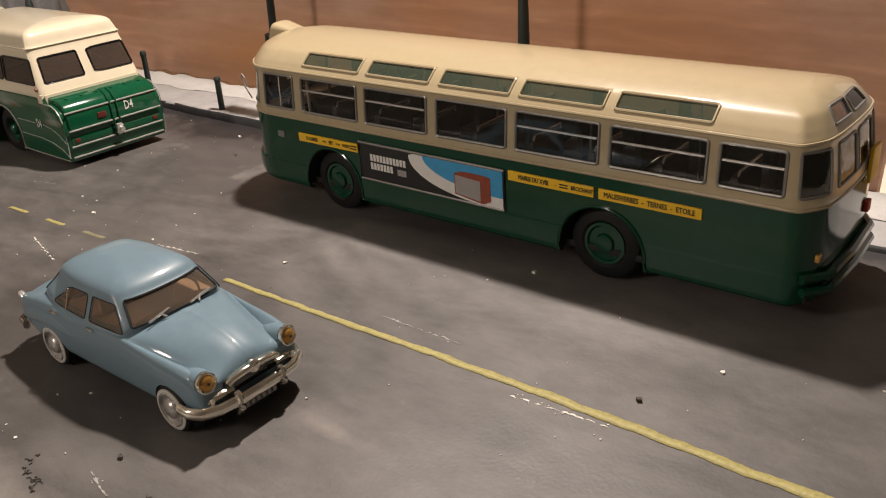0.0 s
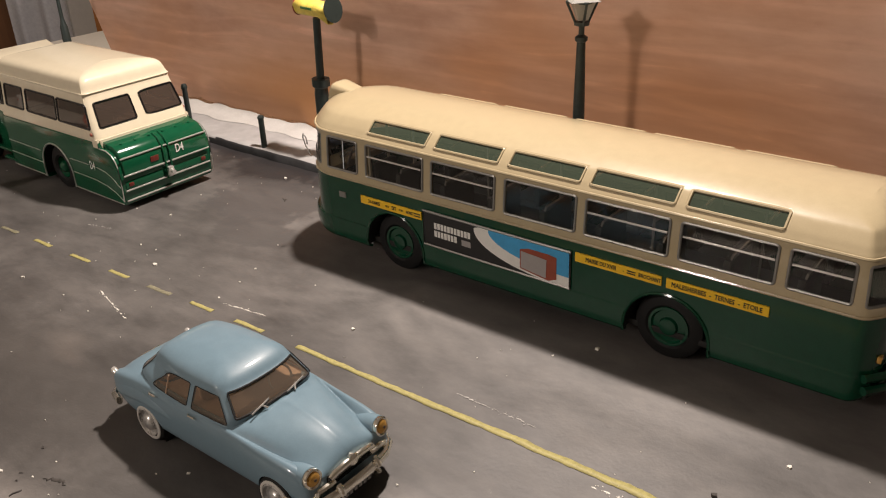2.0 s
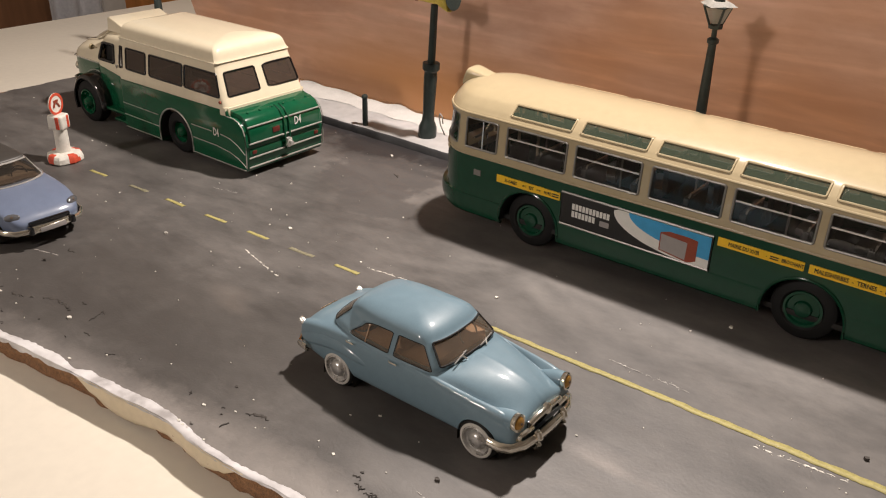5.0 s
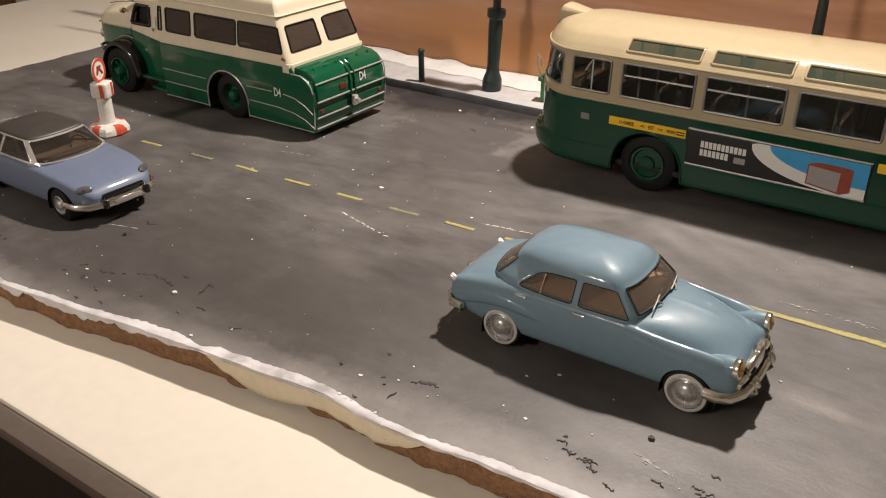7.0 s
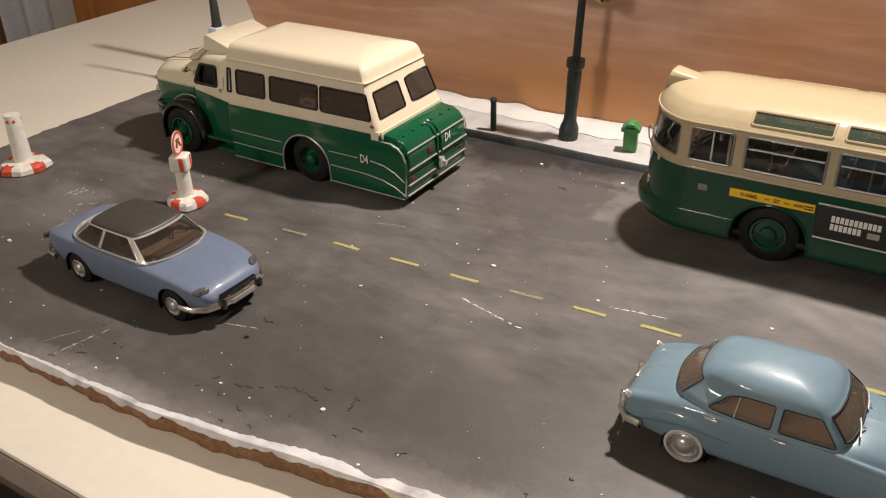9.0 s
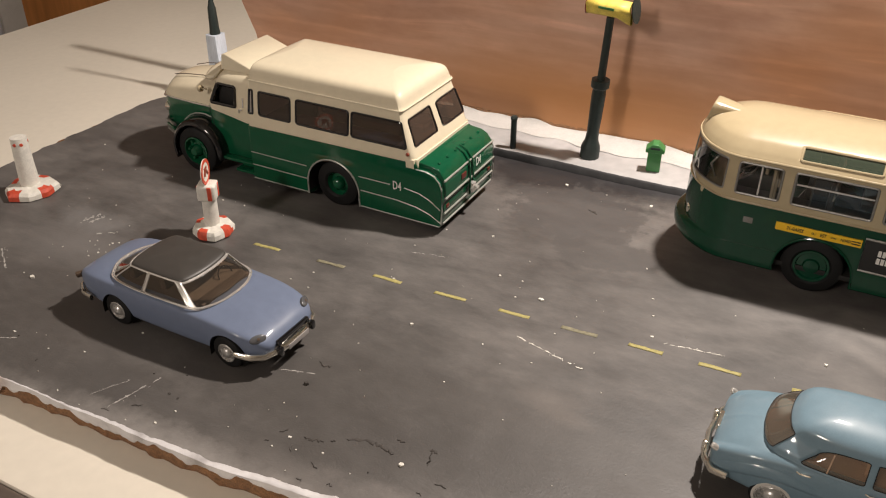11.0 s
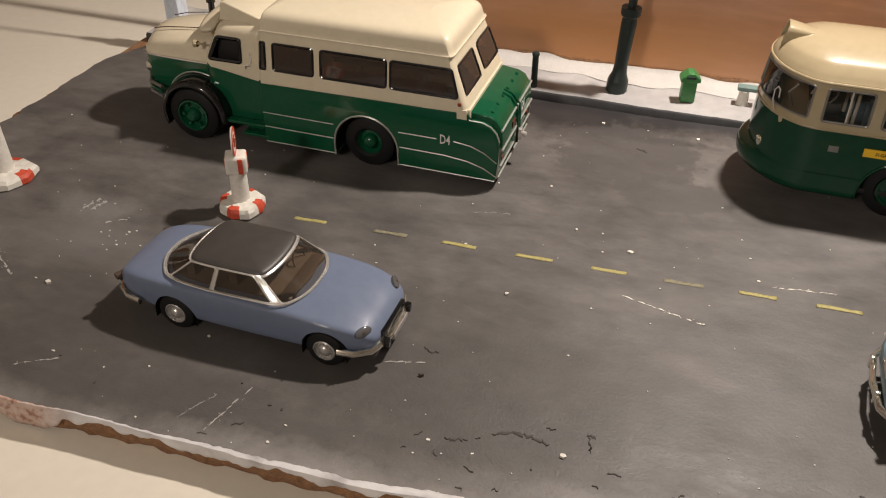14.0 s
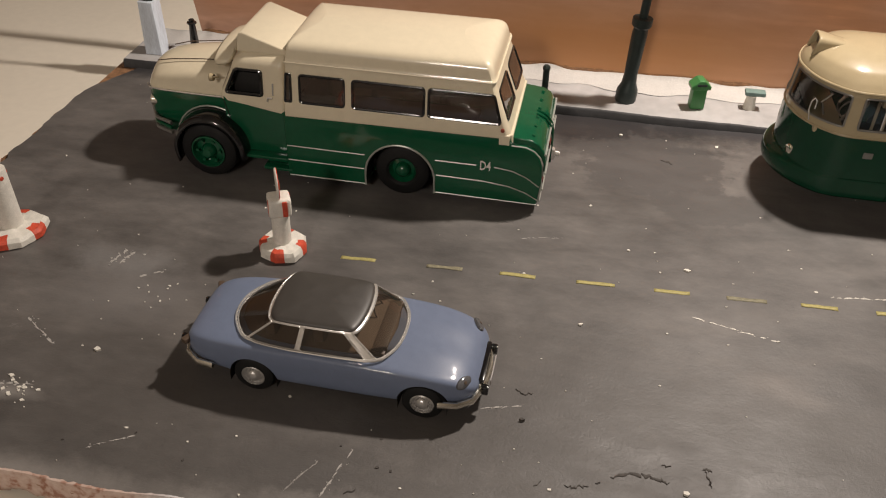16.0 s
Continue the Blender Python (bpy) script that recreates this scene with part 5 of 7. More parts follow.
def build_sedan(place, turn):
    e = thing("sedan_car", place, "grey-blue rounded vintage model saloon with whitewall tyres", "car", turn=turn)
    side = ((0.40, 0.20), (0.66, 0.21), (0.715, 0.32), (0.735, 0.60))
    S = [(-2.10, ((0.25, 0.40), (0.45, 0.41), (0.50, 0.46), (0.53, 0.54), (0.52, 0.60), (0.48, 0.63), (0.38, 0.62), (0.26, 0.63), (0, 0.64))),
         (-2.05, ((0.30, 0.33), (0.56, 0.34), (0.63, 0.42), (0.655, 0.56), (0.64, 0.68), (0.58, 0.735), (0.47, 0.69), (0.34, 0.71), (0, 0.73))),
         (-1.88, ((0.36, 0.27), (0.61, 0.28), (0.68, 0.38), (0.705, 0.58), (0.695, 0.74), (0.63, 0.80), (0.53, 0.79), (0.41, 0.825), (0, 0.85))),
         (-1.62, ((0.40, 0.24), (0.65, 0.25), (0.71, 0.35), (0.73, 0.60), (0.72, 0.785), (0.67, 0.85), (0.58, 0.875), (0.44, 0.91), (0, 0.94))),
         (-1.30, side + ((0.73, 0.81), (0.695, 0.88), (0.62, 0.93), (0.46, 0.975), (0, 0.99))),
         (-0.95, side + ((0.735, 0.82), (0.71, 0.885), (0.66, 0.92), (0.50, 0.93), (0, 0.93))),
         (-0.50, side + ((0.735, 0.82), (0.72, 0.885), (0.68, 0.91), (0.50, 0.915), (0, 0.92))),
         (0.05, side + ((0.735, 0.82), (0.72, 0.885), (0.68, 0.91), (0.50, 0.915), (0, 0.92))),
         (0.40, side + ((0.735, 0.82), (0.72, 0.885), (0.685, 0.905), (0.56, 0.915), (0, 0.925))),
         (0.57, side + ((0.735, 0.81), (0.705, 0.880), (0.665, 0.890), (0.58, 0.965), (0, 1.020))),
         (0.90, side + ((0.733, 0.79), (0.670, 0.868), (0.610, 0.805), (0.535, 0.915), (0, 1.005))),
         (1.22, ((0.40, 0.21), (0.66, 0.22), (0.715, 0.32), (0.735, 0.58), (0.728, 0.77), (0.640, 0.862), (0.550, 0.745), (0.455, 0.855), (0, 0.962))),
         (1.48, ((0.40, 0.24), (0.65, 0.25), (0.71, 0.35), (0.725, 0.56), (0.715, 0.745), (0.620, 0.838), (0.500, 0.715), (0.375, 0.785), (0, 0.885))),
         (1.64, ((0.38, 0.27), (0.62, 0.28), (0.68, 0.37), (0.70, 0.54), (0.69, 0.70), (0.605, 0.79), (0.46, 0.70), (0.31, 0.735), (0, 0.80))),
         (1.705, ((0.36, 0.31), (0.58, 0.32), (0.635, 0.39), (0.655, 0.52), (0.645, 0.63), (0.57, 0.69), (0.42, 0.665), (0.28, 0.685), (0, 0.72))),
         (1.72, ((0.33, 0.35), (0.50, 0.36), (0.56, 0.41), (0.58, 0.50), (0.565, 0.57), (0.50, 0.61), (0.39, 0.62), (0.26, 0.63), (0, 0.65)))]
    cuts = []
    for x, z, r in ((-1.24, 0.20, 0.285), (1.20, 0.26, 0.315)):
        cuts += [arch_cutter(x, z, r, -1.2, -0.45, 0.4), arch_cutter(x, z, r, 0.45, 1.2, 0.4)]
    smooth_body("body", S, BLUE, e, "glossy grey-blue body shell", cuts, True)
    for x, r in ((-1.24, 0.29), (1.20, 0.32)):
        for s in (-1, 1):
            bm = arch_liner(x, 0.25 if x > 0 else 0.20, r, s * 0.70, s * 0.44, 0.12)
            part("wheel_arch", bm, DARK, e)
    # rear fender bulge
    for s in (-1, 1):
        bm = bmesh.new()
        sec = []
        for x, zb, zt, o in ((-2.05, 0.46, 0.56, 0.60), (-1.93, 0.42, 0.64, 0.685), (-1.5, 0.58, 0.74, 0.735), (-1.15, 0.62, 0.75, 0.750), (-0.85, 0.58, 0.68, 0.738), (-0.62, 0.54, 0.62, 0.70)):
            zm = (zb + zt) / 2
            sec.append([(x, s * (o - 0.06), zb - 0.04), (x, s * o, zb), (x, s * (o + 0.012), zm), (x, s * o, zt), (x, s * (o - 0.08), zt + 0.06)])
        sheet(bm, sec)
        part("rear_fender", bm, BLUE, e, sub=2, thick=0.03, solid_offset=0)
    cols = [((0.60, 0.0), (0.33, 0.0)), ((0.585, 0.30), (0.315, 0.26)), ((0.54, 0.51), (0.275, 0.42)), ((0.495, 0.585), (0.24, 0.475)),
            ((0.425, 0.67), (0.16, 0.545)), ((0.32, 0.685), (0.06, 0.555)), ((-0.10, 0.70), (-0.10, 0.56)), ((-0.21, 0.70), (-0.20, 0.56)),
            ((-0.30, 0.70), (-0.29, 0.56)), ((-0.40, 0.70), (-0.39, 0.56)), ((-0.80, 0.685), (-0.68, 0.545)), ((-1.03, 0.66), (-0.80, 0.53)),
            ((-1.27, 0.615), (-1.04, 0.48)), ((-1.38, 0.565), (-1.11, 0.435)), ((-1.48, 0.46), (-1.165, 0.36)), ((-1.53, 0.22), (-1.20, 0.18)), ((-1.55, 0.0), (-1.21, 0.0))]
    levels = ((-0.14, 0.84), (-0.04, 0.895), (0.0, 0.922), (0.12, 0.97), (0.70, 1.15), (0.81, 1.19), (0.94, 1.262))
    crown = ((0.955, 1.318), (0.83, 1.370), (0.6, 1.420), (0.3, 1.447), (0.0, 1.452))
    rise = ((0, 0.10), (2, 0.085), (3, 0.07), (4, 0.01), (9, 0.01), (11, 0.015), (12, 0.04), (14, 0.05), (16, 0.06))
    fall = ((0, 0.055), (3, 0.05), (4, 0.015), (9, 0.015), (10, -0.005), (11, -0.08), (13, 0.01), (16, 0.02))
    greenhouse(e, cols, levels, crown, ((0, 3), (4, 7), (8, 11), (13, 16)), (BLUE, BLUE, DARK), lift=((), (), rise, rise, fall, fall, ()))
    for s in (-1, 1):
        bm = bmesh.new()
        rod(bm, (-0.72, s * 0.688, 0.94), (-0.69, s * 0.615, 1.18), 0.010, n=6)
        part("quarterlight_bar", bm, TAN, e)
    cabin_tub(e, TAN, [b for b, a in cols], 0.93, -0.4)
    car_seats(e, TAN, (0.0, -0.75), 0.70)
    bm = bmesh.new()
    box(bm, (0.40, 0, 0.91), (0.14, 0.96, 0.12), 0.04)
    part("dashboard", bm, TAN, e)
    bm = bmesh.new()
    lathe(bm, [(0.17, -0.015), (0.19, 0), (0.17, 0.015), (0.155, 0), (0.17, -0.015)], pose(0.28, 0.3, 1.0, 0, 65, 0), 20)
    part("steering_wheel", bm, WHITEWALL, e)
    for x, r in ((-1.24, 0.285), (1.20, 0.285)):
        for s in (-1, 1):
            wheel_on(e, x, s * (0.735 if x > 0 else 0.715), r, r, 0.19, RUBBER, STEEL, RIM_CAR, white=True, flip=s > 0)
    # hood ridge, chrome
    for s in (-1, 1):
        bm = bmesh.new()
        m = pose(1.685, s * 0.565, 0.705, 0, 82, s * 4)
        lathe(bm, [(0.112, -0.04), (0.120, -0.02), (0.122, 0.01), (0.119, 0.03), (0.105, 0.038), (0.088, 0.030)], m, 24)
        h = part("headlamp_ring", bm, CHROME, e)
        bm = bmesh.new()
        lathe(bm, [(0.090, 0.024), (0.078, 0.042), (0.045, 0.056), (0.0, 0.062)], m, 24)
        part("headlamp_lens", bm, GOLD, e, "amber glass lens")
        bm = bmesh.new()
        lathe(bm, [(0.09, -0.34), (0.122, -0.20), (0.130, -0.10), (0.124, -0.025), (0.10, -0.02)], m, 24)
        part("headlamp_pod", bm, BLUE, e)
        bm = bmesh.new()
        lathe(bm, [(0.020, 0.05), (0.018, 0.066), (0.0, 0.070)], m, 12)
        part("lens_pip", bm, BROWN_IN, e)
        # wipers
        bm = bmesh.new()
        tube(bm, [(0.645, s * 0.22, 1.015), (0.61, s * 0.25, 1.040), (0.585, s * 0.28, 1.058)], 0.012, 6)
        tube(bm, [(0.615, s * 0.28 - 0.16, 1.030), (0.595, s * 0.28, 1.050), (0.565, s * 0.28 + 0.15, 1.060)], 0.014, 6, flat=0.7)
        part("wiper", bm, SILVER, e, "silver wiper")
        # door handles
        for x in (-0.17, -0.95):
            bm = bmesh.new()
            tube(bm, [(x - 0.09, s * 0.722, 0.845), (x - 0.05, s * 0.756, 0.855), (x + 0.07, s * 0.753, 0.855)], 0.014, 6)
            part("door_handle", bm, CHROME, e, "chrome handle")
        bm = bmesh.new()
        lathe(bm, [(0.04, -0.05), (0.045, 0.02), (0.035, 0.05), (0.0, 0.056)], pose(-2.03, s * 0.60, 0.715, 0, -62, 0), 14)
        part("tail_lamp", bm, SILVER, e)
    # front grille
    bm = bmesh.new()
    box(bm, (1.70, 0, 0.535), (0.08, 0.78, 0.17), 0.03)
    part("grille_mouth", bm, BLACK, e, "dark open grille mouth")
    bm = bmesh.new()
    tube(bm, [(1.73, -0.34, 0.575), (1.745, -0.28, 0.615), (1.755, -0.12, 0.635), (1.755, 0.12, 0.635), (1.745, 0.28, 0.615), (1.73, 0.34, 0.575)], 0.045, 10)
    gb = part("grille_bar", bm, CHROME, e, "curved chrome grille bar")
    bm = bmesh.new()
    lathe(bm, [(0.075, -0.03), (0.078, 0.02), (0.055, 0.045), (0.0, 0.055)], pose(1.76, 0, 0.635, 0, 84, 0), 18)
    part("emblem", bm, CHROME, gb)
    for s in (-1, 1):
        bm = bmesh.new()
        tube(bm, [(1.735, s * 0.30, 0.50), (1.74, s * 0.42, 0.515), (1.72, s * 0.52, 0.50), (1.675, s * 0.585, 0.47)], 0.042, 8)
        box(bm, (1.715, s * 0.555, 0.475), (0.07, 0.07, 0.11), 0.03)
        part("grille_corner", bm, CHROME, e)
    bm = bmesh.new()
    tube(bm, [(1.40, -0.755, 0.385), (1.55, -0.755, 0.38), (1.68, -0.69, 0.375), (1.77, -0.52, 0.37), (1.81, -0.26, 0.37), (1.815, 0, 0.37), (1.81, 0.26, 0.37), (1.77, 0.52, 0.37), (1.68, 0.69, 0.375), (1.55, 0.755, 0.38), (1.40, 0.755, 0.385)], 0.072, 12, flat=0.7)
    fb = part("front_bumper", bm, CHROME, e, "chrome wrap-round bumper")
    for s in (-1, 1):
        bm = bmesh.new()
        tube(bm, [(1.80, s * 0.30, 0.235), (1.855, s * 0.30, 0.30), (1.865, s * 0.30, 0.38), (1.845, s * 0.30, 0.45), (1.80, s * 0.30, 0.475)], 0.040, 8)
        part("overrider", bm, CHROME, fb)
    bm = bmesh.new()
    box(bm, (1.79, 0, 0.26), (0.02, 0.46, 0.10), 0.008)
    part("number_plate", bm, BLACK, fb)
    bm = bmesh.new()
    for k in range(6):
        box(bm, (1.804, -0.19 + 0.075 * k, 0.26), (0.006, 0.04, 0.055))
    part("plate_bars", bm, PALE_GREY, fb)
    bm = bmesh.new()
    tube(bm, [(-1.80, -0.75, 0.42), (-2.0, -0.70, 0.40), (-2.14, -0.5, 0.39), (-2.19, 0, 0.39), (-2.14, 0.5, 0.39), (-2.0, 0.70, 0.40), (-1.80, 0.75, 0.42)], 0.062, 10, flat=0.7)
    rb = part("rear_bumper", bm, CHROME, e)
    for s in (-1, 1):
        bm = bmesh.new()
        box(bm, (-2.18, s * 0.34, 0.43), (0.08, 0.07, 0.2), 0.03)
        part("overrider", bm, CHROME, rb)
    bm = bmesh.new()
    box(bm, (-2.085, 0, 0.655), (0.06, 0.34, 0.09), 0.035)
    part("plate_lamp", bm, CHROME, e)
    bm = bmesh.new()
    box(bm, (0, 0, 0.22), (3.2, 0.9, 0.08), 0.02)
    part("underside", bm, DARK, e)
    return e


def build_coupe(place, turn):
    e = thing("coupe_car", place, "lilac-blue low model coupe with a dark grey roof", "car", turn=turn)
    fr = (0.55, 0.90, 0.98, 1.0, 1.0, 0.93, 0.70, 0.40, 0.0)
    S = [(-2.10, 0.444, (0.40, 0.41, 0.44, 0.50, 0.56, 0.60, 0.61, 0.62, 0.62)),
         (-2.06, 0.579, (0.34, 0.35, 0.40, 0.52, 0.62, 0.68, 0.69, 0.70, 0.70)),
         (-1.85, 0.704, (0.26, 0.27, 0.36, 0.55, 0.70, 0.755, 0.77, 0.78, 0.785)),
         (-1.45, 0.762, (0.21, 0.22, 0.33, 0.56, 0.74, 0.795, 0.815, 0.83, 0.835)),
         (-0.9, 0.782, (0.18, 0.19, 0.30, 0.56, 0.75, 0.805, 0.825, 0.84, 0.845)),
         (-0.3, 0.782, (0.17, 0.18, 0.30, 0.56, 0.755, 0.81, 0.825, 0.84, 0.84)),
         (0.4, 0.782, (0.17, 0.18, 0.30, 0.56, 0.75, 0.805, 0.82, 0.835, 0.84)),
         (0.9, 0.777, (0.18, 0.19, 0.30, 0.55, 0.735, 0.785, 0.80, 0.838, 0.82)),
         (1.35, 0.762, (0.20, 0.21, 0.31, 0.54, 0.70, 0.745, 0.753, 0.80, 0.765)),
         (1.66, 0.719, (0.24, 0.25, 0.33, 0.50, 0.63, 0.68, 0.688, 0.722, 0.70)),
         (1.86, 0.637, (0.29, 0.30, 0.36, 0.46, 0.55, 0.60, 0.615, 0.63, 0.625)),
         (1.95, 0.531, (0.35, 0.36, 0.38, 0.43, 0.48, 0.51, 0.52, 0.53, 0.53)),
         (1.98, 0.405, (0.38, 0.38, 0.40, 0.42, 0.44, 0.46, 0.465, 0.47, 0.47))]
    cuts = []
    for x, z, r in ((-1.07, 0.26, 0.335), (1.27, 0.26, 0.345)):
        cuts += [arch_cutter(x, z, r, -1.2, -0.50, 0.4), arch_cutter(x, z, r, 0.50, 1.2, 0.4)]
    smooth_body("body", [(x, tuple((f * w, z) for f, z in zip(fr, zs))) for x, w, zs in S], LILAC, e, "lilac-blue body shell", cuts)
    for x in (-1.07, 1.27):
        for s in (-1, 1):
            part("wheel_arch", arch_liner(x, 0.26, 0.33, s * 0.77, s * 0.49, 0.12), DARK, e)
    cols = [((0.86, 0.0), (0.34, 0.0)), ((0.83, 0.32), (0.32, 0.29)), ((0.70, 0.57), (0.27, 0.49)), ((0.61, 0.64), (0.22, 0.52)),
            ((0.47, 0.68), (0.10, 0.53)), ((0.32, 0.69), (0.03, 0.535)), ((-0.34, 0.70), (-0.33, 0.54)), ((-0.43, 0.70), (-0.40, 0.54)),
            ((-0.49, 0.70), (-0.45, 0.54)), ((-0.58, 0.70), (-0.52, 0.54)), ((-0.98, 0.67), (-0.72, 0.535)), ((-1.18, 0.612), (-0.82, 0.522)),
            ((-1.195, 0.604), (-0.835, 0.515)), ((-1.29, 0.55), (-0.90, 0.46)), ((-1.48, 0.28), (-0.95, 0.25)), ((-1.53, 0.0), (-0.96, 0.0))]
    levels = ((-0.10, 0.77), (-0.01, 0.815), (0.04, 0.835), (0.14, 0.868), (0.84, 1.085), (0.93, 1.12), (1.0, 1.138))
    crown = ((1.0, 1.138), (0.985, 1.162), (0.92, 1.19), (0.6, 1.222), (0.3, 1.235), (0.0, 1.238))
    cols = [((bx + 0.03, by), (tx + 0.05, ty)) for (bx, by), (tx, ty) in cols]
    greenhouse(e, cols, levels, crown[1:], ((0, 3), (4, 7), (8, 11), (12, 15)), (SILVER, ROOF_GREY, SILVER), thick=0.02, bead=0.010, glass_mat=CLEAR_SMOKE)
    # chrome line round the cabin's foot
    bm = bmesh.new()
    full = [c[0] for c in cols] + [(x, -y) for (x, y), _ in cols[-2:0:-1]]
    ring = [Vector((x * 1.005, y * 1.03, 0.835)) for x, y in full]
    for _ in range(2):
        ring = [v for i in range(len(ring)) for v in (ring[i] * 0.75 + ring[(i + 1) % len(ring)] * 0.25, ring[i] * 0.25 + ring[(i + 1) % len(ring)] * 0.75)]
    tube(bm, ring, 0.015, 6, closed=True)
    part("belt_trim", bm, SILVER, e, "silver belt line")
    cabin_tub(e, SMOKE_IN, [b for b, a in cols], 0.85, -0.35)
    car_seats(e, BROWN_IN, (0.05, -0.62), 0.55)
    bm = bmesh.new()
    box(bm, (0.62, 0, 0.82), (0.2, 1.1, 0.10), 0.03)
    part("dashboard", bm, BROWN_IN, e)
    bm = bmesh.new()
    lathe(bm, [(0.15, -0.012), (0.165, 0), (0.15, 0.012), (0.138, 0), (0.15, -0.012)], pose(0.42, 0.3, 0.86, 0, 65, 0), 20)
    part("steering_wheel", bm, BLACK, e)
    for x in (-1.07, 1.27):
        for s in (-1, 1):
            wheel_on(e, x, s * 0.755, 0.285, 0.285, 0.18, RUBBER, STEEL, RIM_CAR, flip=s > 0, hole=0.50)
    # bumpers
    bm = bmesh.new()
    tube(bm, [(1.48, -0.80, 0.36), (1.72, -0.76, 0.35), (1.91, -0.62, 0.345), (2.02, -0.3, 0.345), (2.05, 0, 0.345), (2.02, 0.3, 0.345), (1.91, 0.62, 0.345), (1.72, 0.76, 0.35), (1.48, 0.80, 0.36)], 0.055, 10, flat=0.7)
    fb = part("front_bumper", bm, CHROME, e, "chrome bumper")
    for s in (-1, 1):
        bm = bmesh.new()
        box(bm, (2.05, s * 0.40, 0.37), (0.10, 0.09, 0.15), 0.035)
        part("overrider", bm, BLACK, fb, "black rubber overrider")
    bm = bmesh.new()
    box(bm, (1.98, 0, 0.47), (0.08, 0.78, 0.10), 0.03)
    part("grille", bm, BLACK, e, "black grille slot")
    bm = bmesh.new()
    tube(bm, [(1.98, -0.42, 0.42), (2.035, -0.2, 0.42), (2.045, 0, 0.42), (2.035, 0.2, 0.42), (1.98, 0.42, 0.42)], 0.022, 6)
    part("grille_trim", bm, CHROME, e)
    bm = bmesh.new()
    box(bm, (2.095, 0, 0.36), (0.014, 0.5, 0.09), 0.006)
    part("number_plate", bm, PALE_GREY, fb)
    for s in (-1, 1):
        m = pose(1.795, s * 0.585, 0.625, 0, 52, s * 28)
        bm = bmesh.new()
        lathe(bm, [(0.10, -0.03), (0.098, 0.002), (0.075, 0.018), (0.0, 0.026)], m @ Matrix.Diagonal((0.70, 1.35, 1, 1)), 24)
        part("headlamp", bm, glass_lamp, e, "oval faired headlamp glass")
        bm = bmesh.new()
        lathe(bm, [(0.025, 0.02), (0.025, 0.03), (0, 0.034)], m, 12)
        part("lamp_bulb", bm, BROWN_IN, e)
        bm = bmesh.new()
        box(bm, (-2.02, s * 0.52, 0.60), (0.10, 0.30, 0.09), 0.03, turn=Euler((0, 0, s * 0.45)).to_matrix())
        part("tail_lamp", bm, BROWN_IN, e)
    bm = bmesh.new()
    tube(bm, [(-1.62, -0.79, 0.38), (-1.85, -0.75, 0.37), (-2.06, -0.6, 0.37), (-2.17, -0.3, 0.37), (-2.19, 0, 0.37), (-2.17, 0.3, 0.37), (-2.06, 0.6, 0.37), (-1.85, 0.75, 0.37), (-1.62, 0.79, 0.38)], 0.055, 10, flat=0.7)
    rb = part("rear_bumper", bm, CHROME, e)
    for s in (-1, 1):
        bm = bmesh.new()
        box(bm, (-2.19, s * 0.40, 0.41), (0.10, 0.09, 0.17), 0.035)
        part("overrider", bm, BLACK, rb, "black rubber overrider")
    bm = bmesh.new()
    box(bm, (0, 0, 0.2), (3.3, 1.0, 0.08), 0.02)
    part("underside", bm, DARK, e)
    return e


glass_lamp = surface("lamp_glass", (0.12, 0.12, 0.125), 0.10, 0.2, vary=0.2)
build_sedan((0.90, -4.55, 0.0), (0, 0, 0.6))
build_coupe((-9.57, -5.46, 0.0), (0, 0, -0.8))


# ---- the breakdown truck ----
def prism(bm, pts, y0, y1, bevel=0.0):
    a = [bm.verts.new((x, y0, z)) for x, z in pts]
    b = [bm.verts.new((x, y1, z)) for x, z in pts]
    fa, fb = bm.faces.new(a), bm.faces.new(b[::-1])
    for i in range(len(pts)):
        k = (i + 1) % len(pts)
        bm.faces.new((a[i], b[i], b[k], a[k]))
    if bevel:
        es = list(fa.edges) + list(fb.edges)
        bmesh.ops.bevel(bm, geom=es, offset=bevel, segments=3, profile=0.5, affect="EDGES")
    return bm


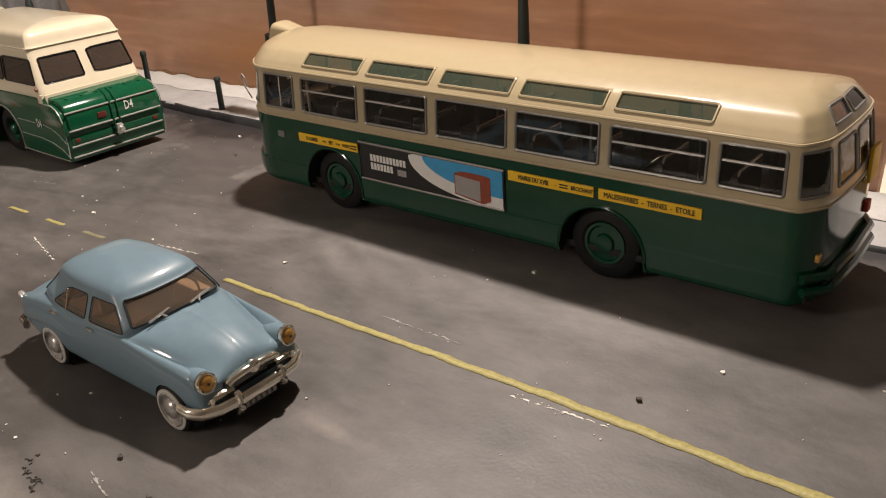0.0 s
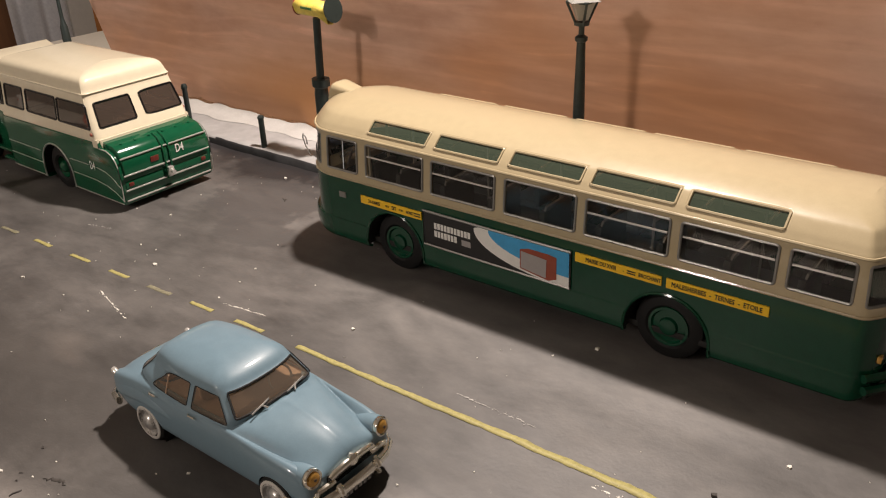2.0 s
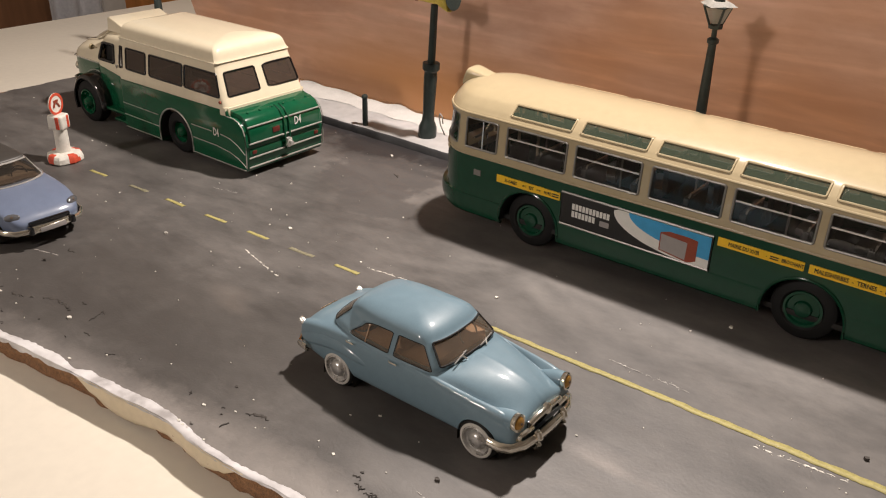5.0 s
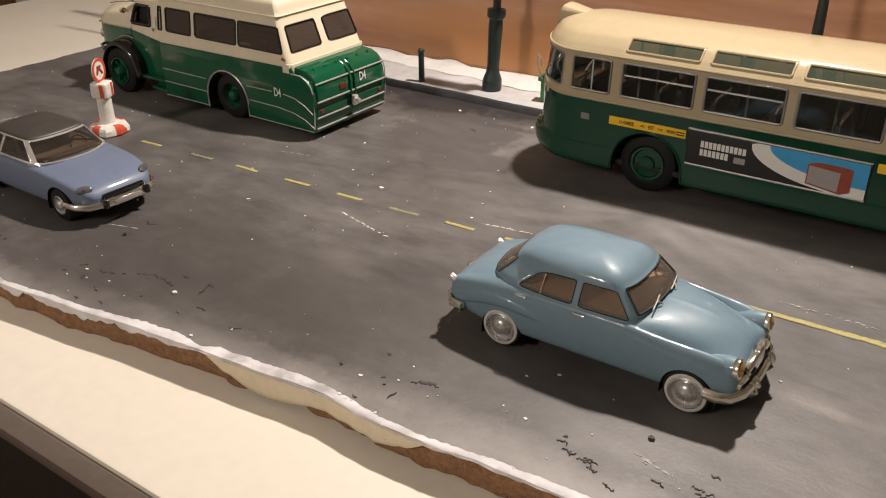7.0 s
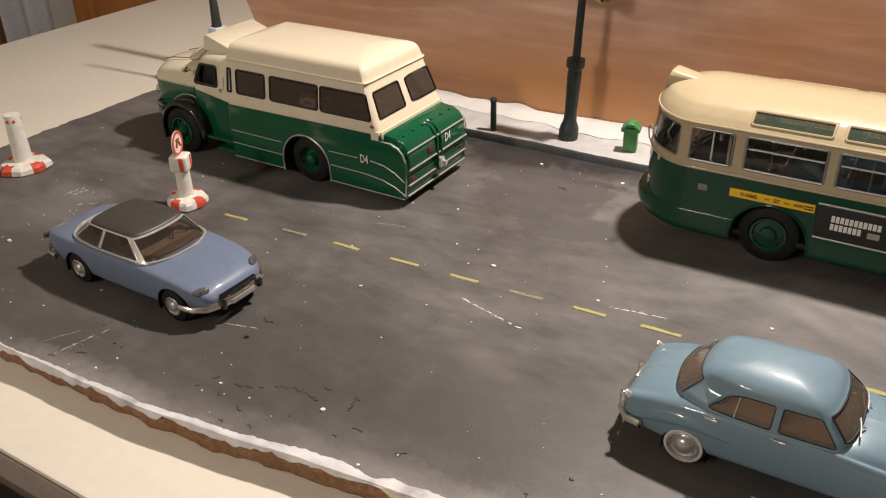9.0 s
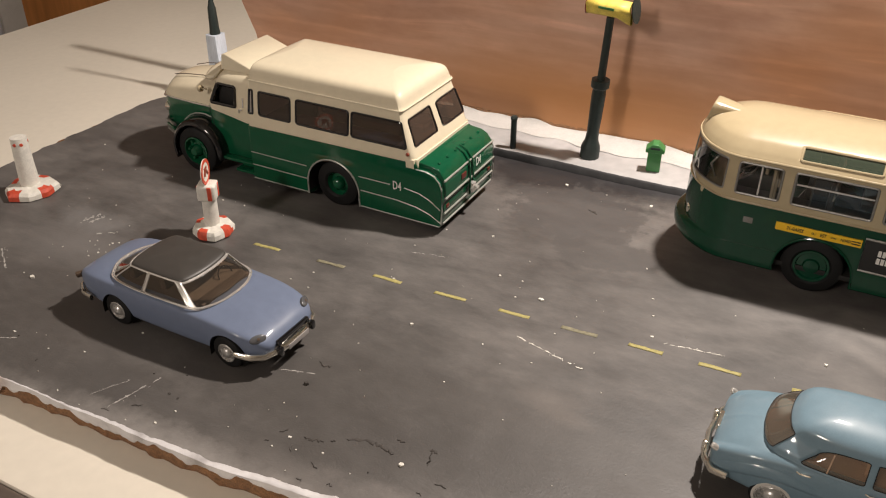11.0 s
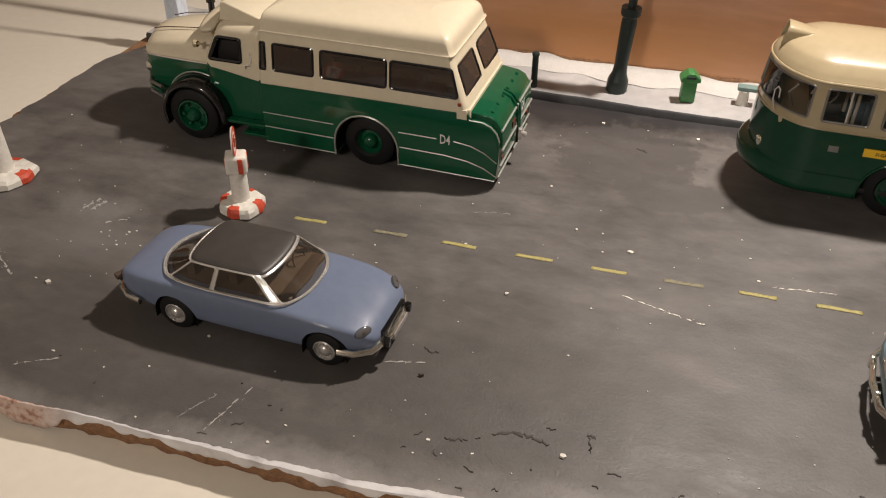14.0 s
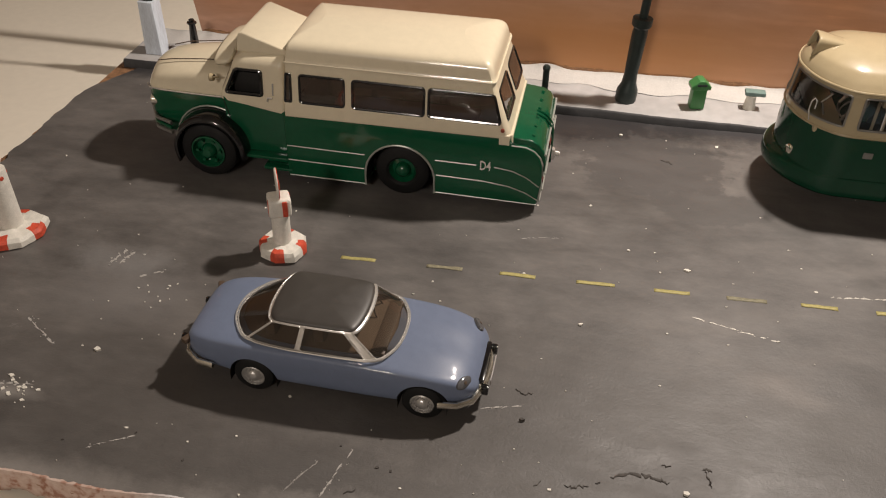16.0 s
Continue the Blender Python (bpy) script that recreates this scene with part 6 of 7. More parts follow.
def build_truck(place, turn):
    e = thing("breakdown_truck", place, "green and cream vintage model breakdown truck with windowed rear body", "truck", turn=turn)
    W = 1.15
    # coach-built rear body, below the belt
    bm = bmesh.new()
    prism(bm, [(-1.12, 0.15), (3.44, 0.15), (3.48, 0.22), (3.51, 0.78), (3.50, 1.0), (3.45, 1.14), (3.34, 1.25), (3.20, 1.31), (2.95, 1.32), (2.91, 1.46), (-1.12, 1.42)], -W, W, 0.05)
    ob = part("lower_body", bm, GREEN_TRUCK, e, "green lower body")
    bake(ob, [arch_cutter(0.99, 0.44, 0.62, -2, -0.6, 0.7), arch_cutter(0.99, 0.44, 0.62, 0.6, 2, 0.7)])
    for s in (-1, 1):
        part("wheel_arch", arch_liner(0.99, 0.44, 0.61, s * (W - 0.02), s * 0.6, 0.2), DARK, e)
        arch_bead(0.99, 0.44, 0.63, s * (W + 0.005), 0.26, 0.020, TRIM, e)
    # upper body with windows
    near = [-1.06, -1.03, -0.97, -0.94, -0.78, -0.66, -0.11, 0.01, 0.16, 0.29, 1.28, 1.41, 1.49, 1.62, 2.66, 2.79]
    pts = [(x, -W) for x in near]
    rear = [(2.83, -W), (2.90, -W + 0.06), (2.91, -0.98), (2.91, -0.88), (2.91, -0.17), (2.91, -0.08), (2.91, 0.0)]
    rear = rear + [(x, -y) for x, y in rear[-2::-1]]
    far = [(x, W) for x in near[::-1]]
    front = [(-1.10, W - 0.04), (-1.12, 0.5), (-1.12, -0.5), (-1.10, -W + 0.04)]
    cols = pts + rear + far + front
    n = len(cols)

    def ring(z, d, rx, s=1.0):
        out = []
        for x, y in cols:
            xx = x - (rx * min(1, max(0, (x - 1.9) / 1.0)) if x > 1.9 else 0)
            xx = min(xx, 2.91 - rx - d * 0.5) if x < 2.8 else xx - d * 0.5
            xx = max(xx, -1.12 + d * 0.5) if x > -1.05 else xx + d * 0.5
            if z > 2.5:
                xx = lerp(-1.12 + d * 0.5, 2.91 - rx - d * 0.5, (x + 1.12) / 4.03)
            out.append((xx, y * (W - d) / W, z + (0.04 * (x + 1.1) / 4 if z < 1.5 else 0.0)))
        return out
    up = [ring(*a) for a in ((1.40, 0.0, -0.02), (1.47, 0.0, -0.01), (1.69, 0.02, 0.06), (1.79, 0.03, 0.09), (2.07, 0.065, 0.18), (2.18, 0.08, 0.215), (2.33, 0.105, 0.26), (2.37, 0.095, 0.26), (2.405, 0.095, 0.26), (2.43, 0.120, 0.27), (2.60, 0.145, 0.29), (2.70, 0.22, 0.33), (2.755, 0.41, 0.40), (2.785, 0.75, 0.48), (2.795, 0.95, 0.53))]
    k0 = len(pts)
    wins = [[4, 5, 6], [8, 9, 10], [12, 13, 14], [0, 1, 2], [k0 + 2, k0 + 3, k0 + 4], [k0 + 8, k0 + 9, k0 + 10]]
    kf = k0 + len(rear)
    wins += [[kf + q for q in (1, 2, 3)], [kf + q for q in (5, 6, 7)], [kf + q for q in (9, 10, 11)]]
    gone = {(i, j) for js in wins for i in (2, 3, 4) for j in js}
    bm = bmesh.new()
    sheet(bm, up, keep=lambda i, j: (i, j) not in gone, close_u=True)
    drop_loose(bm)
    cap_roof(bm, up[-1], 2, 0.004)
    bmesh.ops.remove_doubles(bm, verts=bm.verts[:], dist=0.003)
    part("upper_body", bm, CREAM_PALE, e, "cream upper body and roof", sub=2, thick=0.04)
    for js in wins:
        g = [[Vector(up[i][j % n]) for j in js + [js[-1] + 1]] for i in (2, 3, 4, 5)]
        bm = bmesh.new()
        sheet(bm, g)
        part("window_pane", bm, CLEAR_DARK, e, sub=2)
        edge = g[0] + [r[-1] for r in g[1:-1]] + g[-1][::-1] + [r[0] for r in g[-2:0:-1]]
        for _ in range(3):
            edge = [v for i in range(len(edge)) for v in (edge[i] * 0.75 + edge[(i + 1) % len(edge)] * 0.25, edge[i] * 0.25 + edge[(i + 1) % len(edge)] * 0.75)]
        loop_bead("window_surround", edge, 0.024, BLACK, e, "black window rubber")
    bm = bmesh.new()
    line = [Vector(p) for p in ring(2.39, 0.092, 0.255)]
    for _ in range(2):
        line = [v for i in range(len(line)) for v in (line[i] * 0.75 + line[(i + 1) % len(line)] * 0.25, line[i] * 0.25 + line[(i + 1) % len(line)] * 0.75)]
    tube(bm, line, 0.016, 6, closed=True)
    part("rain_gutter", bm, CREAM_PALE, e)
    bm = bmesh.new()
    for s in (-1, 1):
        box(bm, (1.0, s * 0.6, 1.3), (2.6, 0.5, 0.5), 0.06)
    part("bench", bm, BROWN_IN, e)
    bm = bmesh.new()
    box(bm, (0.9, 0, 0.95), (3.8, 2.0, 0.1), 0.03)
    part("floor_plate", bm, BROWN_IN, e)
    for s in (-1, 1):
        bm = bmesh.new()
        prism(bm, [(2.72, 1.31), (2.92, 1.31), (2.91, 1.50), (2.72, 1.50)], s * (W - 0.10), s * (W + 0.004), 0.02)
        part("corner_post", bm, CREAM_PALE, e)
        bm = bmesh.new()
        tube(bm, [(2.95, s * W, 1.325), (3.20, s * W, 1.315), (3.35, s * W, 1.255), (3.46, s * W, 1.14), (3.51, s * W, 1.0), (3.52, s * W, 0.6), (3.49, s * W, 0.25)], 0.014, 6)
        part("panel_edge", bm, TRIM, e)
    bm = bmesh.new()
    prism(bm, [(2.80, 1.28), (2.97, 1.28), (2.955, 1.49), (2.80, 1.49)], -W + 0.06, W - 0.06, 0.03)
    part("rear_sill", bm, CREAM_PALE, e)
    # silver side lines
    for s in (-1, 1):
        y = s * (W + 0.004)
        for pts3 in ([(-1.08, 0.81), (0.35, 0.80)], [(-1.08, 0.52), (0.34, 0.51)], [(-1.08, 0.20), (0.35, 0.20)],
                     [(1.63, 0.86), (2.36, 0.86)], [(2.68, 0.86), (3.0, 0.82), (3.25, 0.72), (3.48, 0.56)], [(1.65, 0.56), (2.5, 0.55), (2.95, 0.50), (3.25, 0.41), (3.48, 0.28)], [(1.65, 0.20), (3.46, 0.19)]):
            bm = bmesh.new()
            tube(bm, [(x, y, z) for x, z in pts3], 0.011, 6)
            part("side_trim", bm, TRIM, e, "silver trim line")
    writing("fleet_mark", "D4", 0.26, side_m(2.52, -W - 0.008, 0.86), WHITE_INK, e, 0.62, 0.012)
    # rear: sloping hatch, bars, mark and lamps
    bm = bmesh.new()
    prism(bm, [(2.93, 1.44), (3.28, 1.40), (3.42, 1.33), (3.52, 1.18), (3.55, 1.02), (3.55, 0.82), (3.46, 0.78), (2.92, 1.2)], -W + 0.10, W - 0.10, 0.03)
    part("rear_hatch", bm, GREEN_TRUCK, e, "green sloping rear hatch")
    for k in range(6):
        bm = bmesh.new()
        y = -0.85 + 0.34 * k
        lathe(bm, [(0.03, 0), (0.03, 0.02), (0.0, 0.03)], pose(3.29, y, 1.395, 0, 20, 0), 10)
        part("rivet", bm, GREEN_TRUCK, e)
    for x, z in ((3.535, 1.17), (3.56, 0.80), (3.53, 0.47), (3.50, 0.24)):
        bm = bmesh.new()
        tube(bm, [(x, -W + 0.07, z), (x, W - 0.07, z)], 0.020, 8)
        part("rear_bar", bm, TRIM, e, "silver rear bar")
    bm = bmesh.new()
    box(bm, (3.49, 0, 0.58), (0.05, 2 * W - 0.2, 0.17), 0.02)
    part("lamp_panel", bm, GREEN_TRUCK, e)
    for dy in (-0.07, 0.07):
        bm = bmesh.new()
        tube(bm, [(3.26, dy, 1.42), (3.44, dy, 1.34), (3.55, dy, 1.18), (3.58, dy, 1.0), (3.58, dy, 0.45)], 0.022, 6)
        part("rear_strap", bm, GREEN_TRUCK, e)
    bm = bmesh.new()
    box(bm, (3.60, 0, 0.60), (0.12, 0.15, 0.22), 0.04)
    rod(bm, (3.62, 0, 0.62), (3.74, 0, 0.60), 0.05, n=10)
    part("tow_hook", bm, SILVER, e, "silver tow hook")
    writing("fleet_mark", "D4", 0.26, pose(3.56, 0.34, 1.02, 88, 0, 90), WHITE_INK, e, 0.66, 0.012)
    bm = bmesh.new()
    box(bm, (3.555, -0.30, 0.97), (0.03, 0.20, 0.12), 0.02)
    part("tail_lamp", bm, DULL_RED, e, "red tail lamp")
    for s in (-1, 1):
        bm = bmesh.new()
        box(bm, (3.515, s * 0.92, 0.58), (0.04, 0.12, 0.08), 0.02)
        part("reflector", bm, DULL_RED, e)
        bm = bmesh.new()
        lathe(bm, [(0.035, 0), (0.035, 0.03), (0, 0.04)], pose(2.78, s * (W + 0.0), 1.60, s * -90 + 180 if s > 0 else 90, 0, 0), 10)
        part("side_lamp", bm, RED_BROWN, e)
    # cab
    C = 0.98
    bm = bmesh.new()
    prism(bm, [(-2.28, 0.42), (-1.08, 0.42), (-1.08, 1.38), (-2.28, 1.55)], -C, C, 0.04)
    part("cab_lower", bm, GREEN_TRUCK, e, "green cab side")
    cc = [-2.24, -2.12, -1.66, -1.54]
    cpts = [(x, -C) for x in cc] + [(-1.18, -C), (-1.08, -C + 0.01), (-1.06, 0), (-1.08, C - 0.01), (-1.18, C)] + [(x, C) for x in cc[::-1]] + [(-2.34, C - 0.08), (-2.38, C - 0.14), (-2.44, 0.16), (-2.45, 0.06), (-2.45, -0.06), (-2.44, -0.16), (-2.38, -C + 0.14), (-2.34, -C + 0.08)]
    m = len(cpts)

    def cring(z, d, fx):
        return [(x + (fx if x < -1.9 else 0) + (d * 0.8 if x < -1.9 else 0), y * (C - d) / C, z - (0.17 * max(0.0, min(1.0, (x + 2.1) / 1.0)) if z < 1.53 else 0.0)) for x, y in cpts]
    cu = [cring(*a) for a in ((1.49, -0.004, 0.0), (1.525, -0.004, 0.0), (1.66, 0.01, 0.03), (1.72, 0.015, 0.05), (2.02, 0.05, 0.16), (2.09, 0.06, 0.19), (2.20, 0.08, 0.22), (2.30, 0.14, 0.24), (2.38, 0.28, 0.28), (2.42, 0.55, 0.36), (2.43, 0.97, 0.5))]
    cw = [[0, 1, 2], [9, 10, 11], [m - 3, m - 4, m - 5][::-1], [14, 15]]
    cw = [[0, 1, 2], [9, 10, 11], [14, 15], [18, 19]]
    cg = {(i, j) for js in cw for i in (2, 3, 4) for j in js}
    bm = bmesh.new()
    sheet(bm, cu, keep=lambda i, j: (i, j) not in cg, close_u=True)
    drop_loose(bm)
    bmesh.ops.remove_doubles(bm, verts=bm.verts[:], dist=0.003)
    part("cab_upper", bm, CREAM_PALE, e, "cream cab top", sub=2, thick=0.04)
    for js in cw[:2]:
        g = [[Vector(cu[i][j % m]) for j in js + [js[-1] + 1]] for i in (2, 3, 4, 5)]
        edge = g[0] + [r[-1] for r in g[1:-1]] + g[-1][::-1] + [r[0] for r in g[-2:0:-1]]
        for _ in range(3):
            edge = [v for i in range(len(edge)) for v in (edge[i] * 0.75 + edge[(i + 1) % len(edge)] * 0.25, edge[i] * 0.25 + edge[(i + 1) % len(edge)] * 0.75)]
        loop_bead("window_surround", edge, 0.036, BLACK, e)
    for js in cw[2:]:
        g = [[Vector(cu[i][j % m]) for j in js + [js[-1] + 1]] for i in (2, 3, 4, 5)]
        bm = bmesh.new()
        sheet(bm, g)
        part("windscreen_pane", bm, CLEAR_DARK, e, sub=2)
    # seat, and an added black block that gives the cab its dark inside
    bm = bmesh.new()
    box(bm, (-1.45, 0, 1.45), (0.5, 1.6, 0.5), 0.08)
    box(bm, (-1.72, 0, 1.78), (0.78, 1.66, 0.52), 0.05)
    part("cab_interior", bm, DARK, e)
    bm = bmesh.new()
    for s in (-1, 1):
        tube(bm, [(-1.44, s * (C + 0.0), 1.56), (-1.42, s * (C + 0.03), 1.64), (-1.34, s * (C + 0.03), 1.64)], 0.018, 6)
    part("door_handle", bm, SILVER, e)
    for s in (-1, 1):
        bm = bmesh.new()
        tube(bm, [(-1.33, s * (C - 0.005), 1.68), (-1.32, s * (C - 0.02), 1.9)], 0.016, 6)
        part("grab_rail", bm, SILVER, e)
        bm = bmesh.new()
        tube(bm, [(-2.27, s * (C + 0.002), 1.5), (-2.15, s * (C + 0.002), 1.0), (-2.08, s * (C + 0.002), 0.5)], 0.008, 5)
        part("door_seam", bm, DARK, e)
    # roof box with angled ends, and the sun visor
    bm = bmesh.new()
    prism(bm, [(-2.02, 2.34), (-1.10, 2.34), (-1.10, 2.44), (-1.88, 2.70), (-1.96, 2.67)], -0.74, 0.74, 0.03)
    part("roof_box", bm, CREAM_PALE, e, "cream box on the cab roof")
    bm = bmesh.new()
    sheet(bm, [[(-2.10, y, z) for y, z in ((-0.88, 2.18), (-0.6, 2.34), (0, 2.40), (0.6, 2.34), (0.88, 2.18))],
               [(-2.32, y, z) for y, z in ((-0.88, 2.15), (-0.6, 2.31), (0, 2.37), (0.6, 2.31), (0.88, 2.15))],
               [(-2.46, y, z) for y, z in ((-0.82, 2.11), (-0.57, 2.27), (0, 2.32), (0.57, 2.27), (0.82, 2.11))]])
    part("sun_visor", bm, CREAM_PALE, e, sub=2, thick=0.06)
    # bonnet
    rows = []
    for x, w, zt, sh in ((-2.25, 0.84, 2.02, 1.90), (-2.85, 0.82, 1.98, 1.84), (-3.45, 0.78, 1.91, 1.76), (-3.80, 0.72, 1.83, 1.65), (-3.93, 0.60, 1.68, 1.50)):
        h = [(w * 0.98, 0.62), (w, 0.9), (w, 1.25), (w * 0.99, 1.45), (w * 0.94, sh - 0.06), (w * 0.78, sh + 0.02), (w * 0.42, zt - 0.02), (0, zt)]
        rows.append([(x, -y, z) for y, z in h] + [(x, y, z) for y, z in h[-2::-1]])
    bm = bmesh.new()
    sheet(bm, rows)
    bm.faces.new([bm.verts.new(p) for p in rows[-1]])
    bmesh.ops.remove_doubles(bm, verts=bm.verts[:], dist=0.001)
    for f in bm.faces:
        f.material_index = 0 if f.calc_center_median().z > 1.38 else 1
    part("bonnet", bm, [CREAM_PALE, GREEN_TRUCK], e, "cream-topped green bonnet", sub=2)
    for s in (-1, 1):
        bm = bmesh.new()
        tube(bm, [(-2.28, s * 0.85, 1.47), (-2.85, s * 0.83, 1.46), (-3.45, s * 0.79, 1.45), (-3.80, s * 0.73, 1.44), (-3.94, s * 0.55, 1.43)], 0.018, 6)
        part("bonnet_trim", bm, SILVER, e)
        bm = bmesh.new()
        tube(bm, [(-2.25, s * 0.43, 2.005), (-2.85, s * 0.42, 1.965), (-3.45, s * 0.40, 1.895), (-3.75, s * 0.36, 1.82)], 0.010, 5)
        part("bonnet_seam", bm, BROWN_IN, e)
        # fender: an arched band over the wheel
        rows = []
        for k in range(15):
            a = radians(lerp(-8, 205, k / 14))
            r = 0.72 if k < 12 else 0.74
            cx, cz = -2.58 + r * math.cos(a), 0.52 + r * math.sin(a)
            rows.append([(cx, s * 0.66, cz + 0.02), (cx, s * 0.85, cz + 0.03), (cx, s * 1.14, cz), (lerp(cx, -2.58, 0.05), s * 1.24, lerp(cz, 0.50, 0.06)), (lerp(cx, -2.58, 0.15), s * 1.25, lerp(cz, 0.50, 0.16))])
        bm = bmesh.new()
        sheet(bm, rows)
        part("fender", bm, BLACK, e, "glossy black front fender", sub=1, thick=0.05)
        bm = bmesh.new()
        tube(bm, [(-2.58 + 0.74 * math.cos(radians(q)), s * 0.88, 0.54 + 0.74 * math.sin(radians(q))) for q in range(0, 181, 12)], 0.016, 6)
        part("fender_trim", bm, TRIM, e)
        # running board and step
        bm = bmesh.new()
        box(bm, (-1.48, s * 1.02, 0.50), (0.80, 0.30, 0.07), 0.03)
        box(bm, (-1.30, s * 1.03, 0.28), (0.55, 0.26, 0.06), 0.02)
        box(bm, (-1.30, s * 0.92, 0.39), (0.5, 0.05, 0.22), 0.01)
        part("running_board", bm, GREEN_TRUCK, e)
        wheel_on(e, -2.60, s * 1.22, 0.52, 0.535, 0.36, RUBBER, GREEN_TRUCK, RIM_TRUCK, flip=s > 0, bolts=6, hole=0.56)
        wheel_on(e, 1.01, s * 1.06, 0.49, 0.50, 0.34, RUBBER, GREEN_TRUCK, RIM_REAR, flip=s > 0, hole=0.50)
        bm = bmesh.new()
        lathe(bm, [(0.06, -0.05), (0.075, 0.01), (0.06, 0.03), (0.0, 0.04)], pose(-2.44, s * 0.99, 1.92, 0, -90, 0), 16)
        tube(bm, [(-2.42, s * 0.98, 1.92), (-2.32, s * 0.92, 1.90)], 0.02, 6)
        part("mirror", bm, CREAM, e)
        bm = bmesh.new()
        lathe(bm, [(0.10, -0.10), (0.12, 0.02), (0.10, 0.04), (0.0, 0.06)], pose(-3.82, s * 0.62, 1.15, 0, -90, 0), 18)
        part("headlamp", bm, CHROME, e)
    for z in (0.70, 0.80, 0.90):
        bm = bmesh.new()
        tube(bm, [(-3.36, -1.0, z), (-3.72, -0.84, z), (-3.96, -0.45, z), (-4.0, 0, z), (-3.96, 0.45, z), (-3.72, 0.84, z), (-3.36, 1.0, z)], 0.035, 8)
        part("front_bar", bm, ALU if z != 0.80 else GREEN_TRUCK, e)
    bm = bmesh.new()
    box(bm, (0, 0, 0.36), (6.4, 1.3, 0.16), 0.03)
    part("chassis", bm, DARK, e)
    return e


build_truck((-10.8, 0.05, 0.0), (0, 0, 0))


# ---- street furniture ----
def work_beacon(place, with_disc, seed, facing=0.0):
    e = thing("roadworks_beacon", place, "hand-made white and red roadworks beacon" + (" with a round red-ringed sign" if with_disc else " with a plain pillar"), "beacon", "roadworks beacons", turn=(0, 0, 0))
    wide = 1.0 if with_disc else 1.3
    # chunky eight-sided base, every other pair of sides brushed red
    rng = random.Random(seed)
    bm = bmesh.new()
    jit = [1 + 0.06 * rng.uniform(-1, 1) for _ in range(8)]
    rows = []
    for r, z in ((0.10, 0.0), (0.385, 0.0), (0.42, 0.03), (0.415, 0.13), (0.375, 0.19), (0.27, 0.205), (0.14, 0.22)):
        row = []
        for k in range(48):
            a = 6.2832 * k / 48
            q = (k % 6) / 6
            c = jit[k // 6] * (1 - q) + jit[(k // 6 + 1) % 8] * q
            flat = math.cos(math.pi / 8) / math.cos((a % (math.pi / 4)) - math.pi / 8)
            rad = wide * r * (c * flat if r > 0.2 else 1.0) + 0.008 * wob(k * 0.9, z * 20, 1.0, seed)
            row.append((rad * math.cos(a), rad * math.sin(a), z * (1 + 0.14 * wob(math.cos(a) * 2, math.sin(a) * 2, 1.3, seed + 3))))
        rows.append(row)
    sheet(bm, rows, close_u=True)
    for f in bm.faces:
        c = f.calc_center_median()
        a = math.degrees(math.atan2(c.y, c.x)) + 9 * wob(c.x, c.y, 9, seed)
        if math.hypot(c.x, c.y) > 0.27 * wide and c.z > 0.012 and (a + 105) % 90 < 38:
            f.material_index = 1
    part("base", bm, [WHITE_CRAFT, RED_PAINT], e, "chunky eight-sided base painted red and white", angle=28)
    bm = bmesh.new()
    rod(bm, (0, 0, 0.13), (0.01, 0, 0.80 if with_disc else 1.28), 0.155 * wide, 0.145 if with_disc else 0.165, 12)
    part("pillar", bm, WHITE_CRAFT, e)
    if with_disc:
        bm = bmesh.new()
        box(bm, (0.01, 0, 0.93), (0.36, 0.34, 0.34), 0.06, 3, Euler((0, 0.03, radians(28))).to_matrix())
        part("lantern", bm, WHITE_CRAFT, e, "rounded white block")
        for q in (0, 90, 180, 270):
            bm = bmesh.new()
            d = Vector((math.cos(radians(q + 28)), math.sin(radians(q + 28)), 0))
            box(bm, Vector((0.01, 0, 0.93)) + d * 0.172 + Vector((-d.y, d.x, 0)) * 0.07, (0.03, 0.08, 0.28), 0.01, 2, Euler((0, 0, radians(q + 28))).to_matrix())
            part("stripe", bm, RED_PAINT, e, "red painted stripe")
        sg = new("sign")
        sg.parent = e
        sg.matrix_basis = pose(0.01 * U, 0, 1.33 * U, 90, 0, facing)
        bm = bmesh.new()
        rod(bm, (0, -0.3, 0), (0, 0, 0), 0.015, n=6)
        lathe(bm, [(0.0, -0.018), (0.24, -0.018), (0.25, 0.0), (0.24, 0.012), (0.0, 0.012)], Matrix(), 28)
        part("disc", bm, WHITE_CRAFT, sg)
        bm = bmesh.new()
        lathe(bm, [(0.245, 0.004), (0.25, 0.018), (0.19, 0.020), (0.188, 0.010)], Matrix(), 28)
        part("ring", bm, RED_PAINT, sg)
        bm = bmesh.new()
        tube(bm, [(-0.10, -0.06, 0.016), (-0.05, 0.05, 0.016), (0.03, 0.02, 0.016), (0.10, -0.08, 0.016)], 0.026, 6, flat=1)
        box(bm, (0.0, 0.07, 0.016), (0.16, 0.05, 0.014), 0.005)
        part("arrow", bm, RED_BROWN, sg)
    else:
        for a in (-70, -25, 60, 130, 200):
            bm = bmesh.new()
            q = Vector((0.168 * math.cos(radians(a)), 0.168 * math.sin(radians(a)), 1.16))
            lathe(bm, [(0.035, -0.01), (0.035, 0.012), (0, 0.016)], Matrix.Translation(q) @ Vector((q.x, q.y, 0)).to_track_quat("Z", "Y").to_matrix().to_4x4(), 10)
            part("lamp_dot", bm, RED_PAINT, e, "red painted dot")
    return e


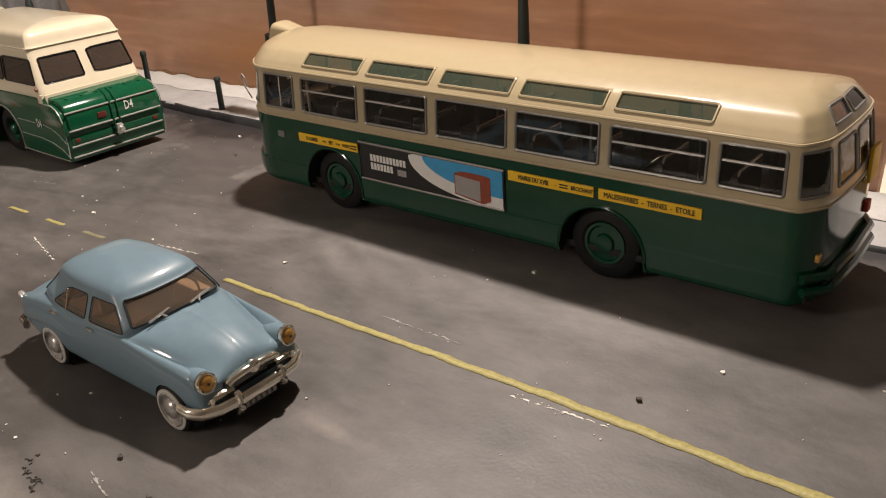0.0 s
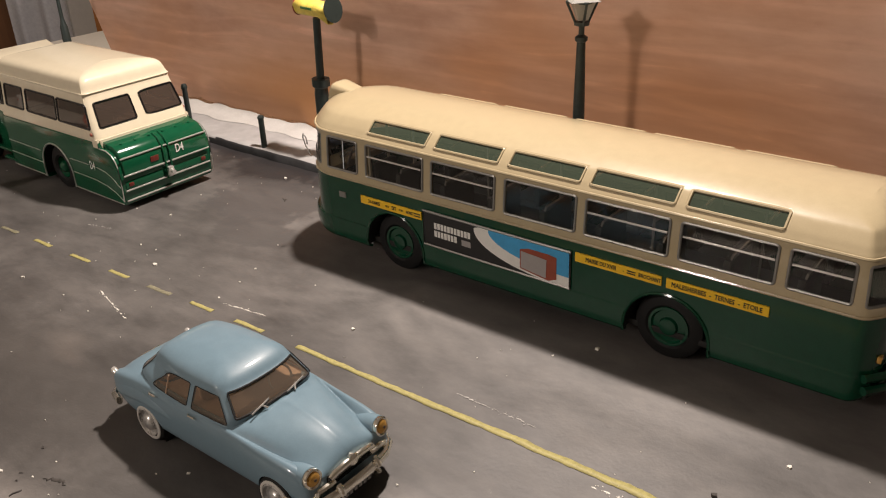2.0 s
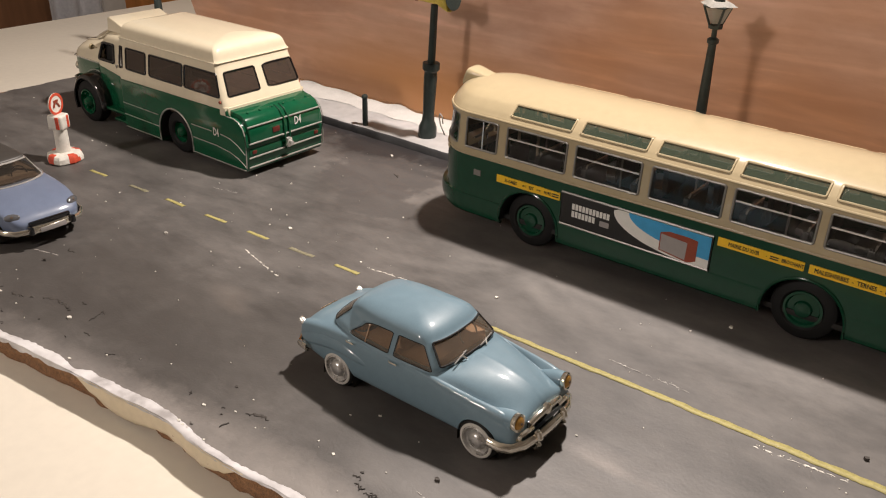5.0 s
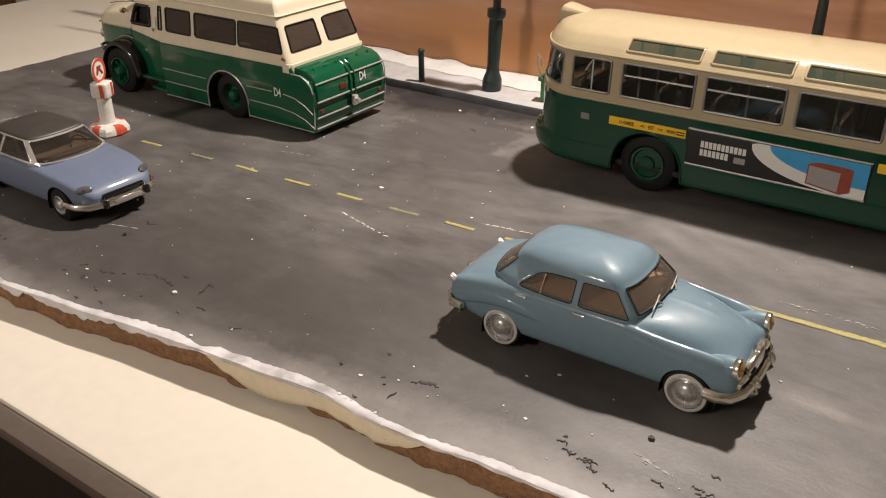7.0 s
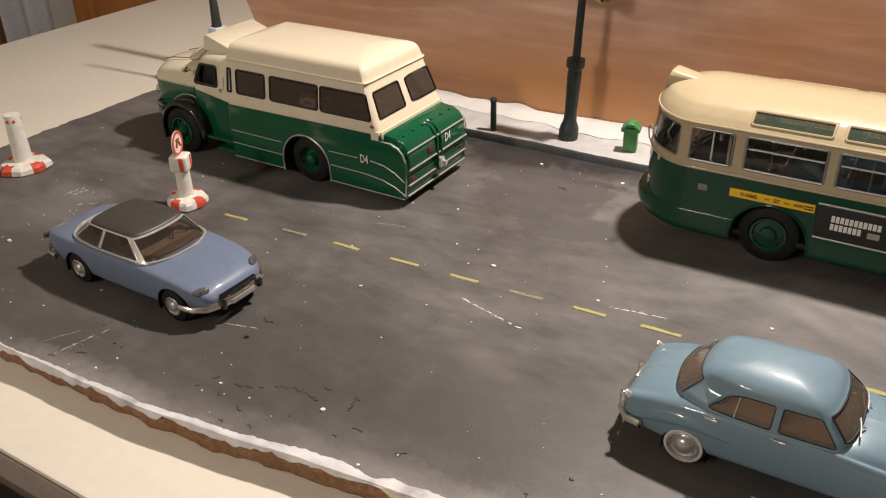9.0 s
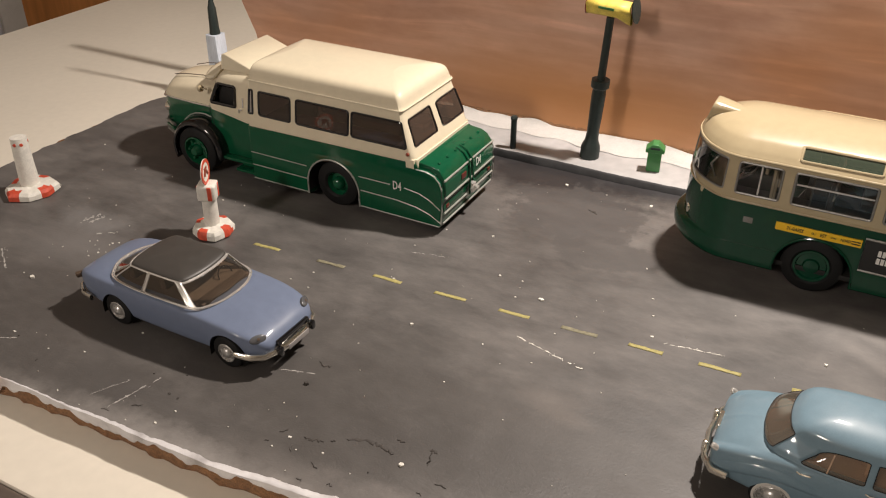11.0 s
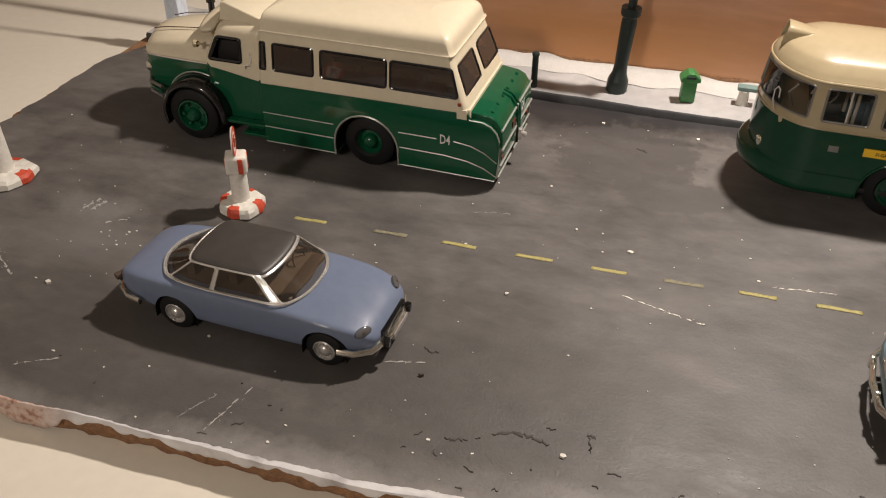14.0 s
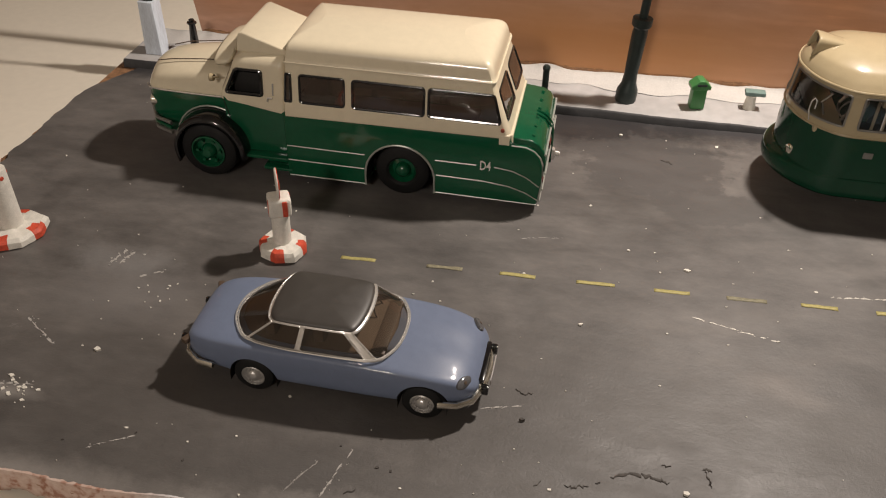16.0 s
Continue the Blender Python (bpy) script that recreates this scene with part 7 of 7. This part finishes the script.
def bollard(place, h, mat, label, cap=False):
    e = thing("bollard", place, label, "bollard", "bollards on the pavement")
    bm = bmesh.new()
    if cap:
        lathe(bm, [(0.0, 0), (0.15, 0), (0.14, 0.05), (0.105, 0.12), (0.085, h * 0.6), (0.07, h * 0.85), (0.11, h * 0.87), (0.11, h * 0.92), (0.07, h * 0.94), (0.06, h), (0.0, h)], Matrix(), 14)
    else:
        lathe(bm, [(0.0, 0), (0.072, 0), (0.068, h * 0.88), (0.082, h * 0.90), (0.082, h * 0.95), (0.055, h), (0.0, h)], Matrix(), 12)
    part("post", bm, mat, e)
    return e


def post_shaft(e, h0, h1, base_r=0.225, lean=0.0):
    bm = bmesh.new()
    lathe(bm, [(0.0, 0), (base_r, 0), (base_r, 0.22), (base_r * 0.95, 0.28), (base_r * 0.7, 0.42), (base_r * 0.62, 0.6), (base_r * 0.72, h0 - 0.35), (base_r * 0.66, h0 - 0.22), (base_r * 0.92, h0 - 0.16), (base_r * 0.92, h0), (0.0, h0)], Matrix(), 10)
    part("plinth", bm, IRON, e, "fluted dark green plinth")
    bm = bmesh.new()
    lathe(bm, [(0.0, h0 - 0.01), (0.09, h0 - 0.01), (0.09, h0 + 0.05), (0.085, h1), (0, h1)], Matrix(), 10)
    part("shaft", bm, IRON, e)


def stop_sign_post(place):
    e = thing("bus_stop_post", place, "dark green post with a curled yellow paper sign", "post", turn=(0, 3.0, 0))
    post_shaft(e, 1.86, 3.22)
    bm = bmesh.new()
    rows = []
    for x in (-0.52, -0.2, 0.15, 0.45):
        rows.append([(x + 0.05 * wob(a, x, 0.02, 4), (0.21 + 0.03 * wob(x, a * 0.02, 3, 2)) * math.cos(radians(a)) * (1 if a < 200 else 0.8), 3.42 + 0.18 * math.sin(radians(a)) + 0.04 * wob(x * 3, a * 0.03, 1, 8) - (0.10 if x > 0.4 and 200 < a < 300 else 0.0)) for a in range(20, 331, 18)])
    sheet(bm, rows)
    part("curled_sign", bm, YELLOW_SIGN, e, "curled yellow paper sign", thick=0.02)
    bm = bmesh.new()
    lathe(bm, [(0.0, 0.0), (0.27, 0.0), (0.28, 0.02), (0.0, 0.03)], pose(0.50, 0.02, 3.46, 0, 78, 0), 16)
    part("end_disc", bm, IRON, e)
    bm = bmesh.new()
    lathe(bm, [(0.0, 0.0), (0.2, 0.0), (0.21, 0.02), (0.0, 0.03)], pose(-0.50, 0.0, 3.42, 0, -90, 0), 16)
    part("end_disc", bm, RED_BROWN, e)
    bm = bmesh.new()
    box(bm, (-0.05, -0.245, 3.46), (0.34, 0.012, 0.05), 0.003)
    part("print_bar", bm, GREEN_BIN, e)
    return e


def lantern_post(place, h, lean=0.0, pedestal=0.0):
    e = thing("street_lamp", place, "dark iron street lamp with a square pale-glazed lantern" if not pedestal else "dark iron street lamp standing on the pavement corner", "street lamp", "street lamps", turn=(0, lean, 0))
    bm = bmesh.new()
    lathe(bm, [(0.0, 0), (0.19, 0), (0.19, 0.2), (0.13, 0.35), (0.12, 1.0), (0.10, h * 0.55), (0.075, h - 0.95), (0.11, h - 0.92), (0.11, h - 0.86), (0.05, h - 0.82), (0.05, h - 0.62), (0, h - 0.62)], Matrix(), 10)
    part("shaft", bm, IRON, e)
    bm = bmesh.new()
    for a in range(4):
        q = radians(45 + 90 * a)
        c, s = math.cos(q), math.sin(q)
        rod(bm, (0.10 * c, 0.10 * s, h - 0.64), (0.27 * c, 0.27 * s, h - 0.26), 0.022, n=6)
    rod(bm, (0, 0, h - 0.66), (0, 0, h - 0.60), 0.13, 0.14, 8)
    part("lantern_frame", bm, IRON, e)
    bm = bmesh.new()
    bmesh.ops.create_cone(bm, cap_ends=True, segments=4, radius1=0.12, radius2=0.25, depth=0.30, matrix=Matrix.Translation((0, 0, h - 0.42)) @ pose(0, 0, 0, 0, 0, 0))
    part("lantern_glass", bm, glass_milk, e, "frosted white lantern glass", smooth=False)
    bm = bmesh.new()
    bmesh.ops.create_cone(bm, cap_ends=True, segments=4, radius1=0.36, radius2=0.22, depth=0.07, matrix=Matrix.Translation((0, 0, h - 0.21)))
    part("lantern_roof", bm, DULL_GREY, e, "dull grey lantern roof", smooth=False)
    bm = bmesh.new()
    lathe(bm, [(0.0, h - 0.18), (0.10, h - 0.18), (0.10, h - 0.13), (0.06, h - 0.11), (0.085, h - 0.05), (0.05, h - 0.01), (0.0, h)], Matrix(), 10)
    part("finial", bm, IRON, e)
    bm = bmesh.new()
    tube(bm, [(0.27 * math.cos(radians(45 + 90 * k)), 0.27 * math.sin(radians(45 + 90 * k)), h - 0.26) for k in range(4)], 0.025, 6, closed=True)
    part("lantern_rim", bm, IRON, e)
    return e


def litter_bin(place):
    e = thing("litter_bin", place, "small green hand-painted bin with a peaked lid", "bin", turn=(0, 0, 12))
    bm = bmesh.new()
    box(bm, (0, 0, 0.26), (0.30, 0.24, 0.50), 0.03)
    part("box", bm, GREEN_BIN, e)
    bm = bmesh.new()
    prism(bm, [(-0.20, 0.47), (0.20, 0.47), (0.205, 0.54), (0.06, 0.67), (-0.06, 0.67), (-0.205, 0.54)], -0.16, 0.16, 0.02)
    part("lid", bm, GREEN_BIN, e)
    bm = bmesh.new()
    box(bm, (0, -0.165, 0.58), (0.2, 0.02, 0.05), 0.008)
    part("slot", bm, IRON, e)
    return e


def small_hydrant(place):
    e = thing("hydrant", place, "small grey-white pavement hydrant with a teal top", "hydrant")
    bm = bmesh.new()
    lathe(bm, [(0.0, 0), (0.14, 0), (0.12, 0.05), (0.10, 0.30), (0.13, 0.32), (0.0, 0.33)], Matrix(), 10)
    part("body", bm, WHITE_CRAFT, e)
    bm = bmesh.new()
    box(bm, (0.06, 0, 0.37), (0.42, 0.22, 0.09), 0.03)
    part("top", bm, TEAL, e)
    return e


YELLOW_SIGN = surface("yellow_paper", (0.70, 0.55, 0.10), 0.5, vary=0.2, grain=(300, 2000))
TEAL = surface("teal_craft_paint", (0.16, 0.24, 0.22), 0.5, vary=0.2)
PALE_BLUE = surface("pale_blue_plaster", (0.62, 0.68, 0.76), 0.6, vary=0.15, grain=(200, 1500), stretch=(1, 1, 0.2), bump=0.3)
glass_milk = surface("milky_glass", (0.36, 0.34, 0.30), 0.3, vary=0.06)
work_beacon((-11.33, -3.10, 0.0), True, 3, 116)
work_beacon((-15.9, -3.62, 0.0), False, 8)
bollard((-7.6, 2.98, PAVE_Z), 0.80, IRON, "thin dark green pavement bollard")
bollard((-10.52, 2.98, PAVE_Z), 1.16, IRON, "tall thin dark green bollard beside the truck")
bollard((-15.8, 3.62, PAVE_Z), 0.75, BLACK, "black turned bollard near the pavement corner", True)
stop_sign_post((-5.88, 3.38, PAVE_Z))
lantern_post((1.02, 3.15, PAVE_Z), 4.42, 0.5)
litter_bin((-4.40, 3.38, PAVE_Z))
small_hydrant((-3.28, 3.6, PAVE_Z))


def corner_pillar(place):
    e = thing("corner_pillar", place, "pale blue-white square pillar carrying a lamp", "pillar")
    bm = bmesh.new()
    prism(bm, [(-0.2, 0), (0.2, 0), (0.17, 1.25), (-0.17, 1.25)], -0.2, 0.2, 0.02)
    part("block", bm, PALE_BLUE, e)
    bm = bmesh.new()
    lathe(bm, [(0, 1.23), (0.15, 1.23), (0.13, 1.4), (0.11, 1.95), (0.08, 2.05), (0.055, 2.2), (0.05, 4.0), (0, 4.0)], Matrix(), 10)
    part("shaft", bm, IRON, e)
    return e


corner_pillar((-16.62, 3.35, PAVE_Z))
